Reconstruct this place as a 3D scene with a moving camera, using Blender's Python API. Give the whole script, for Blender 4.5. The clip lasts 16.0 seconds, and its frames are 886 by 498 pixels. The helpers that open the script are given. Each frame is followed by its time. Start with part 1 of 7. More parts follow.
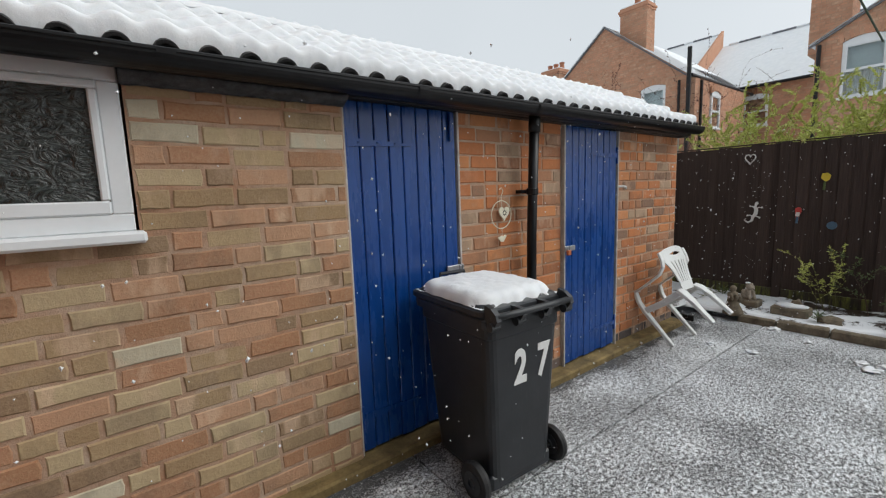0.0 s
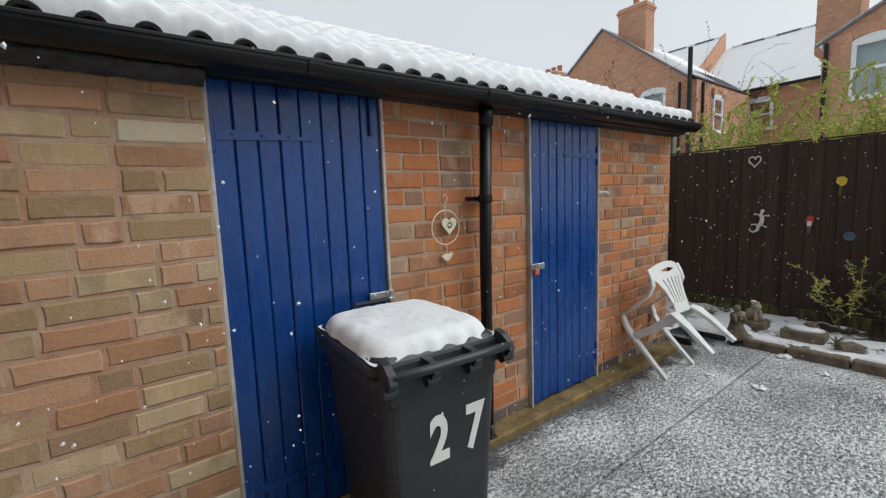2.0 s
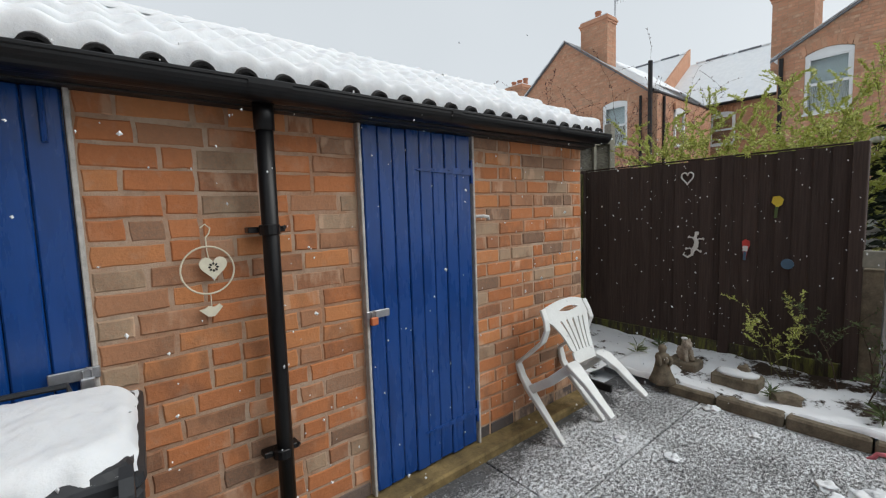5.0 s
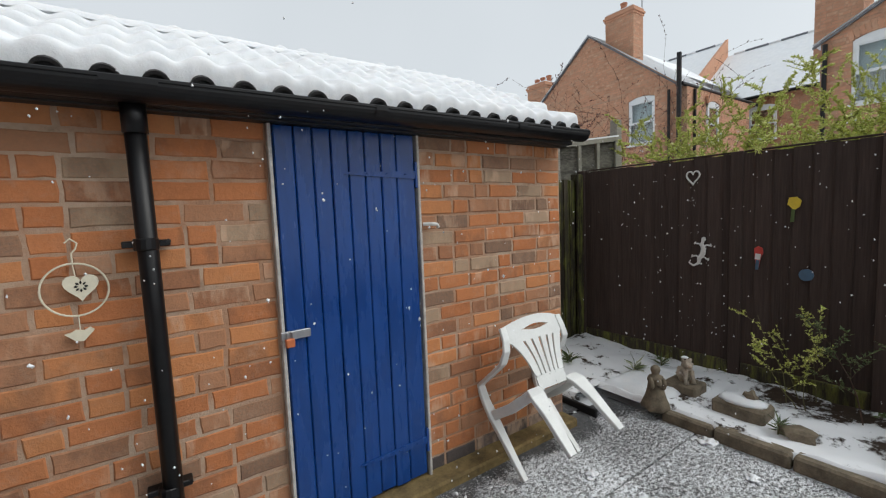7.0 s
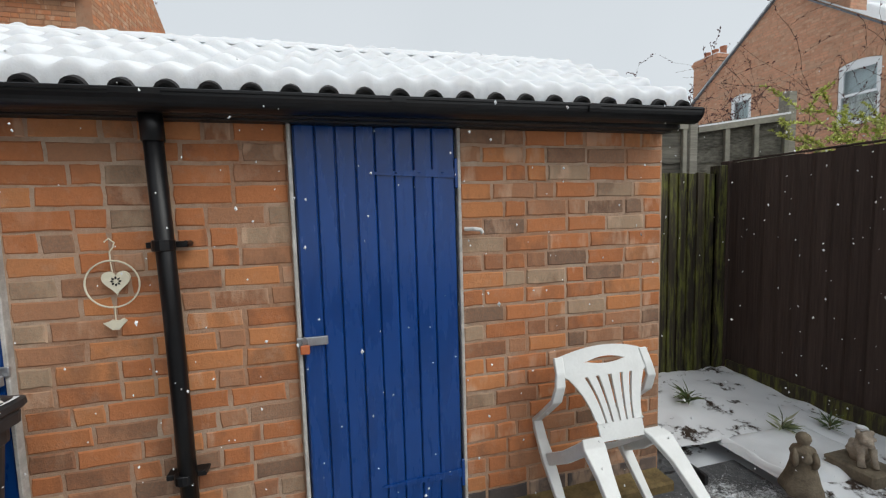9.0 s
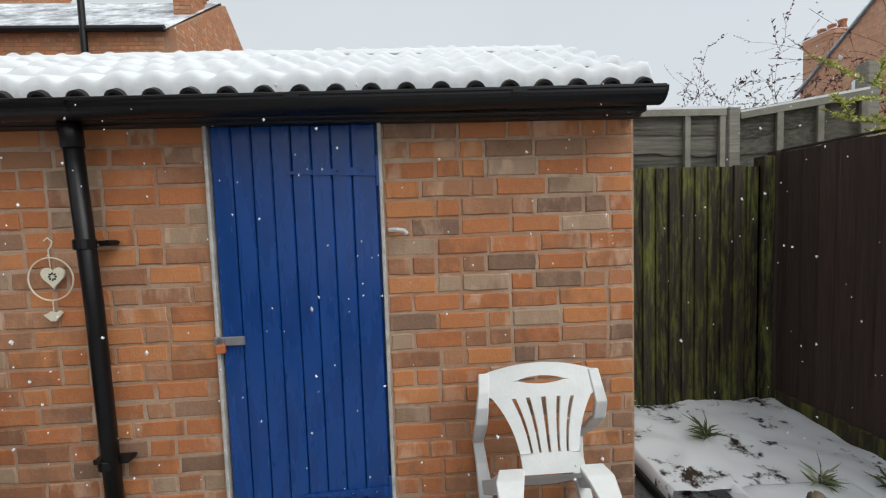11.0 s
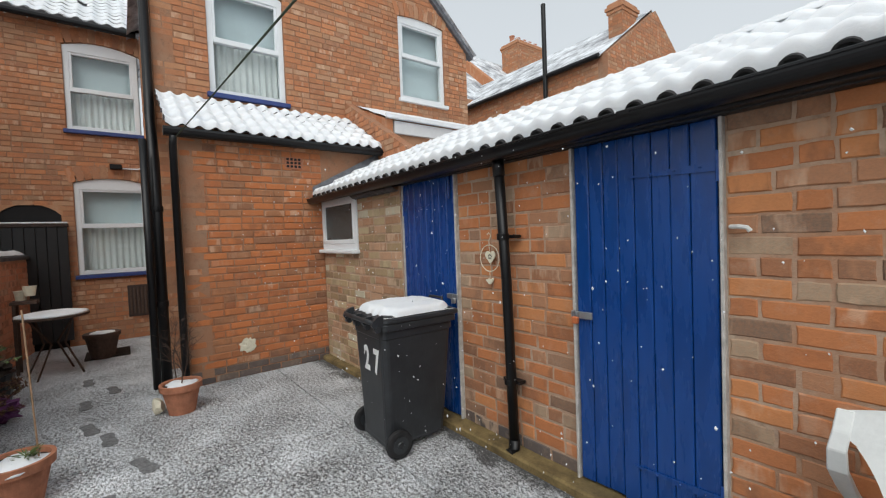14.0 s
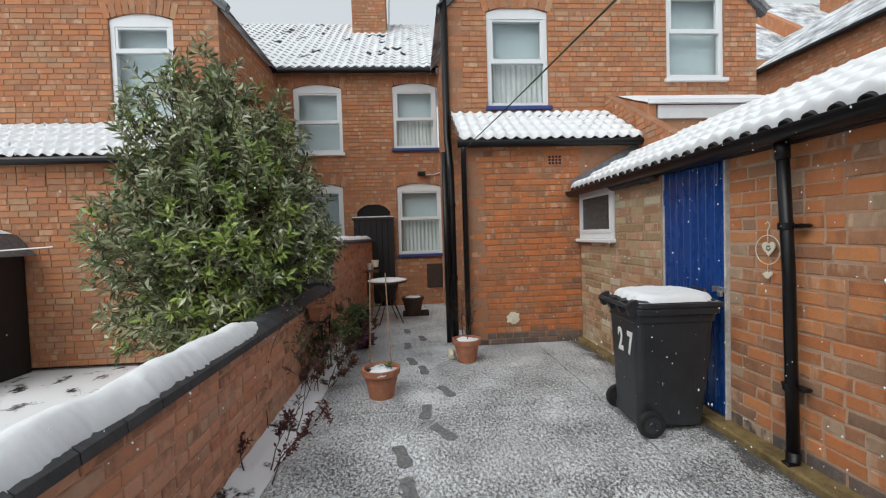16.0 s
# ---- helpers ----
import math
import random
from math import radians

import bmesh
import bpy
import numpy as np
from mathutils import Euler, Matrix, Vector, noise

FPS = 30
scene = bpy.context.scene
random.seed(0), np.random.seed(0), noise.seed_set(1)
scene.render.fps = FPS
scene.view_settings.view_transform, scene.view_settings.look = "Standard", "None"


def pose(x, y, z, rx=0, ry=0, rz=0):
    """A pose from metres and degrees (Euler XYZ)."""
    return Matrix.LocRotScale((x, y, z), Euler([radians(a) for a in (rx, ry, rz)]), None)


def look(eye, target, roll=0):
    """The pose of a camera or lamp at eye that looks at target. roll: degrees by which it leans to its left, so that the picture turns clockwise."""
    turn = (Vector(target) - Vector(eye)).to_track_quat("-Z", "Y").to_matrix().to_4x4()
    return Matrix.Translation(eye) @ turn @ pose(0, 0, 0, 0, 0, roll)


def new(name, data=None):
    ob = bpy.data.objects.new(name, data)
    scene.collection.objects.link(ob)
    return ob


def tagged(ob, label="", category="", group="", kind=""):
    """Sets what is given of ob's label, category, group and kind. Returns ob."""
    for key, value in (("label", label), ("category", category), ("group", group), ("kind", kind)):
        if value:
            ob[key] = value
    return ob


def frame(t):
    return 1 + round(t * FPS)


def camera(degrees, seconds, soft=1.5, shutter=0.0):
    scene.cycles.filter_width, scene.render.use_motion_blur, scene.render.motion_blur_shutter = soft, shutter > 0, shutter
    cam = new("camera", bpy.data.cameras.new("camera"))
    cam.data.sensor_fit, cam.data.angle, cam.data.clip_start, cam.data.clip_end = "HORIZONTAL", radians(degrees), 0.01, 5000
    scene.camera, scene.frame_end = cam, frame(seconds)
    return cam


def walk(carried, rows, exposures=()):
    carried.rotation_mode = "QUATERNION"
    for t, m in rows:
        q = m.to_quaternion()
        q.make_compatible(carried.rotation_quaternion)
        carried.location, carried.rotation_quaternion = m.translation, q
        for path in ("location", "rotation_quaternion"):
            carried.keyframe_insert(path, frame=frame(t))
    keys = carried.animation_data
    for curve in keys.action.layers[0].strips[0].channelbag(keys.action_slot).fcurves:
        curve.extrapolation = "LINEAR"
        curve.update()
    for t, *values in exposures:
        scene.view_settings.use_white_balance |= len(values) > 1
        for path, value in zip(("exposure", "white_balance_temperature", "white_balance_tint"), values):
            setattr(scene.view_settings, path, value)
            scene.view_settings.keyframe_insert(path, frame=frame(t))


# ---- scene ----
cam = camera(93.4, 16.0, 1.2)
PATH = [
    (0, (0.168, 0.059, 1.488), (1.368, 1.637, 1.227), -2.0),
    (0.5, (0.238, 0.118, 1.482), (1.437, 1.698, 1.23), -2.0),
    (1, (0.449, 0.141, 1.475), (1.647, 1.723, 1.23), -2.0),
    (1.5, (0.634, 0.167, 1.486), (1.828, 1.753, 1.242), -2.1),
    (2, (0.82, 0.247, 1.483), (2.009, 1.839, 1.252), -2.1),
    (2.5, (0.979, 0.317, 1.51), (2.165, 1.911, 1.282), -2.1),
    (3, (1.167, 0.303, 1.491), (2.377, 1.883, 1.288), -2.2),
    (3.5, (1.374, 0.23, 1.5), (2.594, 1.803, 1.311), -2.1),
    (4, (1.577, 0.248, 1.495), (2.808, 1.814, 1.32), -2.1),
    (4.5, (1.738, 0.265, 1.534), (2.973, 1.829, 1.358), -2.1),
    (5, (1.901, 0.216, 1.535), (3.155, 1.763, 1.357), -1.9),
    (5.2, (1.987, 0.146, 1.547), (3.232, 1.701, 1.367), -1.8),
    (7.3, (2.525, 0.104, 1.555), (3.593, 1.787, 1.396), -2.6),
    (7.5, (2.578, 0.077, 1.565), (3.523, 1.832, 1.408), -2.4),
    (8, (2.703, 0.103, 1.549), (3.453, 1.951, 1.395), -2.3),
    (8.5, (2.852, 0.161, 1.566), (3.461, 2.061, 1.416), -2.2),
    (9, (3.069, 0.148, 1.578), (3.574, 2.076, 1.409), -1.6),
    (9.5, (3.266, 0.107, 1.585), (3.661, 2.06, 1.415), -1.7),
    (9.7, (3.345, 0.115, 1.575), (3.707, 2.075, 1.408), -1.8),
    (12, (4.049, 0.254, 1.523), (3.897, 2.246, 1.417), -1.9),
    (12.5, (4.1, 0.311, 1.534), (3.749, 2.277, 1.423), -2.1),
    (13, (4.221, 0.271, 1.523), (3.421, 2.102, 1.433), -2.2),
    (13.1, (4.261, 0.225, 1.523), (3.333, 1.995, 1.44), -2.2),
    (13.5, (4.322, 0.171, 1.526), (3.045, 1.709, 1.453), -2.3),
    (14, (4.355, 0.002, 1.511), (2.774, 1.225, 1.445), -2.2),
    (14.5, (4.43, -0.153, 1.495), (2.661, 0.778, 1.432), -2.1),
    (15, (4.534, -0.215, 1.505), (2.644, 0.436, 1.44), -1.8),
    (15.5, (4.673, -0.2, 1.5), (2.704, 0.142, 1.433), -1.9),
    (16, (4.751, -0.21, 1.498), (2.757, -0.068, 1.43), -1.8),
]
walk(cam, [(t, look(eye, target, roll)) for t, eye, target, roll in PATH])

# ---- world, sun, exposure ----
world = bpy.data.worlds.new("overcast_sky")
scene.world = world
world.use_nodes = True
wt = world.node_tree
wt.nodes.clear()
sky = wt.nodes.new("ShaderNodeTexSky")
sky.sky_type = "NISHITA"
sky.sun_disc = False
sky.sun_elevation, sky.sun_rotation = radians(47), radians(137)
sky.air_density, sky.dust_density, sky.ozone_density = 1.0, 4.0, 1.0
grey = wt.nodes.new("ShaderNodeHueSaturation")
grey.inputs["Saturation"].default_value = 0.25
sky_bg = wt.nodes.new("ShaderNodeBackground")
sky_bg.inputs["Strength"].default_value = 0.05
cloud_tc = wt.nodes.new("ShaderNodeTexCoord")
cloud_noise = wt.nodes.new("ShaderNodeTexNoise")
cloud_noise.inputs["Scale"].default_value = 1.6
cloud_noise.inputs["Detail"].default_value = 3.0
cloud_ramp = wt.nodes.new("ShaderNodeValToRGB")
cloud_ramp.color_ramp.elements[0].position, cloud_ramp.color_ramp.elements[1].position = 0.3, 0.75
cloud_ramp.color_ramp.elements[0].color = (0.575, 0.63, 0.665, 1)
cloud_ramp.color_ramp.elements[1].color = (0.65, 0.70, 0.735, 1)
cloud_bg = wt.nodes.new("ShaderNodeBackground")
cloud_bg.inputs["Strength"].default_value = 0.86
sky_add = wt.nodes.new("ShaderNodeAddShader")
sky_out = wt.nodes.new("ShaderNodeOutputWorld")
wt.links.new(sky.outputs[0], grey.inputs["Color"])
wt.links.new(grey.outputs[0], sky_bg.inputs["Color"])
wt.links.new(cloud_tc.outputs["Generated"], cloud_noise.inputs["Vector"])
wt.links.new(cloud_noise.outputs["Fac"], cloud_ramp.inputs["Fac"])
wt.links.new(cloud_ramp.outputs[0], cloud_bg.inputs["Color"])
wt.links.new(sky_bg.outputs[0], sky_add.inputs[0])
wt.links.new(cloud_bg.outputs[0], sky_add.inputs[1])
wt.links.new(sky_add.outputs[0], sky_out.inputs[0])

sun = new("sun", bpy.data.lights.new("sun", "SUN"))
sun.data.energy, sun.data.angle, sun.data.color = 1.45, radians(50), (0.98, 0.98, 0.94)
sun.matrix_basis = look((0, 0, 20), (-7.5, 8.0, 8.0))
scene.view_settings.exposure = 0.0


# ---- materials ----
def mat(name, rough=0.6, metal=0.0, spec=0.5):
    m = bpy.data.materials.new(name)
    m.use_nodes = True
    b = m.node_tree.nodes["Principled BSDF"]
    b.inputs["Roughness"].default_value = rough
    b.inputs["Metallic"].default_value = metal
    b.inputs["Specular IOR Level"].default_value = spec
    return m, m.node_tree, b


def node(nt, kind, **vals):
    n = nt.nodes.new("ShaderNode" + kind)
    for k, v in vals.items():
        n.inputs[k.replace("_", " ")].default_value = v
    return n


def position(nt, scale=(1, 1, 1)):
    g = nt.nodes.new("ShaderNodeNewGeometry")
    mp = nt.nodes.new("ShaderNodeMapping")
    mp.inputs["Scale"].default_value = scale
    nt.links.new(g.outputs["Position"], mp.inputs["Vector"])
    return mp.outputs[0]


def noise_fac(nt, scale, detail=4, rough=0.6, stretch=(1, 1, 1), lo=0.0, hi=1.0):
    n = node(nt, "TexNoise", Scale=scale, Detail=detail, Roughness=rough)
    nt.links.new(position(nt, stretch), n.inputs["Vector"])
    r = node(nt, "MapRange")
    r.inputs["From Min"].default_value, r.inputs["From Max"].default_value = lo, hi
    nt.links.new(n.outputs["Fac"], r.inputs["Value"])
    return r.outputs[0]


def ramp(nt, fac, stops, mode="LINEAR"):
    r = nt.nodes.new("ShaderNodeValToRGB")
    r.color_ramp.interpolation = mode
    while len(r.color_ramp.elements) < len(stops):
        r.color_ramp.elements.new(0.5)
    for e, (p, c) in zip(r.color_ramp.elements, stops):
        e.position, e.color = p, (*c, 1)
    nt.links.new(fac, r.inputs["Fac"])
    return r.outputs[0]


def mix(nt, fac, a, b, mode="MIX"):
    m = nt.nodes.new("ShaderNodeMix")
    m.data_type, m.blend_type = "RGBA", mode
    for sock, v in ((m.inputs[0], fac), (m.inputs[6], a), (m.inputs[7], b)):
        if isinstance(v, (int, float)):
            sock.default_value = v
        elif isinstance(v, tuple):
            sock.default_value = (*v, 1)
        else:
            nt.links.new(v, sock)
    return m.outputs[2]


def maths(nt, op, a, b=0.0, clamp=False):
    m = nt.nodes.new("ShaderNodeMath")
    m.operation, m.use_clamp = op, clamp
    for sock, v in ((m.inputs[0], a), (m.inputs[1], b)):
        if isinstance(v, (int, float)):
            sock.default_value = v
        else:
            nt.links.new(v, sock)
    return m.outputs[0]


def bump(nt, b, height, strength=0.3, distance=0.005):
    n = nt.nodes.new("ShaderNodeBump")
    n.inputs["Strength"].default_value, n.inputs["Distance"].default_value = strength, distance
    nt.links.new(height, n.inputs["Height"])
    nt.links.new(n.outputs[0], b.inputs["Normal"])


def plain(name, col, rough=0.5, metal=0.0, var=0.15, scale=12, spec=0.5, bumps=0.1):
    """A simple surface with a faint variation of its colour at two scales and a fine relief."""
    m, nt, b = mat(name, rough, metal, spec)
    f = noise_fac(nt, scale, 5, 0.65, lo=0.3, hi=0.7)
    g = noise_fac(nt, scale * 9, 3, 0.6, lo=0.3, hi=0.7)
    dark = tuple(c * (1 - var) for c in col)
    light = tuple(min(1, c * (1 + var)) for c in col)
    c1 = mix(nt, f, dark, light)
    c2 = mix(nt, maths(nt, "MULTIPLY", g, 0.35), c1, tuple(c * (1 - var * 1.5) for c in col))
    nt.links.new(c2, b.inputs["Base Color"])
    if bumps:
        bump(nt, b, g, bumps, 0.002)
    return m


def brick_mat(name, stops, island=False, stain=0.35, soot=(0.10, 0.07, 0.055), smear=0.40):
    """Fired clay: one tone a brick, burnt and pale patches in some of them, mortar smeared over all."""
    m, nt, b = mat(name, 0.9, 0.0, 0.22)
    if island:
        rnd = nt.nodes.new("ShaderNodeNewGeometry").outputs["Random Per Island"]
    else:
        rnd = nt.nodes.new("ShaderNodeObjectInfo").outputs["Random"]
    other = nt.nodes.new("ShaderNodeTexWhiteNoise")
    other.noise_dimensions = "1D"
    nt.links.new(maths(nt, "MULTIPLY", rnd, 731.0), other.inputs["W"])
    pick = nt.nodes.new("ShaderNodeSeparateColor")
    nt.links.new(other.outputs["Color"], pick.inputs[0])
    seed = maths(nt, "MULTIPLY", rnd, 57.0)

    def own(scale, detail, rough, lo, hi, stretch=(1, 1, 1)):
        n = node(nt, "TexNoise", Scale=scale, Detail=detail, Roughness=rough)
        n.noise_dimensions = "4D"
        nt.links.new(position(nt, stretch), n.inputs["Vector"])
        nt.links.new(seed, n.inputs["W"])
        r = node(nt, "MapRange")
        r.inputs["From Min"].default_value, r.inputs["From Max"].default_value = lo, hi
        nt.links.new(n.outputs["Fac"], r.inputs["Value"])
        return r.outputs[0]

    def gate(channel, lo, hi):
        r = node(nt, "MapRange")
        r.inputs["From Min"].default_value, r.inputs["From Max"].default_value = lo, hi
        nt.links.new(pick.outputs[channel], r.inputs["Value"])
        return r.outputs[0]

    base = ramp(nt, rnd, stops, "CONSTANT" if len(stops) > 6 else "LINEAR")
    burnt = maths(nt, "MULTIPLY", own(8, 3, 0.6, 0.44, 0.58, (1, 1, 0.6)), gate(0, 0.35, 0.75))
    c = mix(nt, maths(nt, "MULTIPLY", burnt, stain * 1.35), base, soot)
    pale = maths(nt, "MULTIPLY", own(11, 3, 0.55, 0.50, 0.60, (1, 1, 0.35)), gate(1, 0.55, 0.85))
    c = mix(nt, maths(nt, "MULTIPLY", pale, 0.60), c, (0.62, 0.44, 0.31))
    fine = noise_fac(nt, 95, 4, 0.7, lo=0.3, hi=0.7)
    c = mix(nt, maths(nt, "MULTIPLY", fine, 0.20), c, tuple(min(1, x * 1.5) for x in stops[len(stops) // 2][1]))
    blot = own(26, 5, 0.7, 0.40, 0.70)
    c = mix(nt, maths(nt, "MULTIPLY", blot, stain * 0.35), c, soot)
    lime = noise_fac(nt, 8, 7, 0.78, lo=0.53, hi=0.74)
    c = mix(nt, maths(nt, "MULTIPLY", lime, smear), c, (0.46, 0.34, 0.25))
    grime = noise_fac(nt, 2.1, 6, 0.72, lo=0.48, hi=0.72)
    c = mix(nt, maths(nt, "MULTIPLY", grime, 0.25), c, (0.19, 0.125, 0.085))
    nt.links.new(c, b.inputs["Base Color"])
    chips = noise_fac(nt, 38, 3, 0.6, lo=0.35, hi=0.7)
    bump(nt, b, maths(nt, "ADD", fine, maths(nt, "MULTIPLY", chips, 0.9)), 0.32, 0.004)
    return m


def mortar_mat(name, buff, earth, scale=2.4):
    """Lime mortar, repointed buff in places and washed brick-red in others."""
    m, nt, b = mat(name, 0.95, 0.0, 0.2)
    where = noise_fac(nt, scale, 6, 0.7, lo=0.38, hi=0.62)
    c = mix(nt, where, buff, earth)
    grain = noise_fac(nt, 110, 4, 0.7, lo=0.3, hi=0.7)
    c = mix(nt, maths(nt, "MULTIPLY", grain, 0.14), c, tuple(x * 0.5 for x in earth))
    dirt = noise_fac(nt, 14, 5, 0.7, lo=0.52, hi=0.72)
    c = mix(nt, maths(nt, "MULTIPLY", dirt, 0.42), c, (0.11, 0.08, 0.06))
    nt.links.new(c, b.inputs["Base Color"])
    bump(nt, b, maths(nt, "ADD", grain, noise_fac(nt, 35, 4, 0.7)), 0.4, 0.005)
    return m


ORANGE = [(0.0, (0.470, 0.178, 0.073)), (0.18, (0.518, 0.218, 0.089)), (0.36, (0.423, 0.157, 0.064)), (0.48, (0.376, 0.194, 0.111)), (0.60, (0.479, 0.186, 0.077)),
          (0.70, (0.307, 0.145, 0.081)), (0.79, (0.266, 0.168, 0.114)), (0.88, (0.188, 0.132, 0.097)), (0.945, (0.369, 0.285, 0.200))]
PALE = [(0.0, (0.399, 0.205, 0.120)), (0.13, (0.346, 0.243, 0.138)), (0.26, (0.461, 0.263, 0.163)), (0.38, (0.307, 0.205, 0.112)),
        (0.50, (0.445, 0.351, 0.215)), (0.62, (0.361, 0.180, 0.099)), (0.74, (0.522, 0.486, 0.370)), (0.83, (0.253, 0.167, 0.103)), (0.90, (0.407, 0.301, 0.172))]
HOUSE = [(0.0, (0.460, 0.182, 0.087)), (0.22, (0.524, 0.219, 0.102)), (0.44, (0.396, 0.154, 0.075)), (0.62, (0.451, 0.230, 0.122)),
         (0.78, (0.359, 0.165, 0.096)), (0.93, (0.451, 0.269, 0.163))]
m_brick = brick_mat("orange_brick", ORANGE)
m_brick_pale = brick_mat("pale_brick", PALE, stain=0.28)
m_brick_blue = brick_mat("blue_brick", [(0.0, (0.07, 0.065, 0.065)), (0.5, (0.12, 0.10, 0.095)), (1.0, (0.17, 0.13, 0.11))])
m_brick_house = brick_mat("house_brick", HOUSE, island=True, stain=0.25)
# Far houses: the snowfall haze is put into this paler, greyer brick colour.
m_brick_hazed = brick_mat("haze_paled_brick", [(0.0, (0.52, 0.275, 0.175)), (0.3, (0.58, 0.31, 0.20)), (0.6, (0.47, 0.245, 0.155)), (1.0, (0.54, 0.345, 0.235))], island=True, stain=0.2)
m_brick_lean = brick_mat("leanto_brick", [(0.0, (0.50, 0.17, 0.065)), (0.3, (0.56, 0.195, 0.07)), (0.6, (0.44, 0.15, 0.06)), (0.85, (0.42, 0.19, 0.09)), (1.0, (0.25, 0.13, 0.08))], stain=0.3)
m_brick_low = brick_mat("washed_brick", [(0.0, (0.62, 0.31, 0.20)), (0.4, (0.66, 0.36, 0.24)), (0.7, (0.60, 0.26, 0.15)), (1.0, (0.50, 0.33, 0.24))], stain=0.45)
m_brick_low_i = brick_mat("washed_brick_far", [(0.0, (0.62, 0.31, 0.20)), (0.4, (0.66, 0.36, 0.24)), (0.7, (0.60, 0.26, 0.15)), (1.0, (0.50, 0.33, 0.24))], island=True, stain=0.4)
m_mortar = mortar_mat("lime_mortar", (0.48, 0.37, 0.28), (0.40, 0.228, 0.142))
m_mortar_house = mortar_mat("house_mortar", (0.36, 0.225, 0.15), (0.36, 0.165, 0.09), 1.5)
m_mortar_low = mortar_mat("washed_mortar", (0.60, 0.37, 0.26), (0.54, 0.29, 0.19))
# Mortar lightened along with the far brick for the same haze.
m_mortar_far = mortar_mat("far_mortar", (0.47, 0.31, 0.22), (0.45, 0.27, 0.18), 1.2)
m_black = plain("black_plastic", (0.007, 0.007, 0.008), 0.36, var=0.3, scale=20, spec=0.32, bumps=0.05)
m_black_wood = plain("black_painted_wood", (0.012, 0.012, 0.013), 0.5, var=0.3, scale=14, bumps=0.25)
m_tile = plain("dark_roof_tile", (0.022, 0.021, 0.022), 0.75, var=0.4, scale=16, bumps=0.5)
m_upvc = plain("white_upvc", (0.74, 0.77, 0.79), 0.35, var=0.04, scale=5, bumps=0.02)
m_white_plastic = plain("white_garden_plastic", (0.70, 0.72, 0.71), 0.42, var=0.08, scale=9, bumps=0.05)
m_lead = plain("lead_flashing", (0.17, 0.18, 0.20), 0.55, 0.2, var=0.4, scale=14, bumps=0.6)
m_felt = plain("black_felt", (0.13, 0.137, 0.15), 0.45, var=0.5, scale=22, bumps=0.8)
m_frame = plain("weathered_white_timber", (0.50, 0.48, 0.45), 0.8, var=0.3, scale=18, bumps=0.5)
m_steel = plain("galvanised_steel", (0.45, 0.46, 0.48), 0.4, 0.85, var=0.2, scale=30)
m_brass = plain("orange_padlock", (0.55, 0.16, 0.06), 0.45, 0.2)
m_terracotta = plain("terracotta", (0.42, 0.17, 0.095), 0.85, var=0.25, scale=14, bumps=0.3)
m_sill_blue = plain("blue_painted_sill", (0.03, 0.055, 0.20), 0.5, var=0.2)
m_cream = plain("cream_enamel", (0.70, 0.66, 0.52), 0.5, var=0.1, scale=30)
m_stone = plain("weathered_stone", (0.19, 0.155, 0.11), 0.95, var=0.45, scale=11, bumps=0.7)
m_pale_stone = plain("lichened_stone", (0.42, 0.36, 0.29), 0.95, var=0.4, scale=20, bumps=0.6)
m_coping = plain("blue_brick_coping", (0.055, 0.056, 0.062), 0.6, var=0.4, scale=10, bumps=0.5)
m_ledge = plain("mossy_concrete", (0.19, 0.135, 0.055), 0.92, var=0.5, scale=8, bumps=0.7)
m_wet = plain("wet_concrete", (0.13, 0.13, 0.13), 0.45, var=0.35, scale=18, bumps=0.3)
m_trodden = plain("trodden_slush", (0.20, 0.205, 0.21), 0.5, var=0.55, scale=35, bumps=0.5)
m_soil = plain("dark_soil", (0.030, 0.020, 0.014), 0.95, var=0.5, scale=20, bumps=0.9)
m_twig = plain("bare_twig", (0.075, 0.045, 0.032), 0.85, var=0.35, scale=25)
m_twig_green = plain("green_twig", (0.13, 0.12, 0.05), 0.85, var=0.3, scale=25)
m_cane = plain("bamboo_cane", (0.35, 0.22, 0.13), 0.6, var=0.25, scale=30)
m_curtain = plain("net_curtain", (0.66, 0.68, 0.66), 0.9, var=0.12, scale=14)
# Near-black for hollows: the shade of their depth is in the colour.
m_unlit_black = plain("unlit_black", (0.010, 0.010, 0.011), 0.9)
# Pale blue-grey that stands in for sky reflected in the house windows.
m_sky_backing = plain("sky_reflection_backing", (0.58, 0.67, 0.69), 0.9, var=0.1)
m_grey_wood = plain("weathered_grey_wood", (0.26, 0.25, 0.21), 0.9, var=0.3, scale=5, bumps=0.4)
m_purple = plain("purple_cloth", (0.13, 0.035, 0.12), 0.8)
m_pink = plain("pink_plastic", (0.62, 0.16, 0.19), 0.5, var=0.2)
m_yellow = plain("yellow_paint", (0.70, 0.52, 0.05), 0.5)
m_red = plain("red_paint", (0.55, 0.06, 0.05), 0.5)
m_disc = plain("blue_glazed_disc", (0.07, 0.14, 0.22), 0.3)
m_white_paint = plain("white_paint", (0.70, 0.70, 0.68), 0.6, var=0.08)
m_number = plain("white_vinyl", (0.76, 0.77, 0.76), 0.5, var=0.05)
m_rubber = plain("black_rubber", (0.014, 0.014, 0.015), 0.6, var=0.3)
m_rosehip = plain("dark_bud", (0.09, 0.025, 0.025), 0.7)
m_render_white = plain("white_fascia", (0.66, 0.67, 0.68), 0.5, var=0.06)
m_cable = plain("washing_line", (0.05, 0.075, 0.045), 0.7)


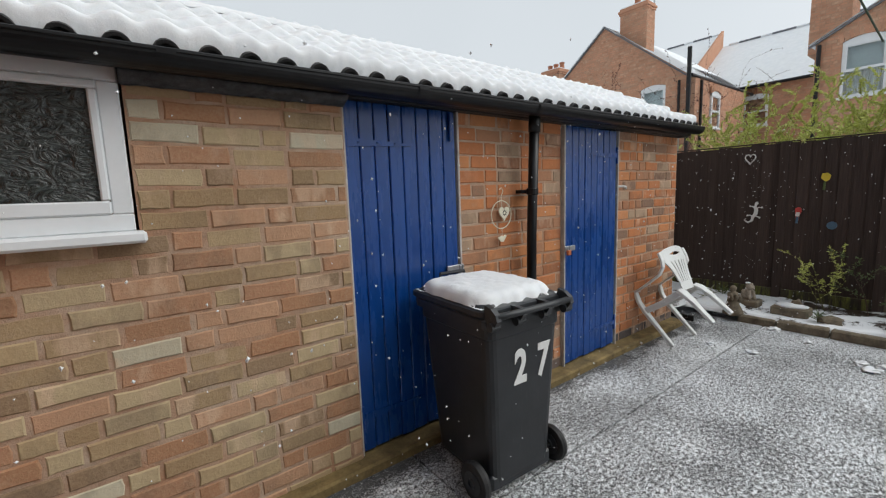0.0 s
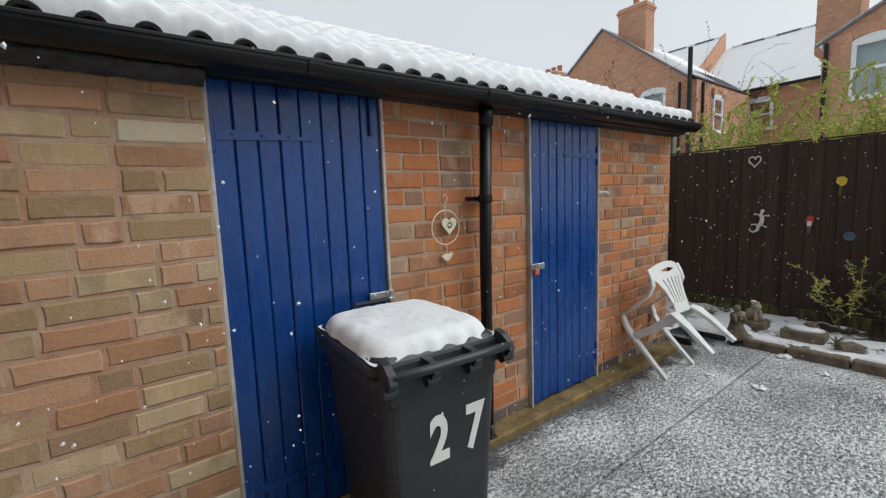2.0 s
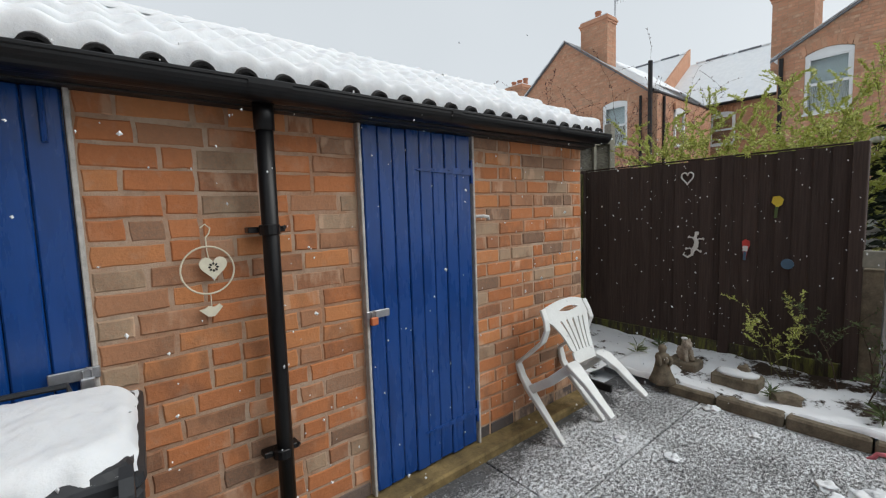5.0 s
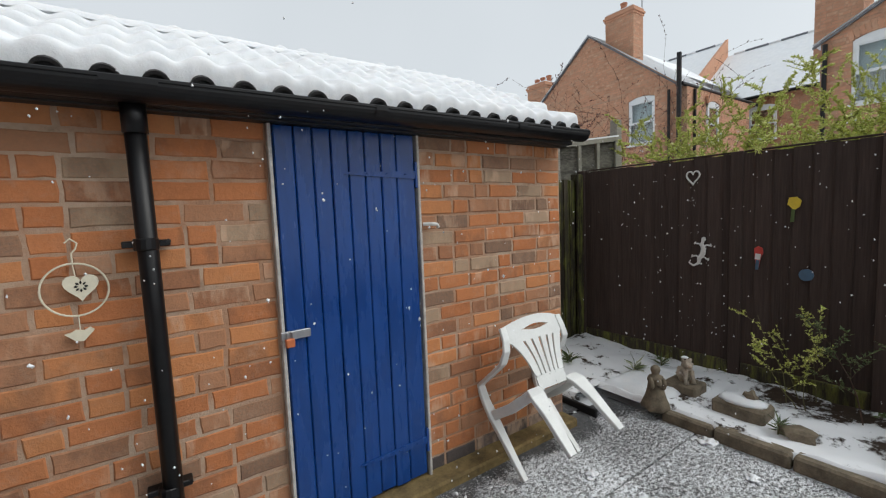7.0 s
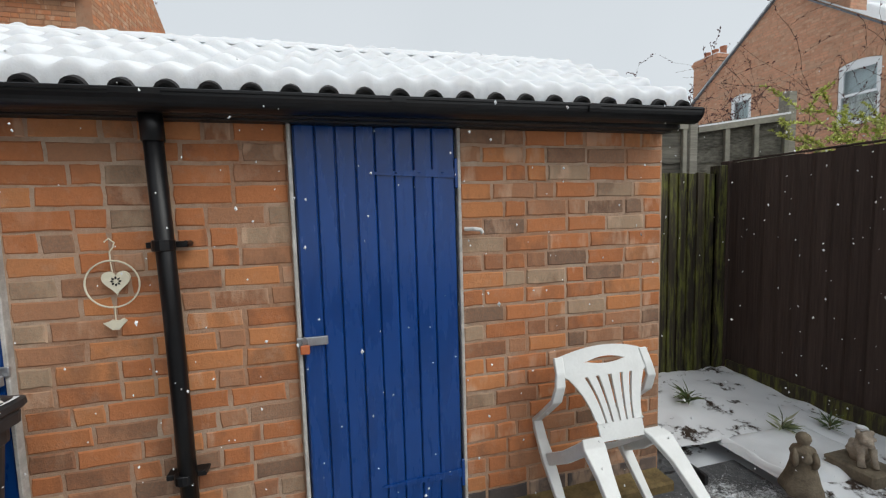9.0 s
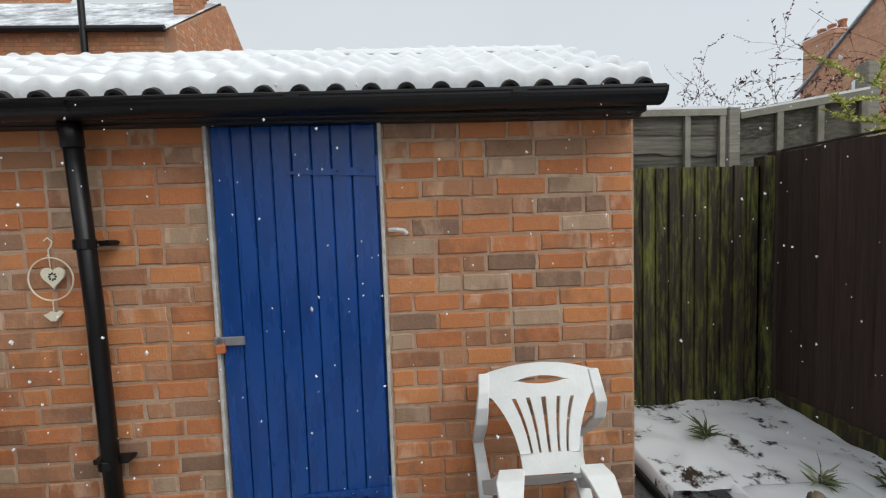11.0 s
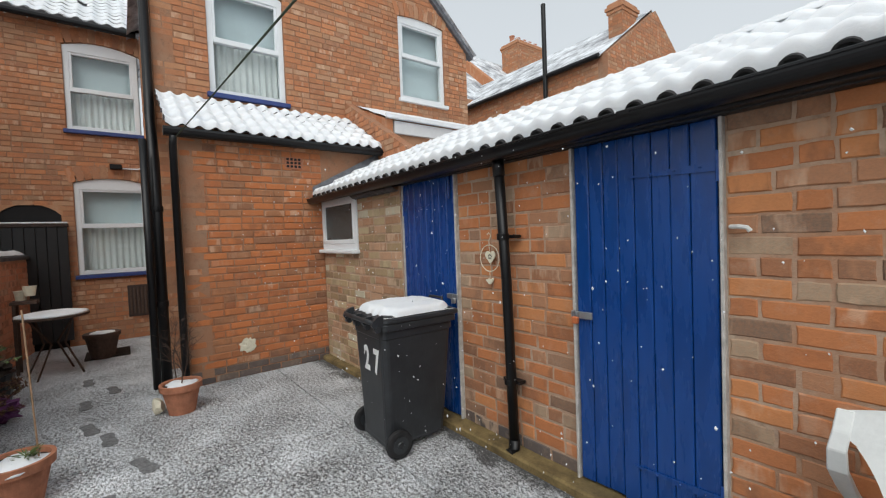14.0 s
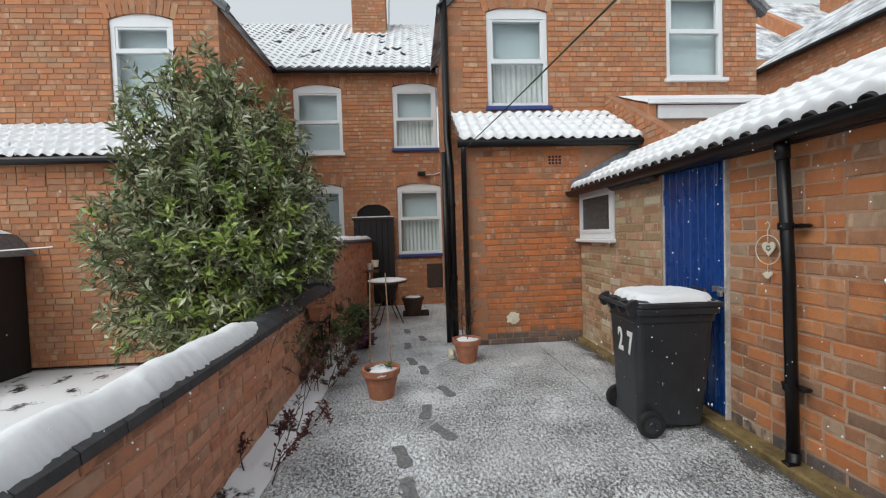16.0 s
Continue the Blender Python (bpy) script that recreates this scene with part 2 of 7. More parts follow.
def snow_mat():
    m, nt, b = mat("fresh_snow", 0.75, 0.0, 0.3)
    f = noise_fac(nt, 5, 4, 0.6, lo=0.3, hi=0.7)
    g = noise_fac(nt, 120, 3, 0.7)
    nt.links.new(mix(nt, f, (0.70, 0.725, 0.75), (0.78, 0.80, 0.82)), b.inputs["Base Color"])
    b.inputs["Subsurface Weight"].default_value = 0.15
    b.inputs["Subsurface Radius"].default_value = (0.03, 0.035, 0.04)
    b.inputs["Subsurface Scale"].default_value = 0.3
    bump(nt, b, maths(nt, "ADD", maths(nt, "MULTIPLY", f, 2.0), g), 0.25, 0.006)
    return m


def ground_mat():
    """Rough concrete under a thin, half-melted sprinkle of snow that thins out in the shelter of the sheds."""
    m, nt, b = mat("snow_dusted_concrete", 0.8, 0.0, 0.4)
    conc = mix(nt, noise_fac(nt, 30, 5, 0.7, lo=0.3, hi=0.7), (0.050, 0.052, 0.055), (0.135, 0.137, 0.140))
    flakes = noise_fac(nt, 34, 8, 0.84, stretch=(1.0, 1.35, 1.0), lo=0.375, hi=0.625)
    fine = noise_fac(nt, 85, 5, 0.75, stretch=(1.5, 1.0, 1.0), lo=0.36, hi=0.64)
    big = noise_fac(nt, 1.6, 5, 0.65, lo=0.25, hi=0.70)
    sep = nt.nodes.new("ShaderNodeSeparateXYZ")
    nt.links.new(position(nt), sep.inputs[0])
    wob = maths(nt, "MULTIPLY", noise_fac(nt, 4.0, 4, 0.6), 0.55)
    shelter = node(nt, "MapRange")
    shelter.inputs["From Min"].default_value, shelter.inputs["From Max"].default_value = 2.10, 2.36
    nt.links.new(maths(nt, "ADD", sep.outputs["Y"], wob), shelter.inputs["Value"])
    cover = maths(nt, "ADD", maths(nt, "MULTIPLY", flakes, 0.62), maths(nt, "MULTIPLY", big, 0.28))
    cover = maths(nt, "ADD", cover, maths(nt, "MULTIPLY", fine, 0.54))
    cover = maths(nt, "SUBTRACT", cover, maths(nt, "MULTIPLY", shelter.outputs[0], 0.75))
    mask = node(nt, "MapRange")
    mask.inputs["From Min"].default_value, mask.inputs["From Max"].default_value = 0.50, 0.80
    nt.links.new(cover, mask.inputs["Value"])
    nt.links.new(mix(nt, mask.outputs[0], conc, (0.80, 0.825, 0.85)), b.inputs["Base Color"])
    rr = node(nt, "MapRange")
    rr.inputs["To Min"].default_value, rr.inputs["To Max"].default_value = 0.42, 0.85
    nt.links.new(mask.outputs[0], rr.inputs["Value"])
    nt.links.new(rr.outputs[0], b.inputs["Roughness"])
    bump(nt, b, mask.outputs[0], 0.9, 0.012)
    return m


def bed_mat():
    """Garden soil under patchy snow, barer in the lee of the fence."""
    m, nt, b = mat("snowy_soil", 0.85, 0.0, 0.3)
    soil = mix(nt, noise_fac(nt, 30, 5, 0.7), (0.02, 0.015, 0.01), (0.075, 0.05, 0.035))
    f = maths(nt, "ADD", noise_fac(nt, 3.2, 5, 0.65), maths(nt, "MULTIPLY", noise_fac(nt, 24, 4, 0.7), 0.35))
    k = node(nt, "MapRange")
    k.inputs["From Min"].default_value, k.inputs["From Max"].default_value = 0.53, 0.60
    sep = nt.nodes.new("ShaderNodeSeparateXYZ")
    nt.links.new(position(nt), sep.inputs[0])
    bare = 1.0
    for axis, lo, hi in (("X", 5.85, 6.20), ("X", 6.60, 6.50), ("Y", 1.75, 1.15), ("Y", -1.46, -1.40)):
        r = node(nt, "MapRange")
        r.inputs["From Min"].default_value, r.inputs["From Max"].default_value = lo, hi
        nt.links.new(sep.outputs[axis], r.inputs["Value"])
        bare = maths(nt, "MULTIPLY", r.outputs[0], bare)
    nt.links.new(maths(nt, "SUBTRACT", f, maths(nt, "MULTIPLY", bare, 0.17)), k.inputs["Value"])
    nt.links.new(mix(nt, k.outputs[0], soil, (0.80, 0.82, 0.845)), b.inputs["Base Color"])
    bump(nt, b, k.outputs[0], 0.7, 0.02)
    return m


def roofsnow_far_mat():
    """Snow lying thin on a far roof, with the slates showing through in streaks."""
    m, nt, b = mat("thin_roof_snow", 0.8)
    f = noise_fac(nt, 2.2, 7, 0.75, stretch=(1, 1, 1), lo=0.38, hi=0.60)
    nt.links.new(mix(nt, f, (0.20, 0.21, 0.23), (0.76, 0.79, 0.82)), b.inputs["Base Color"])
    return m


def blue_mat():
    m, nt, b = mat("blue_gloss_paint", 0.26, 0.0, 0.5)
    f = noise_fac(nt, 5, 5, 0.6, stretch=(3, 3, 0.5), lo=0.3, hi=0.7)
    c = mix(nt, f, (0.003, 0.040, 0.185), (0.005, 0.056, 0.25))
    d = noise_fac(nt, 60, 3, 0.6, stretch=(1, 1, 0.4), lo=0.66, hi=0.78)
    c = mix(nt, maths(nt, "MULTIPLY", d, 0.35), c, (0.004, 0.012, 0.06))
    nt.links.new(c, b.inputs["Base Color"])
    nt.links.new(maths(nt, "ADD", maths(nt, "MULTIPLY", f, 0.15), 0.2), b.inputs["Roughness"])
    bump(nt, b, noise_fac(nt, 30, 4, 0.6, stretch=(4, 4, 0.25)), 0.16, 0.002)
    return m


def bin_mat():
    m, nt, b = mat("grey_bin_plastic", 0.42, 0.0, 0.45)
    f = noise_fac(nt, 6, 5, 0.65, lo=0.3, hi=0.7)
    c = mix(nt, f, (0.020, 0.022, 0.025), (0.031, 0.034, 0.038))
    s = noise_fac(nt, 18, 5, 0.7, stretch=(4, 4, 0.3), lo=0.58, hi=0.80)
    nt.links.new(mix(nt, maths(nt, "MULTIPLY", s, 0.3), c, (0.09, 0.095, 0.10)), b.inputs["Base Color"])
    bump(nt, b, noise_fac(nt, 260, 2, 0.5), 0.12, 0.001)
    return m


def wood_mat(name, dark, light, moss=None, moss_amount=0.0, grain=(3, 3, 0.12)):
    """Sawn boards: grain along z, one tone a board, algae in patches."""
    m, nt, b = mat(name, 0.85, 0.0, 0.3)
    rnd = nt.nodes.new("ShaderNodeObjectInfo").outputs["Random"]
    g = noise_fac(nt, 22, 5, 0.65, stretch=grain, lo=0.3, hi=0.7)
    c = mix(nt, maths(nt, "ADD", maths(nt, "MULTIPLY", g, 0.6), maths(nt, "MULTIPLY", rnd, 0.4)), dark, light)
    if moss:
        k = noise_fac(nt, 3.5, 7, 0.75, stretch=(5.0, 5.0, 0.7), lo=0.62 - moss_amount, hi=0.80 - moss_amount)
        c = mix(nt, k, c, moss)
    nt.links.new(c, b.inputs["Base Color"])
    bump(nt, b, g, 0.35, 0.003)
    return m


def leaf_mat(name, stops, gloss=0.35, snow=0.0):
    m, nt, b = mat(name, gloss, 0.0, 0.45)
    rnd = nt.nodes.new("ShaderNodeNewGeometry").outputs["Random Per Island"]
    c = ramp(nt, rnd, stops)
    nt.links.new(c, b.inputs["Base Color"])
    b.inputs["Subsurface Weight"].default_value = 0.0
    return m


def glass_mat(name, tint, rough=0.03):
    m, nt, b = mat(name, rough, 0.0, 0.5)
    b.inputs["Base Color"].default_value = (*tint, 1)
    b.inputs["Transmission Weight"].default_value = 1.0
    b.inputs["IOR"].default_value = 1.45
    return m


def patterned_glass_mat():
    m, nt, b = mat("obscured_glass", 0.12, 0.0, 0.6)
    w = node(nt, "TexNoise", Scale=15.0, Detail=3.0, Roughness=0.5, Distortion=2.6)
    nt.links.new(position(nt, (1, 1, 1.6)), w.inputs["Vector"])
    nt.links.new(ramp(nt, w.outputs["Fac"], [(0.35, (0.012, 0.014, 0.013)), (0.6, (0.045, 0.055, 0.052))]), b.inputs["Base Color"])
    bump(nt, b, w.outputs["Fac"], 1.0, 0.02)
    return m


m_snow, m_ground, m_bed, m_roofsnow = snow_mat(), ground_mat(), bed_mat(), roofsnow_far_mat()
m_blue, m_bin = blue_mat(), bin_mat()
m_fence = wood_mat("dark_stained_board", (0.032, 0.022, 0.019), (0.080, 0.056, 0.048))
m_fence_moss = wood_mat("mossy_board", (0.012, 0.010, 0.008), (0.072, 0.060, 0.040), (0.165, 0.175, 0.04), 0.15)
m_panel = wood_mat("grey_lap_board", (0.045, 0.042, 0.034), (0.34, 0.325, 0.28), (0.15, 0.155, 0.08), 0.03, (0.12, 3, 2.4))
m_laurel = leaf_mat("laurel_leaf", [(0.0, (0.07, 0.10, 0.04)), (0.3, (0.17, 0.215, 0.10)), (0.75, (0.31, 0.345, 0.19)), (1.0, (0.55, 0.56, 0.42))], 0.33)
m_laurel_new = leaf_mat("young_leaf", [(0.0, (0.17, 0.26, 0.05)), (1.0, (0.33, 0.42, 0.11))], 0.38)
m_spring = leaf_mat("spring_leaf", [(0.0, (0.38, 0.44, 0.08)), (0.6, (0.55, 0.60, 0.15)), (1.0, (0.66, 0.66, 0.28))], 0.5)
m_conifer = leaf_mat("conifer_needle", [(0.0, (0.008, 0.016, 0.010)), (1.0, (0.030, 0.045, 0.020))], 0.6)
m_lowgreen = leaf_mat("low_leaf", [(0.0, (0.05, 0.085, 0.025)), (1.0, (0.13, 0.17, 0.06))], 0.5)
m_deadleaf = leaf_mat("dead_leaf", [(0.0, (0.045, 0.018, 0.014)), (0.6, (0.13, 0.055, 0.035)), (1.0, (0.22, 0.14, 0.07))], 0.7)
m_glass = glass_mat("window_glass", (0.86, 0.91, 0.92))
m_obscured = patterned_glass_mat()


# ---- building helpers ----
def part(name, bm, material, parent=None, label="", smooth=False):
    me = bpy.data.meshes.new(name)
    bm.to_mesh(me)
    bm.free()
    if smooth:
        me.shade_smooth()
    me.materials.append(material)
    ob = new(name, me)
    ob.parent = parent
    if label:
        ob["label"] = label
    return ob


def thing(name, m, label, category, group="", kind=""):
    e = new(name)
    e.matrix_basis = m
    return tagged(e, label, category, group, kind)


def add_box(bm, x0, x1, y0, y1, z0, z1, bev=0.0):
    vs = [bm.verts.new((x, y, z)) for x in (x0, x1) for y in (y0, y1) for z in (z0, z1)]
    fs = [(0, 1, 3, 2), (4, 6, 7, 5), (0, 4, 5, 1), (2, 3, 7, 6), (0, 2, 6, 4), (1, 5, 7, 3)]
    faces = [bm.faces.new([vs[i] for i in f]) for f in fs]
    if bev:
        edges = list({e for f in faces for e in f.edges})
        bmesh.ops.bevel(bm, geom=edges, offset=bev, segments=1, affect="EDGES", profile=0.5)
    return vs


def box(x0, x1, y0, y1, z0, z1, bev=0.004):
    bm = bmesh.new()
    add_box(bm, x0, x1, y0, y1, z0, z1, bev)
    return bm


def tube(points, radius, sides=8, closed=False, bm=None):
    """A round bar along points; radius may be a list."""
    bm = bm or bmesh.new()
    pts = [Vector(p) for p in points]
    rings = []
    n = len(pts)
    ref = Vector((0.31, 0.52, 0.79))
    for i, p in enumerate(pts):
        a = pts[(i - 1) % n] if closed else pts[max(i - 1, 0)]
        c = pts[(i + 1) % n] if closed else pts[min(i + 1, n - 1)]
        d = (c - a).normalized()
        u = d.cross(ref).normalized()
        v = d.cross(u)
        r = radius[i] if isinstance(radius, (list, tuple)) else radius
        rings.append([bm.verts.new(p + (u * math.cos(2 * math.pi * k / sides) + v * math.sin(2 * math.pi * k / sides)) * r) for k in range(sides)])
    for i in range(n if closed else n - 1):
        a, c = rings[i], rings[(i + 1) % n]
        for k in range(sides):
            bm.faces.new((a[k], a[(k + 1) % sides], c[(k + 1) % sides], c[k]))
    if not closed:
        bm.faces.new(list(reversed(rings[0])))
        bm.faces.new(rings[-1])
    return bm


def lathe(profile, sides=24, bm=None, centre=(0, 0, 0)):
    """Turn (radius, z) pairs round the z axis."""
    bm = bm or bmesh.new()
    cx, cy, cz = centre
    rings = []
    for r, z in profile:
        rings.append([bm.verts.new((cx + r * math.cos(2 * math.pi * k / sides), cy + r * math.sin(2 * math.pi * k / sides), cz + z)) for k in range(sides)])
    for a, c in zip(rings, rings[1:]):
        for k in range(sides):
            bm.faces.new((a[k], a[(k + 1) % sides], c[(k + 1) % sides], c[k]))
    bm.faces.new(list(reversed(rings[0])))
    bm.faces.new(rings[-1])
    return bm


def plate(outline, y0, y1, bm=None):
    """A flat shape in the xz plane, with thickness from y0 to y1."""
    bm = bm or bmesh.new()
    a = [bm.verts.new((x, y0, z)) for x, z in outline]
    c = [bm.verts.new((x, y1, z)) for x, z in outline]
    bm.faces.new(a)
    bm.faces.new(list(reversed(c)))
    n = len(a)
    for i in range(n):
        bm.faces.new((a[i], c[i], c[(i + 1) % n], a[(i + 1) % n]))
    bmesh.ops.recalc_face_normals(bm, faces=bm.faces)
    return bm


def grid(nx, ny, fn, bm=None):
    """A sheet of nx by ny cells; fn(i / nx, j / ny) gives the place."""
    bm = bm or bmesh.new()
    vs = [[bm.verts.new(fn(i / nx, j / ny)) for j in range(ny + 1)] for i in range(nx + 1)]
    for i in range(nx):
        for j in range(ny):
            bm.faces.new((vs[i][j], vs[i + 1][j], vs[i + 1][j + 1], vs[i][j + 1]))
    return bm


def blob(centre, size, seed=0, rough=0.12, sub=2, bm=None, freq=3.0):
    """A lump with an uneven skin."""
    bm = bm or bmesh.new()
    made = bmesh.ops.create_icosphere(bm, subdivisions=sub, radius=1.0)["verts"]
    for v in made:
        n = noise.noise(v.co * freq * 0.5 + Vector((seed * 3.7, seed * 1.3, seed)))
        v.co = Vector(centre) + Vector(v.co[i] * (1 + rough * n * 2) * size[i] for i in range(3))
    return bm


def cut_panel(u0, u1, z0, z1, y0, y1, holes):
    """A wall from u0 to u1 and z0 to z1, y0 to y1 thick, with rectangular holes through it."""
    us = sorted({u0, u1, *[h[0] for h in holes], *[h[1] for h in holes]})
    zs = sorted({z0, z1, *[h[2] for h in holes], *[h[3] for h in holes]})
    us, zs = [u for u in us if u0 <= u <= u1], [z for z in zs if z0 <= z <= z1]

    def solid(i, j):
        if not (0 <= i < len(us) - 1 and 0 <= j < len(zs) - 1):
            return False
        u, z = (us[i] + us[i + 1]) / 2, (zs[j] + zs[j + 1]) / 2
        return not any(h[0] < u < h[1] and h[2] < z < h[3] for h in holes)

    bm = bmesh.new()

    def quad(*ps):
        bm.faces.new([bm.verts.new(p) for p in ps])

    for i in range(len(us) - 1):
        for j in range(len(zs) - 1):
            if not solid(i, j):
                continue
            a, b, c, d = us[i], us[i + 1], zs[j], zs[j + 1]
            quad((a, y0, c), (b, y0, c), (b, y0, d), (a, y0, d))
            quad((b, y1, c), (a, y1, c), (a, y1, d), (b, y1, d))
            if not solid(i - 1, j):
                quad((a, y1, c), (a, y0, c), (a, y0, d), (a, y1, d))
            if not solid(i + 1, j):
                quad((b, y0, c), (b, y1, c), (b, y1, d), (b, y0, d))
            if not solid(i, j - 1):
                quad((a, y1, c), (b, y1, c), (b, y0, c), (a, y0, c))
            if not solid(i, j + 1):
                quad((a, y0, d), (b, y0, d), (b, y1, d), (a, y1, d))
    bmesh.ops.remove_doubles(bm, verts=bm.verts, dist=1e-5)
    return bm


def brick_mesh(name, length, height, depth, material, seed):
    """One brick, front at y = 0, with a worn and wandering outline."""
    rng = random.Random(seed)
    hl, hh = length / 2, height / 2
    edge = [(-hl, -hh), (-hl / 3, -hh), (hl / 3, -hh), (hl, -hh), (hl, 0), (hl, hh), (hl / 3, hh), (-hl / 3, hh), (-hl, hh), (-hl, 0)]
    n = len(edge)
    verts, faces = [], []
    wander = [(x + rng.uniform(-0.0035, 0.003), z + rng.uniform(-0.003, 0.003)) for x, z in edge]
    for y, inset in ((depth, 0.0), (0.0045, 0.0), (rng.uniform(-0.001, 0.001), 0.0055)):
        for x, z in (edge if y == depth else wander):
            verts.append((x - math.copysign(inset, x) if abs(x) > hl * 0.6 else x, y, z - math.copysign(inset, z) if abs(z) > hh * 0.4 else z))
    for r in range(2):
        for k in range(n):
            a, b = r * n + k, r * n + (k + 1) % n
            faces.append((a, b, b + n, a + n))
    faces.append(tuple(range(2 * n, 3 * n)))
    me = bpy.data.meshes.new(name)
    me.from_pydata(verts, [], faces)
    me.materials.append(material)
    return me


def brick_runs(u0, u1, z0, z1, holes, course, stretcher, header, joint, rng, top=None):
    """Yields (left, right, middle z) of each brick of a rough garden-wall bond."""
    rows = int((z1 - z0) / course + 0.35)
    for r in range(rows):
        za, zb = z0 + r * course, z0 + (r + 1) * course
        lo, hi = u0, u1
        if top:
            span = top(zb - 0.02)
            if span is None:
                continue
            lo, hi = max(lo, span[0]), min(hi, span[1])
        cuts = sorted((h[0], h[1]) for h in holes if h[2] < zb - 0.02 and h[3] > za + 0.02)
        free, cur = [], lo
        for a, b in cuts:
            if a > cur:
                free.append((cur, a))
            cur = max(cur, b)
        if cur < hi:
            free.append((cur, hi))
        kind = r % 4
        for a, b in free:
            x = a
            first = True
            k = rng.randint(0, 1)
            while x < b - 0.03:
                if first and kind % 2:
                    ln = header if rng.random() < 0.7 else stretcher * 0.72
                elif kind == 2:
                    ln = stretcher if k % 2 else header
                else:
                    ln = stretcher if rng.random() > 0.14 else header
                ln *= rng.uniform(0.965, 1.03)
                first = False
                k += 1
                if b - (x + ln) < header * 0.45:
                    ln = b - x
                yield x + joint / 2, min(x + ln, b) - joint / 2, (za + zb) / 2
                x += ln


def brick_pieces(owner, u0, u1, z0, z1, holes, material, course=0.086, stretcher=0.236, header=0.117, seed=1, shift=0.0, mat_low=None, low=0, proud=0.0):
    """Every brick an object of its own under the wall, sharing a few meshes."""
    rng = random.Random(seed)
    kit = [(brick_mesh("brick", stretcher - 0.011, course - 0.0135, 0.06, material, seed * 40 + i), stretcher - 0.011) for i in range(8)]
    kit_h = [(brick_mesh("brick", header - 0.011, course - 0.0135, 0.06, material, seed * 40 + 10 + i), header - 0.011) for i in range(6)]
    low_kit = [(brick_mesh("brick", stretcher - 0.011, course - 0.011, 0.06, mat_low, seed * 40 + 20 + i), stretcher - 0.011) for i in range(2)] if mat_low else []
    for a, b, z in brick_runs(u0, u1, z0, z1, holes, course, stretcher, header, 0.014, rng):
        if mat_low and z < z0 + course * low:
            me, ln = rng.choice(low_kit)
        else:
            me, ln = rng.choice(kit if b - a > 0.16 else kit_h)
        ob = new("brick", me)
        ob.parent = owner
        ob.location = ((a + b) / 2, shift + rng.uniform(-0.003, 0.003) - proud, z + rng.uniform(-0.003, 0.003))
        ob.rotation_euler = (rng.uniform(-0.02, 0.02), rng.uniform(-0.008, 0.008), rng.uniform(-0.010, 0.010))
        ob.scale = ((b - a) / ln, 1, 1)


def brick_skin(owner, u0, u1, z0, z1, holes, material, course=0.078, stretcher=0.228, header=0.113, seed=1, top=None):
    """The bricks of a far wall joined into one mesh."""
    rng = random.Random(seed)
    verts, faces = [], []
    for a, b, z in brick_runs(u0, u1, z0, z1, holes, course, stretcher, header, 0.010, rng, top):
        n = len(verts)
        h = course / 2 - 0.005
        y = rng.uniform(-0.002, 0.002)
        for yy, inset in ((y, 0.003), (0.03, 0.0)):
            verts += [(a + inset, yy, z - h + inset), (b - inset, yy, z - h + inset), (b - inset, yy, z + h - inset), (a + inset, yy, z + h - inset)]
        faces += [(n, n + 1, n + 2, n + 3)] + [(n + (i + 1) % 4, n + i, n + 4 + i, n + 4 + (i + 1) % 4) for i in range(4)]
    me = bpy.data.meshes.new("brickwork")
    me.from_pydata(verts, [], faces)
    me.materials.append(material)
    ob = new("brickwork", me)
    ob.parent = owner
    tagged(ob, kind="stuff")
    return ob


FACE_EAST = 90      # a wall turned by this looks along +x, and its own x runs along the world's +y
FACE_WEST = -90


def brick_wall(name, m, u0, u1, z0, z1, holes, label, thick=0.22, material=None, mortar=None, **kw):
    w = part(name, cut_panel(u0, u1, z0, z1, 0.007, thick, holes), mortar or m_mortar_house)
    w.matrix_basis = m
    tagged(w, label, "wall", kind="structure")
    brick_skin(w, u0, u1, z0, z1, holes, material or m_brick_house, **kw)
    return w


def arc(u0, u1, z_side, rise, n=10):
    out = []
    for i in range(n + 1):
        s = i / n * 2 - 1
        out.append((u0 + (u1 - u0) * i / n, z_side + rise * (1 - s * s)))
    return out


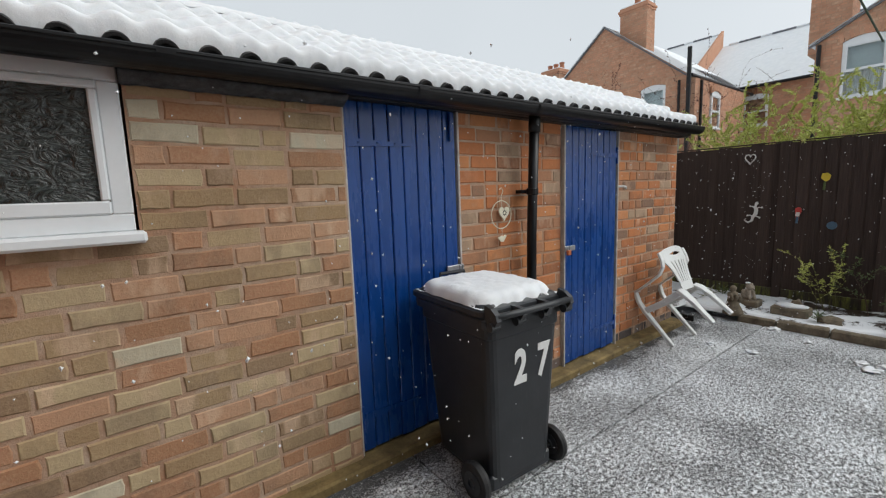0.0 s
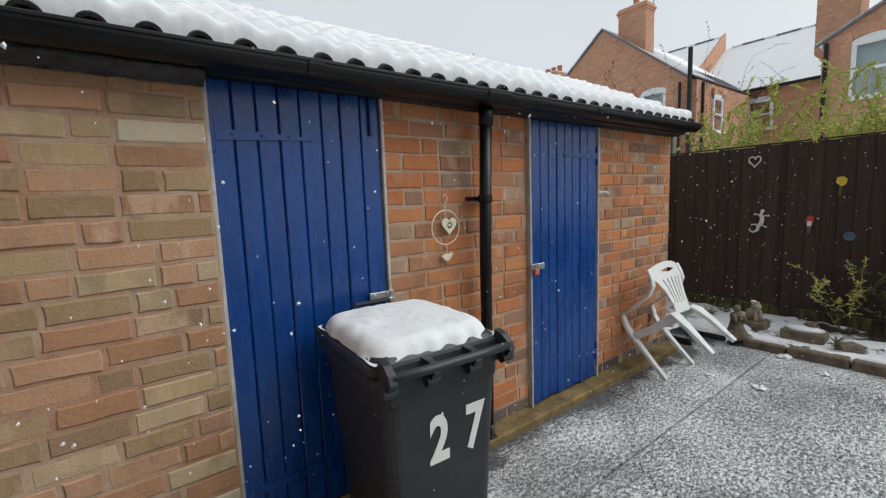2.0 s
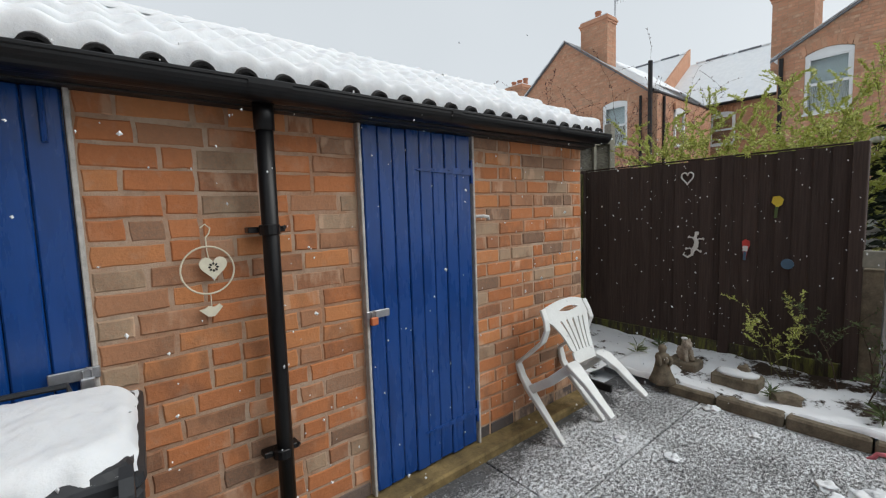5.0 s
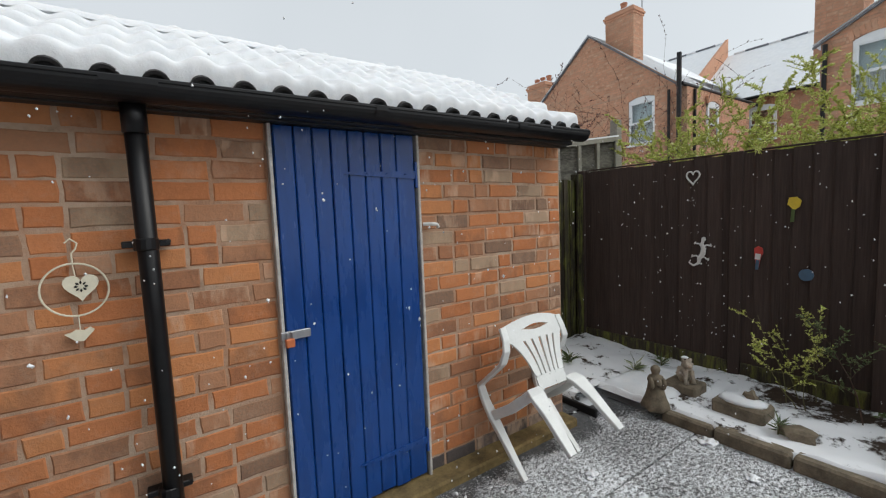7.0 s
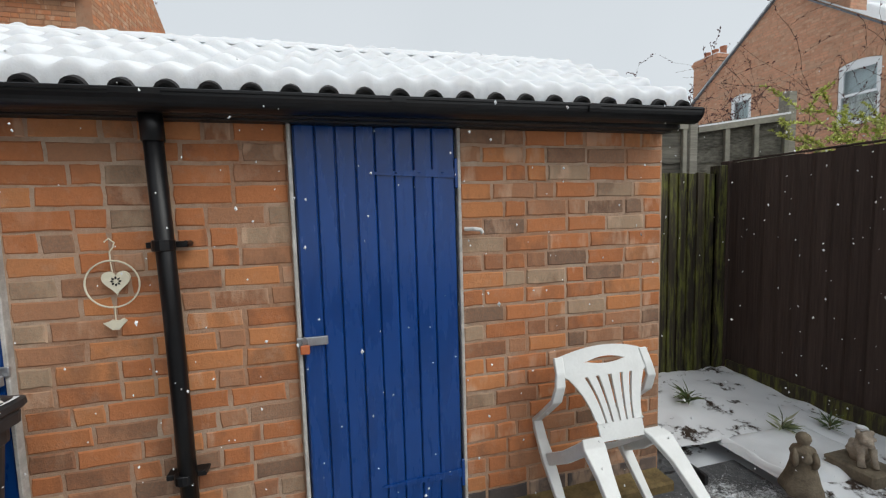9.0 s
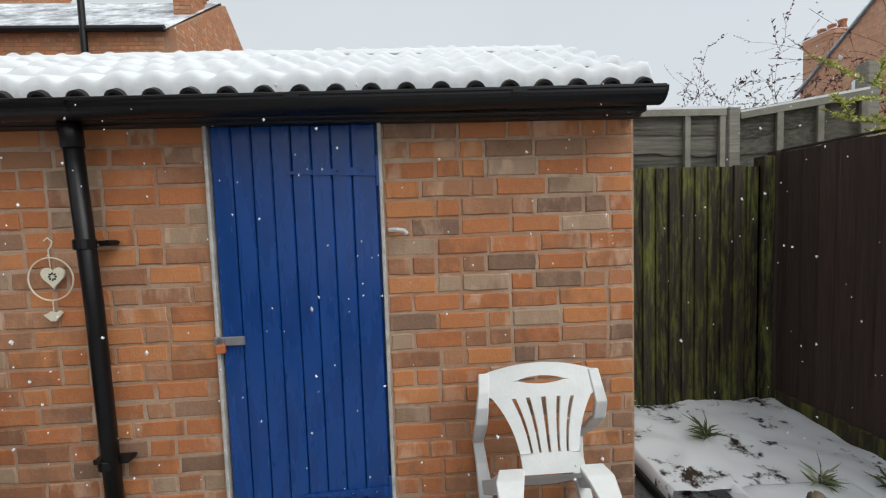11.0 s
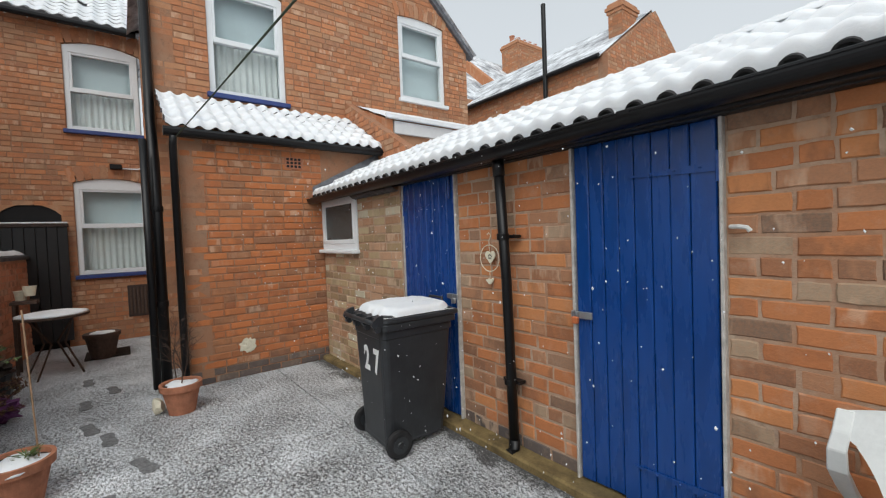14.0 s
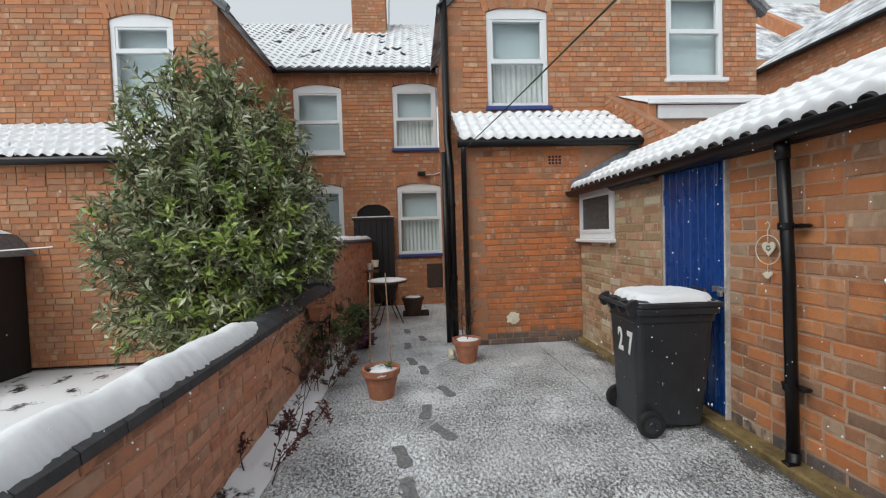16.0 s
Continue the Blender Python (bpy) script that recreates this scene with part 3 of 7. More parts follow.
def sash_window(name, m, u0, u1, z0, z1, label, rise=0.09, sill=None, curtain=True, bar=0.5, sky_backing=None, arch=None):
    """A white window with two lights under a flat arch; its own front wall stands at y = 0."""
    w = thing(name, m, label, "window", "house windows", "structure")
    fw = 0.07
    outer = [(u0, z0), (u1, z0)] + list(reversed(arc(u0, u1, z1 - rise, rise)))
    inner_top = z1 - rise - 0.035
    zm = z0 + (inner_top - z0) * bar
    bm = bmesh.new()
    add_box(bm, u0, u0 + fw, 0.03, 0.11, z0, z1 - rise, 0.004)
    add_box(bm, u1 - fw, u1, 0.03, 0.11, z0, z1 - rise, 0.004)
    add_box(bm, u0 + fw, u1 - fw, 0.032, 0.108, z0, z0 + fw, 0.004)
    plate([(u0, z1 - rise - 0.09), (u1, z1 - rise - 0.09)] + list(reversed(arc(u0, u1, z1 - rise, rise))), 0.026, 0.112, bm)
    part("window_frame", bm, m_upvc, w)
    bm = bmesh.new()
    add_box(bm, u0 + fw, u1 - fw, 0.02, 0.10, zm - 0.035, zm + 0.035, 0.006)
    for a in (u0 + fw, u1 - fw - 0.035):
        add_box(bm, a, a + 0.035, 0.036, 0.1, zm + 0.035, z1 - rise - 0.09, 0.003)
    add_box(bm, u0 + fw + 0.035, u1 - fw - 0.035, 0.038, 0.1, z1 - rise - 0.125, z1 - rise - 0.09, 0.003)
    part("sash", bm, m_upvc, w)
    for a, b in ((z0 + fw, zm - 0.035), (zm + 0.035, z1 - rise - 0.09)):
        g = part("pane", box(u0 + fw, u1 - fw, 0.066, 0.070, a, b, 0), m_glass, w)
        g.visible_shadow = False
    part("window_sill", box(u0 - 0.04, u1 + 0.04, -0.06, 0.05, z0 - 0.06, z0, 0.006), sill or m_upvc, w)
    # Sheet close behind the panes, coloured as the sky's reflection in them.
    part("sky_backing", box(u0 - 0.02, u1 + 0.02, 0.20, 0.22, z0 - 0.05, z1 + 0.02, 0), sky_backing or m_sky_backing, w)
    if curtain:
        def fold(s, t):
            return (u0 + fw + s * (u1 - u0 - 2 * fw), 0.16 + 0.018 * math.sin(s * 62) + 0.008 * math.sin(s * 23), z0 + fw + t * (zm - z0 - fw))
        part("net_curtain", grid(48, 1, fold), m_curtain, w)
    # brick arch over the head, its corners closed down to the frame
    bm = bmesh.new()
    head = arc(u0, u1, z1 - rise, rise)
    n = 11
    lo = arc(u0 - 0.05, u1 + 0.05, z1 - rise, rise, n)
    for i in range(n):
        (a, za), (b, zb) = lo[i], lo[i + 1]
        g = 0.006
        dx = (a + b - u0 - u1) * 0.06
        plate([(a + g, za), (b - g, zb), (b - g + dx, zb + 0.215), (a + g + dx, za + 0.215)], -0.004, 0.06, bm)
    part("brick_arch", bm, arch or m_brick_house, w)
    return w


# ---- ground ----
gbm = grid(40, 40, lambda s, t: ((s - 0.5) * 400, (t - 0.5) * 400, -0.045))
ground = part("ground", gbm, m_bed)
tagged(ground, "snow covered garden ground and far land", "ground", kind="structure")

patio = part("pavement", box(-4.3, 5.42, -1.42, 2.1, -0.04, -0.018, 0), m_wet)
tagged(patio, "dark wet bedding under the concrete patio bays", "patio", kind="structure")
ROWS_Y = ((1.41, 2.10), (-1.42, 1.40))
CUTS = ((-4.3, -0.3, 1.35, 3.60, 5.42), (-4.3, -1.9, 1.21, 5.42))
for (ya, yb), cuts in zip(ROWS_Y, CUTS):
    for xa, xb in zip(cuts, cuts[1:]):
        part("slab", box(xa + 0.004, xb - 0.004, ya + 0.001, yb - 0.001, -0.03, 0.0, 0.004), m_ground, patio)
ledge = part("kerb", box(-0.75, 4.85, 1.965, 2.12, -0.02, 0.055, 0.012), m_ledge)
tagged(ledge, "mossy ochre concrete kerb along the shed foot", "kerb", kind="structure")

# ---- the sheds ----
SHED = pose(0, 2.10, 0)
DOOR_A, DOOR_B = (1.085, 1.85), (2.895, 3.67)
wall_shed = part("wall_shed", cut_panel(1.10, 4.85, 0.0, 2.02, 0.005, 0.16, [(*DOOR_A, -1, 1.995), (*DOOR_B, -1, 1.995)]), m_mortar)
wall_shed.matrix_basis = SHED
tagged(wall_shed, "orange brick front wall of the outbuildings", "wall", kind="structure")
wall_end = part("wall_end", plate([(0, 0), (1.02, 0), (1.02, 2.56), (0, 2.04)], 0.0, 0.12), m_mortar)
wall_end.matrix_basis = pose(4.842, 2.115, 0, 0, 0, 90)
tagged(wall_end, "brick end wall of the outbuildings", "wall", kind="structure")
brick_skin(wall_end, 0, 1.02, 0, 2.5, [], m_brick_house, course=0.086, top=lambda z: (0, 1.02) if z < 2.02 else (min(1.0, (z - 2.02) / 0.53), 1.02))
wall_back = part("wall_back", box(-0.75, 4.84, 3.13, 3.25, 0, 2.53, 0), m_mortar)
tagged(wall_back, "rear wall of the outbuildings", "wall", kind="structure")
wall_pale = part("wall_pale", cut_panel(-0.745, 1.085, 0.0, 1.99, 0.005, 0.16, [(-0.745, 0.215, 1.375, 2.1)]), m_mortar)
wall_pale.matrix_basis = pose(0, 2.05, 0)
tagged(wall_pale, "pale mixed brick wall beside the shed door", "wall", kind="structure")

# tiled roof
EAVE_Y, EAVE_Z, RIDGE_Y, RIDGE_Z = 1.945, 2.036, 3.05, 2.575
FALL = -0.45      # degrees by which the eaves line drops towards the house
ROOF_X0, ROOF_X1, ROLL = -0.75, 4.875, 0.1432
slope = math.atan2(RIDGE_Z - EAVE_Z, RIDGE_Y - EAVE_Y)
run = math.hypot(RIDGE_Z - EAVE_Z, RIDGE_Y - EAVE_Y)
shed_roof = thing("shed_roof", pose(0, EAVE_Y, EAVE_Z, math.degrees(slope), FALL), "low pitched roof of dark rolled tiles under snow", "roof", kind="structure")
part("roof_deck", box(ROOF_X0, ROOF_X1 - 0.03, 0.0, run, -0.05, -0.022, 0), m_black_wood, shed_roof)


def roll_tile(length):
    def f(s, t):
        a = s * math.pi
        r = 0.043
        return (-math.cos(a) * r, t * length, 0.006 + math.sin(a) * 0.042)
    bm = grid(8, 2, f)
    add_box(bm, 0.038, ROLL - 0.039, 0.0, length, -0.016, 0.0)
    extra = grid(8, 1, lambda s, t: (-math.cos(s * math.pi) * (0.043 - 0.012 * t), 0.0, 0.006 + math.sin(s * math.pi) * (0.042 - 0.012 * t)), bm)
    rim = [extra.verts.new((-math.cos(k * math.pi / 10) * 0.040, 0.012, 0.004 + math.sin(k * math.pi / 10) * 0.040)) for k in range(11)]
    extra.faces.new(rim)
    me = bpy.data.meshes.new("tile")
    extra.to_mesh(me)
    extra.free()
    me.shade_smooth()
    me.materials.append(m_tile)
    return me


n_roll = int((ROOF_X1 - ROOF_X0) / ROLL)
tile_mesh = roll_tile(0.40)
R0 = 2.221 - ROLL * 20
for i in range(n_roll + 1):
    x = R0 + ROLL * i
    if ROOF_X0 < x - 0.03 and x < ROOF_X1 - 0.02:
        for k in range(4):
            if k and x < ROOF_X1 - 0.4:
                continue
            ob = new("tile", tile_mesh)
            ob.parent = shed_roof
            ob.location = (x, -0.03 + 0.30 * k, 0.012 * (k > 0))
rng = random.Random(5)


def roof_snow(s, t, x0, x1, length, thick, roll, row, phase, edge=1.0):
    x = x0 + s * (x1 - x0)
    y = t * length
    wave = 0.5 + 0.5 * math.cos(2 * math.pi * (x - phase) / roll)
    k = (y / row) % 1.0
    step = math.sqrt(max(0.0, 1 - (1 - k / 0.10) ** 2)) if k < 0.10 else 1 - ((k - 0.10) / 0.90) ** 1.5
    n = noise.noise(Vector((x * 3.1, y * 4.3, 2.0))) * 0.010 + noise.noise(Vector((x * 13, y * 9, 5.0))) * 0.004
    z = thick + 0.017 * wave ** 0.8 + (0.046 + 0.008 * wave) * step + n * 0.9
    lip = min(1.0, t * length / 0.040)
    off = abs((x - phase + roll / 2) % roll - roll / 2)
    bed = math.sqrt(max(0.0, 0.047 ** 2 - off * off)) - 0.010
    z = bed + (z - bed) * math.sqrt(max(0.0, 1 - (1 - lip) ** 2))
    side = min(1.0, min(x - x0, x1 - x) / 0.03 + 0.02)
    return (x, y - 0.018 + 0.014 * wave, z * max(0.15, math.sqrt(side)))


snow_bm = grid(520, 170, lambda s, t: roof_snow(s, t, ROOF_X0, ROOF_X1 - 0.02, run - 0.04, 0.026, ROLL, 0.292, R0))
roof_snow_ob = part("roof_snow", snow_bm, m_snow, None, smooth=True)
roof_snow_ob.matrix_basis = pose(0, EAVE_Y, EAVE_Z + 0.006, math.degrees(slope), FALL)
tagged(roof_snow_ob, "smooth lumpy snow following the roof tiles", "snow", kind="stuff")
ridge = thing("roof_ridge", pose(0, RIDGE_Y, RIDGE_Z, 0, FALL), "snow capped dark ridge tiles on the shed", "ridge tiles", kind="structure")
for i in range(18):
    xa = ROOF_X0 + i * 0.31
    if xa + 0.3 > ROOF_X1:
        break
    bm = grid(1, 10, lambda s, t: (xa + 0.003 + s * 0.304, -0.105 * math.cos(t * math.pi), -0.02 + 0.055 * math.sin(t * math.pi)))
    part("ridge_tile", bm, m_tile, ridge, smooth=True)
bm = grid(90, 12, lambda s, t: (ROOF_X0 + 0.02 + s * 5.54, -0.098 * math.cos(t * math.pi) - 0.012, 0.02 + 0.052 * math.sin(t * math.pi) ** 0.7 + 0.008 * noise.noise(Vector((s * 22, t * 2, 0)))))
part("snow_cap", bm, m_snow, ridge, smooth=True)

# gutter, fascia and downpipe
gutter = thing("gutter", pose(0, 1.915, 1.914, 0, FALL), "glossy black plastic gutter under the tiles", "gutter")


def gutter_skin(s, t):
    a = math.pi * t
    return (-0.74 + s * 5.60, 0.062 * math.cos(a) * -1, 0.105 - 0.062 * math.sin(a) ** 0.85)


bm = grid(1, 14, gutter_skin)
grid(1, 14, lambda s, t: (-0.74 + s * 5.60, -0.054 * math.cos(math.pi * t), 0.105 - 0.054 * math.sin(math.pi * t) ** 0.85), bm)
add_box(bm, -0.74, 4.86, -0.067, -0.052, 0.098, 0.112, 0.003)
part("trough", bm, m_black, gutter, smooth=False)
part("stop_end", plate([(-0.064 * math.cos(math.pi * k / 10), 0.107 - 0.065 * math.sin(math.pi * k / 10)) for k in range(11)], -0.008, 0.0), m_black, gutter).matrix_basis = pose(4.862, 0, 0, 0, 0, 90)
for x in (0.35, 1.45, 2.43, 3.35, 4.25):
    bm = grid(1, 14, lambda s, t: (x - 0.03 + s * (0.06 if x != 2.43 else 0.16) - (0.05 if x == 2.43 else 0), -0.069 * math.cos(math.pi * t), 0.108 - 0.067 * math.sin(math.pi * t) ** 0.85))
    part("bracket" if x != 2.43 else "outlet", bm, m_black, gutter)
fascia = part("fascia", box(-0.745, 4.845, 1.975, 2.085, 1.985, 2.062, 0.004), m_black_wood)
tagged(fascia, "black painted timber fascia under the gutter", "fascia", kind="structure")
soffit = part("soffit_board", box(1.0, 4.85, 2.03, 2.094, 1.978, 1.992, 0.002), m_black_wood)
tagged(soffit, "black strip over the shed doors", "trim", kind="structure")
pipe = thing("downpipe", pose(2.43, 2.025, 0), "black plastic downpipe on the brick pier", "downpipe")
part("pipe", tube([(0.0, -0.056, 1.985), (0.006, -0.02, 1.2), (0.012, 0, 0.06)], 0.034, 16), m_black, pipe, smooth=True)
part("socket", tube([(0.0, -0.058, 1.99), (0.001, -0.052, 1.88)], 0.040, 16), m_black, pipe, smooth=True)
part("shoe", tube([(0.012, 0, 0.13), (0.012, -0.004, 0.075), (0.008, -0.03, 0.045), (0.006, -0.045, 0.04)], 0.038, 16), m_black, pipe, smooth=True)
for z, lean in ((1.485, -0.034), (0.52, -0.006)):
    bm = lathe([(0.037, -0.022), (0.041, -0.018), (0.041, 0.018), (0.037, 0.022)], 16, None, (0, lean, z))
    add_box(bm, -0.075, 0.075, 0.0, 0.055, z - 0.012, z + 0.012, 0.003)
    tube([(0.07, 0.06, z), (0.07, -0.01, z + 0.008)], 0.008, 6, bm=bm)
    part("pipe_clip", bm, m_black, pipe)

# lead and felt strip over the pale wall
def felt(s, t):
    x = 0.205 + s * 0.885
    crease = noise.noise(Vector((x * 14, t * 3, 1.0))) * 0.006 + noise.noise(Vector((x * 40, t * 7, 4.0))) * 0.0035
    return (x, 2.035 - 0.062 * math.sin(math.pi * min(1.0, t * 1.15)) ** 0.6 + crease, 2.0 - t * 0.072 + noise.noise(Vector((x * 11, 0, 9))) * 0.006 * t + crease)


felt_bm = grid(110, 10, felt)
bmesh.ops.solidify(felt_bm, geom=felt_bm.faces[:], thickness=0.004)
strip = part("flashing", felt_bm, m_felt, None, smooth=True)
tagged(strip, "crinkled grey black felt flashing over pale bricks", "flashing", kind="structure")
lead = part("lead_flashing", plate([(1.93, 1.99), (3.05, 2.56), (3.05, 2.76), (1.93, 2.17)], -0.012, 0.0), m_lead)
lead.matrix_basis = pose(-0.735, 0, 0, 0, 0, 90)
tagged(lead, "grey lead flashing where shed roof meets wall", "flashing", kind="structure")


def plank_door(name, x0, x1, cuts, hinge_left, label):
    """A ledged door of tongued boards, parted at the given cuts, between pale jambs."""
    d = thing(name, pose(0, 2.085, 0), label, "door", "shed doors", "structure")
    for i, (a, b) in enumerate(zip(cuts, cuts[1:])):
        part("board", box(a + 0.0018, b - 0.0018, -0.004 + (i % 3) * 0.0014, 0.03, 0.065 + (i * 7 % 3) * 0.004, 1.978, 0.005), m_blue, d)
    part("backing_board", box(x0 + 0.02, x1 - 0.02, 0.024, 0.045, 0.07, 1.98, 0), m_blue, d)
    for a in (x0, x1 - 0.016):
        part("jamb", box(a, a + 0.016, -0.016, 0.08, 0.05, 1.99, 0.003), m_frame, d)
    for z in (1.768, 0.27):
        s = 1 if hinge_left else -1
        e = x0 + 0.03 if hinge_left else x1 - 0.03
        bm = plate([(e, z - 0.022), (e + s * 0.385, z - 0.006), (e + s * 0.40, z), (e + s * 0.385, z + 0.006), (e, z + 0.022)], -0.012, -0.003)
        add_box(bm, min(e, e - s * 0.025), max(e, e - s * 0.025), -0.014, 0.0, z - 0.07, z + 0.07, 0.003)
        for k in range(3):
            lathe([(0.008, 0), (0.005, 0.005)], 8, bm, (e + s * (0.06 + 0.11 * k), -0.012, z))
        part("strap_hinge", bm, m_blue, d)
    lx = x1 - 0.03 if hinge_left else x0 + 0.03
    s = -1 if hinge_left else 1
    hasp = part("hasp", box(min(lx - s * 0.035, lx + s * 0.10), max(lx - s * 0.035, lx + s * 0.10), -0.026, -0.012, 1.005, 1.045, 0.003), m_steel, d, "galvanised hasp")
    bm = tube([(lx - 0.012, -0.035, 1.015), (lx - 0.012, -0.037, 1.04), (lx, -0.037, 1.05), (lx + 0.012, -0.037, 1.04), (lx + 0.012, -0.035, 1.015)], 0.004, 6)
    part("shackle", bm, m_steel, hasp)
    part("padlock", box(lx - 0.020, lx + 0.020, -0.048, -0.026, 0.975, 1.015, 0.004), m_brass if not hinge_left else m_steel, hasp)
    if hinge_left:
        part("bolt", tube([(x1 - 0.07, -0.016, 1.80), (x1 - 0.07, -0.016, 1.97)], 0.009, 8), m_blue, d)
    return d


plank_door("door_1", *DOOR_A, (1.092, 1.184, 1.272, 1.360, 1.448, 1.543, 1.632, 1.732, 1.828), True, "closed royal blue boarded shed door with hasp")
plank_door("door_2", *DOOR_B, (2.920, 3.009, 3.095, 3.182, 3.268, 3.355, 3.444, 3.533, 3.645), False, "closed royal blue boarded shed door with orange padlock")
hook = part("wall_catch", tube([(3.69, 2.09, 1.50), (3.73, 2.06, 1.50), (3.76, 2.055, 1.495), (3.77, 2.06, 1.48)], 0.010, 8), m_white_paint)
tagged(hook, "small white door catch on orange brick", "catch")

# window of the wash house
win = thing("window_1", pose(0, 2.05, 0), "white plastic window with obscured glass and sill", "window", kind="structure")
bm = bmesh.new()
for a, b, c, d in ((-0.745, 0.205, 1.935, 2.0), (-0.745, 0.205, 1.39, 1.455), (-0.745, -0.68, 1.455, 1.935), (0.14, 0.205, 1.455, 1.935)):
    add_box(bm, a, b, -0.012, 0.06, c, d, 0.005)
part("window_frame", bm, m_upvc, win)
bm = bmesh.new()
for a, b, c, d in ((-0.68, 0.14, 1.905, 1.935), (-0.68, 0.14, 1.455, 1.505), (-0.68, -0.655, 1.505, 1.905), (0.112, 0.14, 1.505, 1.905)):
    add_box(bm, a, b, -0.018, 0.05, c, d, 0.006)
part("casement", bm, m_upvc, win)
part("pane", box(-0.655, 0.112, 0.004, 0.012, 1.505, 1.905, 0), m_obscured, win)
part("window_sill", box(-0.742, 0.235, -0.075, 0.03, 1.345, 1.39, 0.010), m_upvc, win)

# ---- fences ----
FENCE_X = 6.45


def board_fence(name, m, length, top, bottom, material, width, label, seed, wedge=0.012):
    f = thing(name, m, label, "fence")
    rng = random.Random(seed)
    n = int(length / width)
    for i in range(n):
        a = i * width
        bm = bmesh.new()
        h = top + rng.uniform(-0.008, 0.008)
        pts = ((a, -0.004 - wedge), (a + width * 1.12, 0.004 - wedge * 0.3), (a + width * 1.12, 0.012), (a, 0.012))
        lo = [bm.verts.new((x, y, bottom)) for x, y in pts]
        hi = [bm.verts.new((x, y, h)) for x, y in pts]
        bm.faces.new(list(reversed(lo)))
        bm.faces.new(hi)
        for k in range(4):
            bm.faces.new((lo[k], lo[(k + 1) % 4], hi[(k + 1) % 4], hi[k]))
        part("board", bm, material, f)
    for z in (bottom + 0.25, (top + bottom) / 2, top - 0.25):
        part("rail", box(0, length, 0.016, 0.055, z - 0.035, z + 0.035, 0.003), material, f)
    return f


fence = board_fence("fence", pose(FENCE_X, 3.10, 0, 0, 0, FACE_WEST), 2.42, 1.945, 0.20, m_fence, 0.118, "dark brown boarded garden fence with ornaments", 3)
for u in (0.0, 1.52, 2.40):
    part("post", box(u - 0.045, u + 0.045, -0.035, 0.06, 0.0, 1.965, 0.006), m_fence, fence)
for a, b in ((0.05, 1.47), (1.57, 2.35)):
    part("gravel_board", box(a, b, -0.03, 0.02, 0.0, 0.20, 0.006), m_fence_moss, fence)
    part("capping", box(a, b, -0.012, 0.03, 1.955, 1.967, 0.002), m_fence, fence)
side = board_fence("fence", pose(4.86, 3.12, 0), 1.57, 1.865, 0.02, m_fence_moss, 0.098, "mossy green and black boarded side fence", 8, 0.016)
part("post", box(1.47, 1.585, -0.05, 0.05, 0, 1.93, 0.006), m_fence_moss, side)


def lap_panel(m, length, z0, z1, label, rise=0.0):
    f = thing("lap_fence", m, label, "fence panel", "neighbour's fence")
    seed = int(length * 100)
    n = 5
    h = (z1 - z0) / n
    for i in range(n):
        bm = grid(40, 3, lambda s, t: (s * length, -0.016 * (1 - t) + 0.005 * noise.noise(Vector((s * 9, i, t))), z0 + (i + t * 1.3) * h + rise * s + (0.045 * noise.noise(Vector((s * length * 5, i * 3.3, seed * 1.7))) if t == 0 else 0)))
        bmesh.ops.solidify(bm, geom=bm.faces[:], thickness=0.006)
        part("lap_board", bm, m_panel, f)
    for u in (0.25, length - 0.33, length - 0.05):
        part("batten", box(u, u + 0.045, -0.045, -0.012, z0, z1 + rise * u / length, 0.003), m_grey_wood, f)
    part("top_rail", plate([(0, z1 - 0.03), (length, z1 - 0.03 + rise), (length, z1 + 0.02 + rise), (0, z1 + 0.02)], -0.05, 0.02), m_grey_wood, f)
    part("snow_line", plate([(0, z1 + 0.021), (length, z1 + 0.021 + rise), (length, z1 + 0.04 + rise), (0, z1 + 0.035)], -0.045, 0.015), m_snow, f)
    return f


lap_panel(pose(4.95, 3.36, 0), 1.28, 1.5, 2.31, "weathered grey lap fence panel topped with snow")
post = part("fence_post", box(6.25, 6.34, 3.31, 3.40, 0, 2.34, 0.006), m_panel)
tagged(post, "mossy timber post of the neighbour's fence", "fence post")
lap_panel(pose(6.36, 3.36, 0, 0, 0, -14), 0.85, 1.5, 2.28, "tilted grey lap fence panel beside mossy post", 0.10)
tall_post = part("fence_post", box(7.20, 7.30, 3.15, 3.25, 0, 2.62, 0.006), m_panel)
tagged(tall_post, "tall weathered post behind the grey panels", "fence post")

# ---- raised flower bed by the fence ----


def bed_height(x, y):
    b = 0.085 + 0.035 * noise.noise(Vector((x * 2.3, y * 2.1, 1.0))) + 0.02 * noise.noise(Vector((x * 7, y * 7, 3.0)))
    return b + 0.06 * max(0, (y - 1.9)) * 0.5


def bed_point(s, t):
    y = -1.42 + t * 3.6
    x0 = 5.41 + 0.030 * noise.noise(Vector((0.0, y * 6, 4.0)))
    x = x0 + s * (6.45 - x0)
    return (x, y, bed_height(x, y) + 0.030 * math.exp(-(x - x0) / 0.08) - (0.045 if s == 0 else 0.0))


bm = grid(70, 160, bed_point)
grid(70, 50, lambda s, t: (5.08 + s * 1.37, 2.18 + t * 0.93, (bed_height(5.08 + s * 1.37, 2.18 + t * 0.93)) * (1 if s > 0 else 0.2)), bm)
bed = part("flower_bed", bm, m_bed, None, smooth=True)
tagged(bed, "flower bed of dark soil half covered with snow", "flower bed", kind="structure")
slab = part("stone_slab", grid(24, 20, lambda s, t: (5.40 + s * 0.68, 1.63 + t * 0.58, 0.055 + (0.068 + 0.010 * noise.noise(Vector((s * 5, t * 5, 2)))) * min(1.0, min(s, 1 - s, t, 1 - t) * 7) ** 0.6)), m_snow, None, smooth=True)
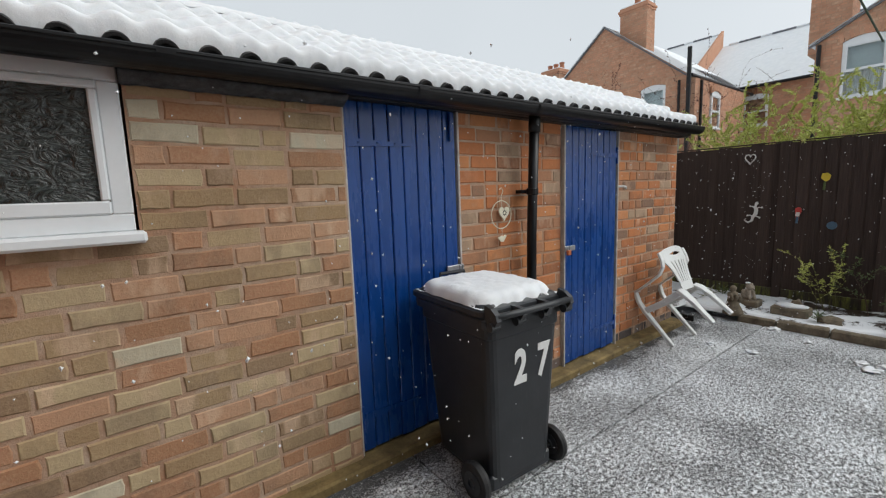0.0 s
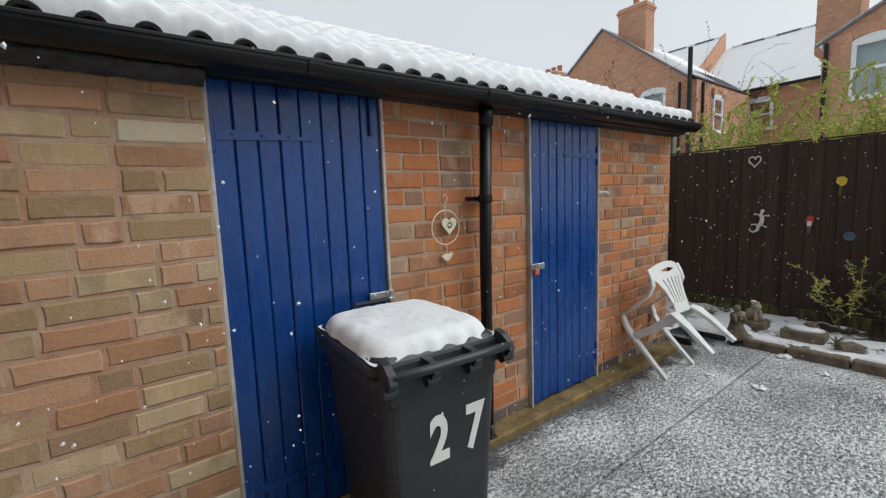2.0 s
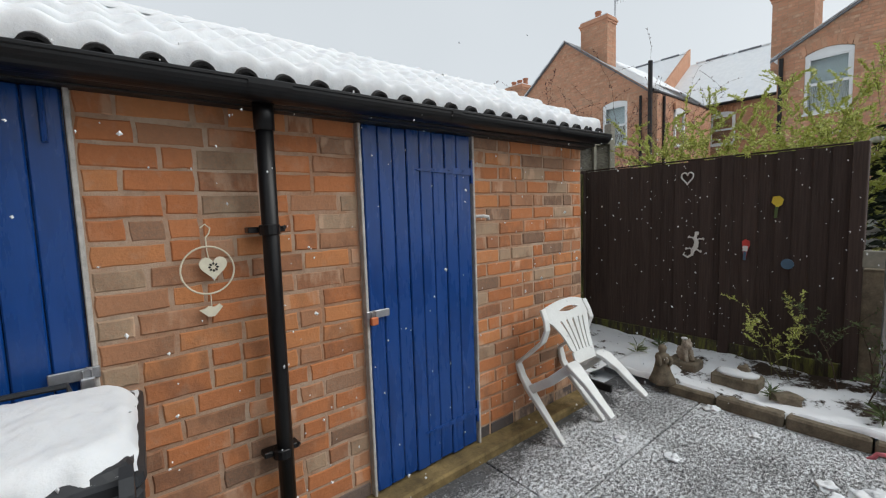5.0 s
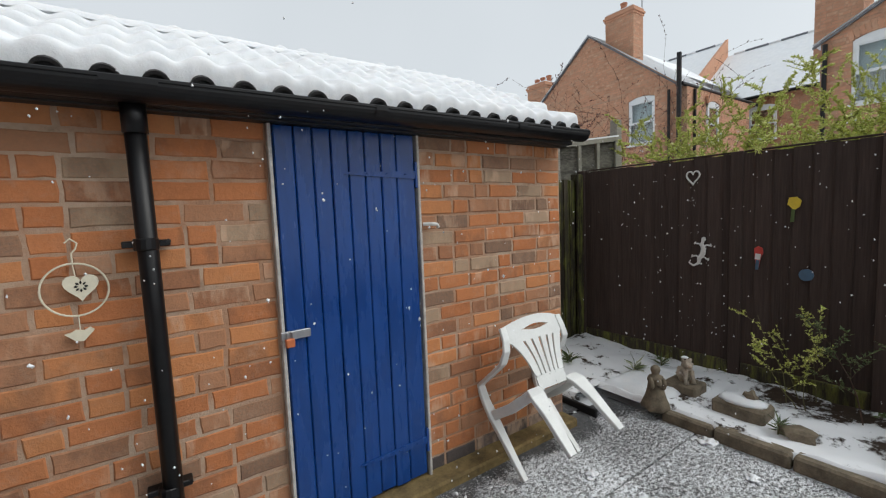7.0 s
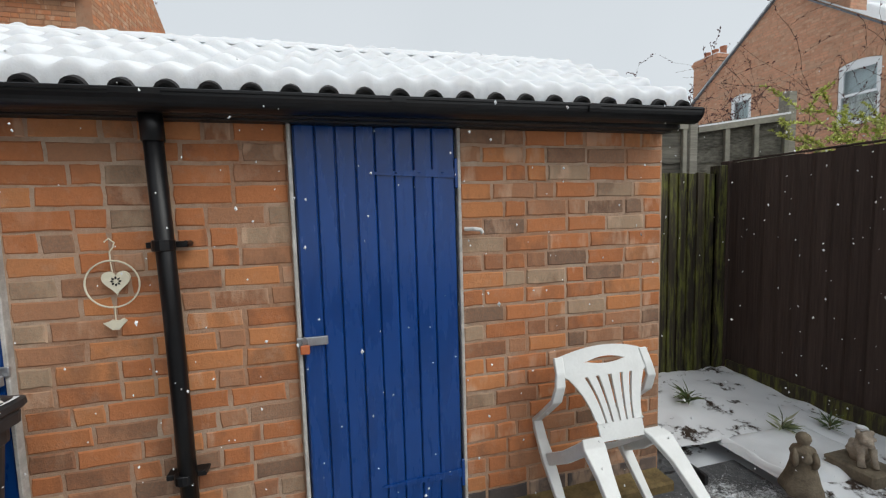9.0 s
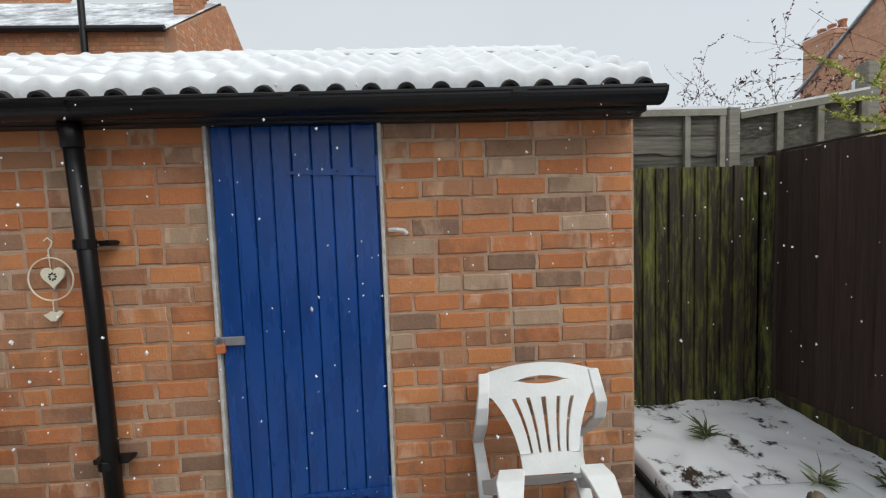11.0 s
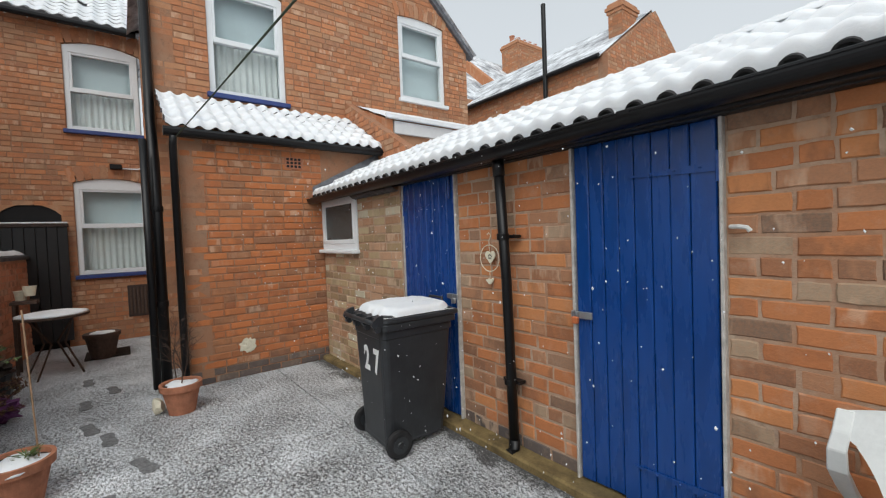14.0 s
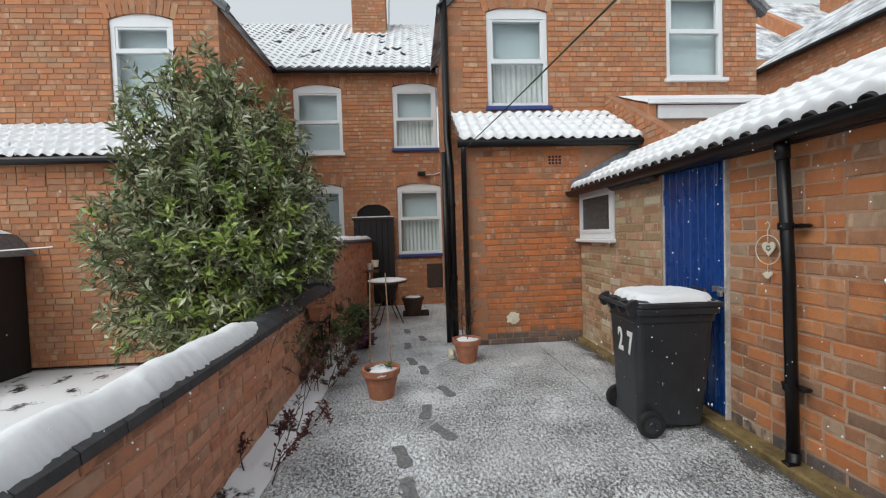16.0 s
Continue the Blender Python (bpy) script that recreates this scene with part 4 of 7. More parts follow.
tagged(slab, "flat stone slab under smooth thick snow", "stone slab")
edging = thing("bed_edging", pose(0, 0, 0), "row of rough grey edging stones along the bed", "edging", kind="structure")
y, rng = 1.64, random.Random(9)
while y > -1.4:
    ln = rng.uniform(0.26, 0.44)
    bm = box(5.37 + rng.uniform(-0.012, 0.012), 5.46, y - ln + 0.012, y, -0.02, 0.085 + rng.uniform(-0.012, 0.015), 0.014)
    part("stone", bm, m_stone, edging)
    y -= ln
edge = part("edging_strip", box(5.035, 5.06, 1.95, 3.08, -0.02, 0.06, 0.004), m_black_wood)
tagged(edge, "black edging strip beside the gravel", "edging strip", kind="structure")
gravel = part("gravel_strip", grid(8, 40, lambda s, t: (4.86 + s * 0.175, 2.1 + t * 1.0, 0.012 + 0.01 * noise.noise(Vector((s * 9, t * 40, 0))))), m_ground)
tagged(gravel, "grey gravel strip beside the shed end", "gravel", kind="structure")

# low stone wall and pole at the fence's end
stone_wall = part("wall_stone", box(6.44, 6.75, -1.42, 0.69, 0, 0.98, 0.02), m_stone)
tagged(stone_wall, "low weathered stone wall past the fence", "wall", kind="structure")
plank = part("timber_rail", box(6.41, 6.47, -1.4, 0.66, 1.0, 1.13, 0.006), m_grey_wood)
tagged(plank, "grey weathered timber rail on the stone wall", "rail")
pole = part("steel_pole", tube([(6.2, 0.50, 0.0), (6.2, 0.50, 1.2), (6.2, 0.50, 2.1)], 0.022, 12), m_steel)
tagged(pole, "grey steel washing line pole in the bed", "pole")

# ---- low garden wall on the other side ----
GW = -1.38
low = part("wall_garden", cut_panel(-1.3, 6.4, -0.05, 0.77, 0.008, 0.215, []), m_mortar_low)
low.matrix_basis = pose(5.1, GW, 0, 0, 0, 180)
tagged(low, "low washed brick garden wall with dark coping", "wall", kind="structure")
far_wall_dir = math.degrees(math.atan2(0.31, -3.0))
tall = part("wall_tall", cut_panel(0, 3.0, -0.05, 1.40, 0.008, 0.215, []), m_mortar_low)
tall.matrix_basis = pose(-1.30, GW, 0, 0, 0, far_wall_dir)
tagged(tall, "taller brick garden wall near the house", "wall", kind="structure")
brick_skin(tall, 0, 3.0, 0, 1.40, [], m_brick_low_i, course=0.08, seed=41)
coping = thing("coping", pose(5.1, GW, 0, 0, 0, 180), "dark blue brick coping on the garden wall", "coping", kind="structure")


def coping_section(a, b, parent, z, bm=None):
    prof = [(-0.035, z - 0.01), (-0.03, z + 0.035), (0.04, z + 0.085), (0.11, z + 0.10), (0.18, z + 0.085), (0.25, z + 0.035), (0.255, z - 0.01)]
    bm = bmesh.new()
    va = [bm.verts.new((a, y, zz)) for y, zz in prof]
    vb = [bm.verts.new((b, y, zz)) for y, zz in prof]
    bm.faces.new(va)
    bm.faces.new(list(reversed(vb)))
    for i in range(len(prof)):
        j = (i + 1) % len(prof)
        bm.faces.new((va[i], vb[i], vb[j], va[j]))
    bmesh.ops.recalc_face_normals(bm, faces=bm.faces)
    return part("coping_brick", bm, m_coping, parent)


for i in range(33):
    coping_section(-1.2 + i * 0.232, -1.2 + i * 0.232 + 0.226, coping, 0.77)
tall_coping = thing("coping", pose(-1.30, GW, 0, 0, 0, far_wall_dir), "dark coping on the taller garden wall", "coping", kind="structure")
for i in range(13):
    coping_section(0.02 + i * 0.23, 0.02 + i * 0.23 + 0.224, tall_coping, 1.40)
ramp_bm = plate([(0.0, 0.78), (0.16, 0.84), (0.36, 1.46), (0.40, 1.50), (0.28, 1.50), (0.10, 0.98), (0.0, 0.90)], -0.035, 0.255)
ramp_ob = part("coping_ramp", ramp_bm, m_coping, tall_coping)
ramp_ob.matrix_basis = pose(-0.30, 0, 0)


def ridge_snow(s, t, a, b, z, w0=-0.02, w1=0.24, h=0.07, seed=0.0):
    x = a + s * (b - a)
    n = noise.noise(Vector((x * 3, seed, 1.0)))
    m = noise.noise(Vector((x * 17, seed, 6.0))) + 0.6 * noise.noise(Vector((x * 41, seed, 2.0)))
    w0 += 0.016 * m + 0.012 * n
    y = w0 + t * (w1 - w0)
    k = math.sqrt(max(0.0, 1 - abs(2 * t - 1) ** 2.6))
    lump = 0.008 * noise.noise(Vector((x * 9, t * 4, seed))) + 0.004 * noise.noise(Vector((x * 30, t * 12, seed)))
    top = 0.085 * math.sin(math.pi * min(1, max(0, (y + 0.03) / 0.28)))
    return (x, y, z + top + (h + 0.02 * n + lump) * k * min(1, min(s, 1 - s) * 14 + 0.05))


wsnow = part("wall_snow", grid(420, 16, lambda s, t: ridge_snow(s, t, -1.2, 3.72, 0.775, -0.022, 0.25, 0.062)), m_snow, None, smooth=True)
wsnow.matrix_basis = pose(5.1, GW, 0, 0, 0, 180)
tagged(wsnow, "rounded strip of snow on the wall coping", "snow", kind="stuff")
wsnow2 = part("wall_snow", grid(60, 10, lambda s, t: ridge_snow(s, t, 0.0, 3.0, 1.41, h=0.03, seed=4.0)), m_snow, None, smooth=True)
wsnow2.matrix_basis = pose(-1.30, GW, 0, 0, 0, far_wall_dir)
tagged(wsnow2, "thin snow on the taller wall's coping", "snow", kind="stuff")
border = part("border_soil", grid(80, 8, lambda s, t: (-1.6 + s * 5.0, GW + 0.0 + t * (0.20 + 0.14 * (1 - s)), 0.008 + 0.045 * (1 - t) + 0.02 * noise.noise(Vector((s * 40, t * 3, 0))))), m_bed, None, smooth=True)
tagged(border, "narrow border of dark soil and snow", "flower bed", kind="structure")


# ---- our house row ----
A, B, C = -1.7, -4.3, -0.75
EAST_A, EAST_B, EAST_C = pose(A, 0, 0, 0, 0, FACE_EAST), pose(B, 0, 0, 0, 0, FACE_EAST), pose(C, 0, 0, 0, 0, FACE_EAST)


def gable_wall(name, m, u0, u1, z_eave, z_apex, holes, label, seed):
    """A wall up to the eaves and the brick triangle of its gable."""
    w = brick_wall(name, m, u0, u1, 0, z_eave, holes, label, seed=seed)
    mid = (u0 + u1) / 2
    notch = next((h for h in holes if h[3] > z_eave + 0.05), None)

    def slope_z(u):
        return z_apex - (z_apex - z_eave) * abs(u - mid) / (u1 - mid)
    if notch:
        a, b, _, zt = notch
        pieces = ([(u0, z_eave), (a, z_eave), (a, slope_z(a)), (mid, z_apex)], [(a, zt), (b, zt), (b, slope_z(b)), (a, slope_z(a))], [(b, z_eave), (u1, z_eave), (b, slope_z(b))])
    else:
        pieces = ([(u0, z_eave), (u1, z_eave), (mid, z_apex)],)
    gbm = bmesh.new()
    for outline in pieces:
        plate(outline, 0.007, 0.22, gbm)
    part("gable", gbm, m_mortar_house, w)

    def top(z):
        k = (z - z_eave) / (z_apex - z_eave)
        return None if k >= 0.97 else (u0 + (mid - u0) * k, u1 - (u1 - mid) * k)
    brick_skin(w, u0, u1, z_eave, z_apex, [notch] if notch else [], m_brick_house, seed=seed + 1, top=top)
    for s, e in ((u0, -1), (u1, 1)):
        bm = plate([(s + 0.12 * e, z_eave - 0.10), (mid, z_apex + 0.03), (mid, z_apex + 0.14), (s + 0.16 * e, z_eave + 0.02)], -0.05, 0.06)
        part("verge", bm, m_lead, w)
    return w


wall_rear = gable_wall("wall_rear", EAST_A, 0.42, 5.42, 4.95, 7.2, [(1.02, 1.98, 3.45, 4.96), (3.905, 4.87, 3.87, 5.30)], "brick rear gable wall of the terraced house", 11)
sash_window("window_2", EAST_A, 1.02, 1.98, 3.45, 4.98, "white arched window with net curtain and blue sill", sill=m_sill_blue)
sash_window("window_3", EAST_A, 3.905, 4.87, 3.87, 5.30, "white arched window over the neighbour's lean-to", rise=0.05, curtain=False, sky_backing=m_sky_backing, bar=0.56)
brick_wall("wall_wing_side", pose(A, 0.42, 0, 0, 0, 0), -2.6, 0.0, 0, 4.95, [], "brick side wall of the house wing", seed=14)
wing_roof = thing("roof_wing", pose(0, 0, 0), "house wing roof with snow", "roof", kind="structure")
for s in (-1, 1):
    bm = grid(10, 4, lambda a, t: (A + 0.12 - a * 6.0, 2.92 + s * (2.66 * (1 - t)), 4.92 + t * 2.4))
    part("roof_slope", bm, m_roofsnow, wing_roof)

holes_b = [(-0.55, 0.42, 3.37, 4.76), (-0.52, 0.46, 1.10, 2.63), (-2.62, -1.62, 3.30, 4.74), (-2.70, -1.66, 0.95, 2.66), (-1.38, -0.68, -1, 2.20)]
brick_wall("wall_main", EAST_B, -3.2, 0.42, 0, 4.97, holes_b, "brick rear wall of the main house", seed=17)
sash_window("window_4", EAST_B, -0.55, 0.38, 3.37, 4.76, "white arched upstairs window with blue sill", sill=m_sill_blue, sky_backing=m_sky_backing)
sash_window("window_5", EAST_B, -0.52, 0.44, 1.10, 2.63, "white arched window with net curtain below", sill=m_sill_blue, bar=0.55)
sash_window("window_6", EAST_B, -2.62, -1.62, 3.30, 4.74, "white upstairs window of the next house", curtain=False)
sash_window("window_7", EAST_B, -2.70, -1.66, 0.95, 2.66, "white downstairs window of the next house")
# Short closed box; its black colour stands in for the unlit passage depth.
passage = part("passage", box(-5.6, -4.32, -1.42, -0.64, 0, 2.4, 0), m_unlit_black)
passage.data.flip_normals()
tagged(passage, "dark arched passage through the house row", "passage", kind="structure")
arch_bm = plate([(-1.40, 2.02), (-1.40, 2.24)] + [(u, z) for u, z in arc(-1.40, -0.66, 2.24, 0.0)][1:] + [(-0.66, 2.02)] + list(reversed(arc(-1.38, -0.68, 2.06, 0.15)))[1:-1], 0.0, 0.1)
arch_ob = part("trim_arch", arch_bm, m_brick_house)
arch_ob.matrix_basis = EAST_B
tagged(arch_ob, "brick arch over the passage", "trim", kind="structure")
gate = thing("gate", EAST_B @ pose(0, -0.10, 0), "dark boarded garden gate with snow on top", "gate")
for i in range(7):
    part("board", box(-1.45 + i * 0.12, -1.335 + i * 0.12, 0, 0.03, 0.12, 1.88, 0.004), m_black_wood, gate)
part("gate_rail", box(-1.48, -0.60, -0.02, 0.05, 1.86, 1.91, 0.005), m_fence, gate)
part("snow_line", box(-1.48, -0.60, -0.02, 0.05, 1.911, 1.935, 0.008), m_snow, gate)
hatch = thing("cellar_grate", EAST_B, "dark slatted vent in a brick wall", "vent")
part("frame", box(0.07, 0.41, -0.02, 0.03, 0.36, 0.88, 0.005), m_fence, hatch)
for i in range(6):
    part("slat", box(0.10 + i * 0.05, 0.128 + i * 0.05, -0.032, -0.015, 0.40, 0.84, 0.003), m_twig, hatch)


def tiled_slope(name, m, width, length, pitch_run, label, roll=0.15, row=0.30, material=None, thick=0.012, cover=0.80):
    """A slope of rolled tiles with snow on them; m sets the lower edge, its own y runs up the slope."""
    r = thing(name, m, label, "roof", kind="structure")
    nx, ny = int(width / roll * 8), max(8, int(length / row * 8))

    def f(s, t, lift=0.0):
        x, y = s * width, t * length
        wave = 0.5 + 0.5 * math.cos(2 * math.pi * x / roll)
        k = (y / row) % 1.0
        return (x, y, 0.035 * wave ** 1.5 + 0.035 * (1 - k) * (1 if k > 0.08 else k / 0.08) + lift)
    part("tile_slope", grid(nx, ny, f), m_tile, r, smooth=True)

    def g(s, t):
        x, y, z = f(s, t)
        k = (y / row) % 1.0
        n = noise.noise(Vector((x * 4, y * 5, width)))
        return (x, y, z + (thick + 0.012 * n) * (1.0 if k < cover else -1.2) - (0.02 if t < 0.02 else 0))
    part("snow_cover", grid(nx, ny, g), m_snow, r, smooth=True)
    return r


pitch_main = math.degrees(math.atan2(2.75, 3.75))
tiled_slope("roof_main", pose(B + 0.16, -5.1, 4.98, 0, 0, 90) @ pose(0, 0, 0, pitch_main), 5.55, 4.65, 0, "main roof of rolled tiles with thin snow", 0.19, 0.235, thick=0.006, cover=0.52)
main_gutter = part("gutter", tube([(B + 0.18, -3.3, 4.96), (B + 0.18, 0.38, 4.96)], 0.055, 10), m_black)
tagged(main_gutter, "black gutter under the main roof", "gutter")


def chimney(name, x0, x1, y0, y1, z0, z1, pots, label, brick=None, mortar=None):
    c = thing(name, pose((x0 + x1) / 2, (y0 + y1) / 2, 0), label, "chimney")
    hx, hy = (x1 - x0) / 2, (y1 - y0) / 2
    st = part("shaft", box(-hx, hx, -hy, hy, z0, z1 - 0.24, 0), mortar or m_mortar_house, c)
    for k, (ang, w, d) in enumerate(((0, hx, hy), (90, hy, hx), (180, hx, hy), (-90, hy, hx))):
        sk = brick_skin(st, -w, w, max(z0, z1 - 2.4), z1 - 0.24, [], brick or m_brick_house, seed=70 + k)
        sk.matrix_basis = pose(0, 0, 0, 0, 0, ang) @ pose(0, -d - 0.006, 0)
    for k, e in enumerate((0.03, 0.06, 0.02)):
        part("corbel", box(-hx - e, hx + e, -hy - e, hy + e, z1 - 0.24 + k * 0.08, z1 - 0.162 + k * 0.08, 0.006), brick or m_brick_house, c)
    part("snow_cap", box(-hx, hx, -hy, hy, z1 + 0.001, z1 + 0.04, 0.015), m_snow, c)
    for k in range(pots):
        part("pot", lathe([(0.11, 0), (0.10, 0.22), (0.12, 0.25), (0.12, 0.29), (0.09, 0.29)], 12, None, (0, -hy + (k + 0.5) * 2 * hy / pots, z1 + 0.03)), m_terracotta, c)
    return c


chimney("chimney", -7.6, -6.9, -1.65, -0.75, 6.6, 9.2, 0, "brick chimney on the main house roof")
aerial = part("tv_aerial", tube([(-7.0, -0.70, 6.8), (-7.0, -0.66, 7.6), (-7.0, -0.60, 9.3)], 0.02, 6), m_steel)
tagged(aerial, "thin metal aerial mast beside a chimney", "aerial")

# lean-to against the wing
wall_lean = part("wall_leanto", cut_panel(0.53, 3.2, 0, 2.66, 0.007, 0.20, []), m_mortar_house)
wall_lean.matrix_basis = EAST_C
tagged(wall_lean, "orange brick wall of the kitchen lean-to", "wall", kind="structure")
lean_side = brick_wall("wall_leanto_side", pose(C, 0.53, 0), -0.95, 0.0, 0, 2.66, [], "brick side wall of the lean-to", seed=23)
lean_len = math.hypot(0.98, 0.66)
tiled_slope("roof_leanto", pose(C + 0.12, 0.42, 2.70, 0, 0, 90) @ pose(0, 0, 0, math.degrees(math.atan2(0.62, 1.05))), 2.72, 1.24, 0, "snowy tiled lean-to roof under the window", 0.15, 0.25, thick=0.03)
lg = part("gutter", tube([(C + 0.12, 0.40, 2.66), (C + 0.12, 3.2, 2.66)], 0.05, 10), m_black)
tagged(lg, "black gutter along the lean-to eaves", "gutter")
vent = thing("air_brick", EAST_C, "terracotta air brick high in the wall", "vent")
part("vent_frame", box(1.61, 1.82, -0.008, 0.02, 2.38, 2.52, 0.004), m_terracotta, vent)
for i in range(3):
    for k in range(4):
        # Black boxes draw the shade inside the vent's holes.
        part("vent_hole", box(1.63 + k * 0.046, 1.660 + k * 0.046, -0.010, -0.005, 2.395 + i * 0.042, 2.423 + i * 0.042, 0), m_unlit_black, vent)
flower = part("wall_ornament", blob((0, 0, 0), (0.075, 0.012, 0.075), 3, 0.3, 3, freq=6), m_cream)
flower.matrix_basis = EAST_C @ pose(1.10, -0.012, 0.35)
tagged(flower, "round cream pierced ornament on orange brick", "ornament")
# party parapet and the neighbour's lean-to beyond
parapet = part("parapet", plate([(A, 2.5), (A + 1.72, 2.5), (A + 1.72, 2.60), (A, 3.62)], 2.876, 3.02), m_mortar_house)
tagged(parapet, "sloping brick parapet with stepped lead flashing", "parapet", kind="structure")
sk = brick_skin(parapet, A, A + 1.72, 2.5, 3.62, [], m_brick_house, seed=91, top=lambda z: None if z > 3.56 else (A, A + 1.72 * min(1.0, (3.62 - z) / 1.02)))
sk.matrix_basis = pose(0, 2.868, 0)
steps = thing("step_flashing", pose(0, 2.850, 0), "stepped lead flashing along the parapet", "flashing", kind="structure")
for i in range(9):
    x = A + 1.06 - i * 0.12
    part("lead_step", box(x - 0.13, x, 0, 0.012, 2.64 + i * 0.07, 2.80 + i * 0.07, 0.003), m_lead, steps)
nl = thing("neighbour_leanto", pose(0, 0, 0), "neighbour's lean-to with flat snowy roof and white fascia", "lean-to")
part("wall", box(A + 0.003, A + 0.85, 3.18, 5.3, 0, 3.0, 0), m_brick_house, nl)
part("gable_end", plate([(A + 0.003, 3.0), (A + 0.90, 3.0), (A + 0.90, 3.19), (A + 0.003, 3.58)], 3.04, 3.17), m_brick_house, nl)
part("fascia", box(A + 0.85, A + 0.90, 3.2, 5.35, 3.0, 3.18, 0.004), m_render_white, nl)
part("snow_roof", plate([(3.05, 3.19), (5.4, 3.19), (5.4, 3.26), (3.05, 3.26)], 0, 0.0 + 0.02), m_snow, nl).matrix_basis = pose(A + 0.93, 0, 0, 0, 0, 90)
bm = grid(10, 20, lambda s, t: (A + 0.95 - s * 0.93, 3.03 + t * 2.4, 3.20 + s * 0.40 + 0.012 * noise.noise(Vector((s * 4, t * 9, 0)))))
part("snow_slope", bm, m_snow, nl, smooth=True)

# pipes at the house corner
soil = thing("soil_pipe", pose(A + 0.75, 0.36, 0), "thick black soil pipes at the house corner", "soil pipe")
part("stack_pipe", tube([(0.0, -0.03, 0.03), (0.0, -0.03, 2.4), (-0.7, 0.0, 3.0), (-0.7, 0.0, 5.2)], 0.052, 12), m_black, soil, smooth=True)
part("rain_pipe", tube([(0.10, -0.12, 0.04), (0.10, -0.12, 2.6)], 0.036, 12), m_black, soil, smooth=True)
part("corner_pipe", tube([(0.28, 0.12, 0.05), (0.28, 0.12, 2.52), (0.34, 0.12, 2.62)], 0.036, 12), m_black, soil, smooth=True)
for z in (0.9, 1.9):
    part("pipe_collar", lathe([(0.06, -0.03), (0.062, 0), (0.06, 0.03)], 12, None, (0, -0.03, z)), m_black, soil)
line = part("washing_line", tube([(-0.62, 0.50, 2.60), (1.5, 0.50, 2.42), (3.65, 0.50, 2.25)], 0.0045, 6), m_cable)
tagged(line, "thin dark washing line hung from the wall", "washing line")
lamp = part("outside_lamp", box(B, B + 0.10, -0.06, 0.10, 2.78, 2.86, 0.01), m_black)
tagged(lamp, "small black outside lamp on brick", "lamp")
conduit = part("conduit", tube([(B + 0.02, 0.0, 2.80), (B + 0.02, 0.30, 2.80), (B + 0.02, 0.42, 2.84)], 0.012, 6), m_render_white)
tagged(conduit, "thin pale cable on the brick wall", "cable")

# ---- next house on the other side of the low wall ----
gable_wall("wall_next", EAST_A, -8.2, -2.95, 4.95, 7.2, [(-4.49, -3.60, 3.28, 4.84)], "brick rear gable of the next house", 31)
sash_window("window_8", EAST_A, -4.49, -3.60, 3.28, 4.84, "white arched window behind the evergreen bush", curtain=False, sky_backing=m_sky_backing, bar=0.72)
brick_wall("wall_next_side", pose(A, -2.95, 0, 0, 0, 180), 0, 2.6, 0, 4.95, [], "side wall of the next house wing", seed=33)
wing2 = thing("roof_next", pose(0, 0, 0), "next house wing roof with snow", "roof", kind="structure")
for s in (-1, 1):
    part("roof_slope", grid(6, 4, lambda a, t: (A + 0.12 - a * 6.0, -5.575 + s * (2.76 * (1 - t)), 4.92 + t * 2.40)), m_roofsnow, wing2)
brick_wall("wall_next_leanto", EAST_C, -8.2, -3.4, 0, 2.56, [], "orange brick lean-to wall of the next house", seed=35, material=m_brick_house)
tiled_slope("roof_next_leanto", pose(C + 0.12, -8.2, 2.58, 0, 0, 90) @ pose(0, 0, 0, 31), 4.85, 1.22, 0, "snowy tiled lean-to roof of the next house", 0.15, 0.25, thick=0.035)
ng = part("gutter", tube([(C + 0.12, -8.2, 2.54), (C + 0.12, -3.32, 2.54)], 0.05, 10), m_black)
tagged(ng, "black gutter on the next lean-to", "gutter")
nv = part("air_brick", box(C, C + 0.012, -4.89, -4.69, 2.24, 2.37, 0.004), m_terracotta)
tagged(nv, "terracotta air brick on the next lean-to", "vent")
shed2 = thing("neighbour_shed", pose(0, 0, 0), "neighbour's low dark shed with felt roof", "shed")
part("wall", box(C + 0.01, C + 1.1, -6.6, -4.98, -0.04, 1.42, 0.01), m_black_wood, shed2)
part("roof", plate([(-6.7, 1.40), (-4.84, 1.40), (-5.06, 1.66), (-6.7, 1.9)], -1.15, 0.0), m_felt, shed2).matrix_basis = pose(C + 0.01, 0, 0, 0, 0, 90)
part("snow_cover", plate([(-6.7, 1.905), (-5.08, 1.675), (-5.2, 1.72), (-6.7, 1.96)], -1.12, -0.02), m_snow, shed2).matrix_basis = pose(C + 0.01, 0, 0, 0, 0, 90)
line2 = part("washing_line", tube([(0.2, -5.4, 1.45), (0.4, -4.6, 1.46), (0.8, -3.4, 1.5)], 0.007, 6), m_white_paint)
tagged(line2, "thin white washing line in the next garden", "washing line")
bin2 = thing("wheelie_bin", pose(-2.2, -2.1, -0.045), "black bin with snow behind the garden wall", "bin")
part("body", lathe([(0.25, 0), (0.31, 0.95)], 4), m_bin, bin2)
part("lid", lathe([(0.34, 0.95), (0.34, 1.0), (0.25, 1.04)], 4), m_bin, bin2)
part("snow_cap", lathe([(0.31, 1.02), (0.28, 1.08), (0.1, 1.10)], 8), m_snow, bin2)

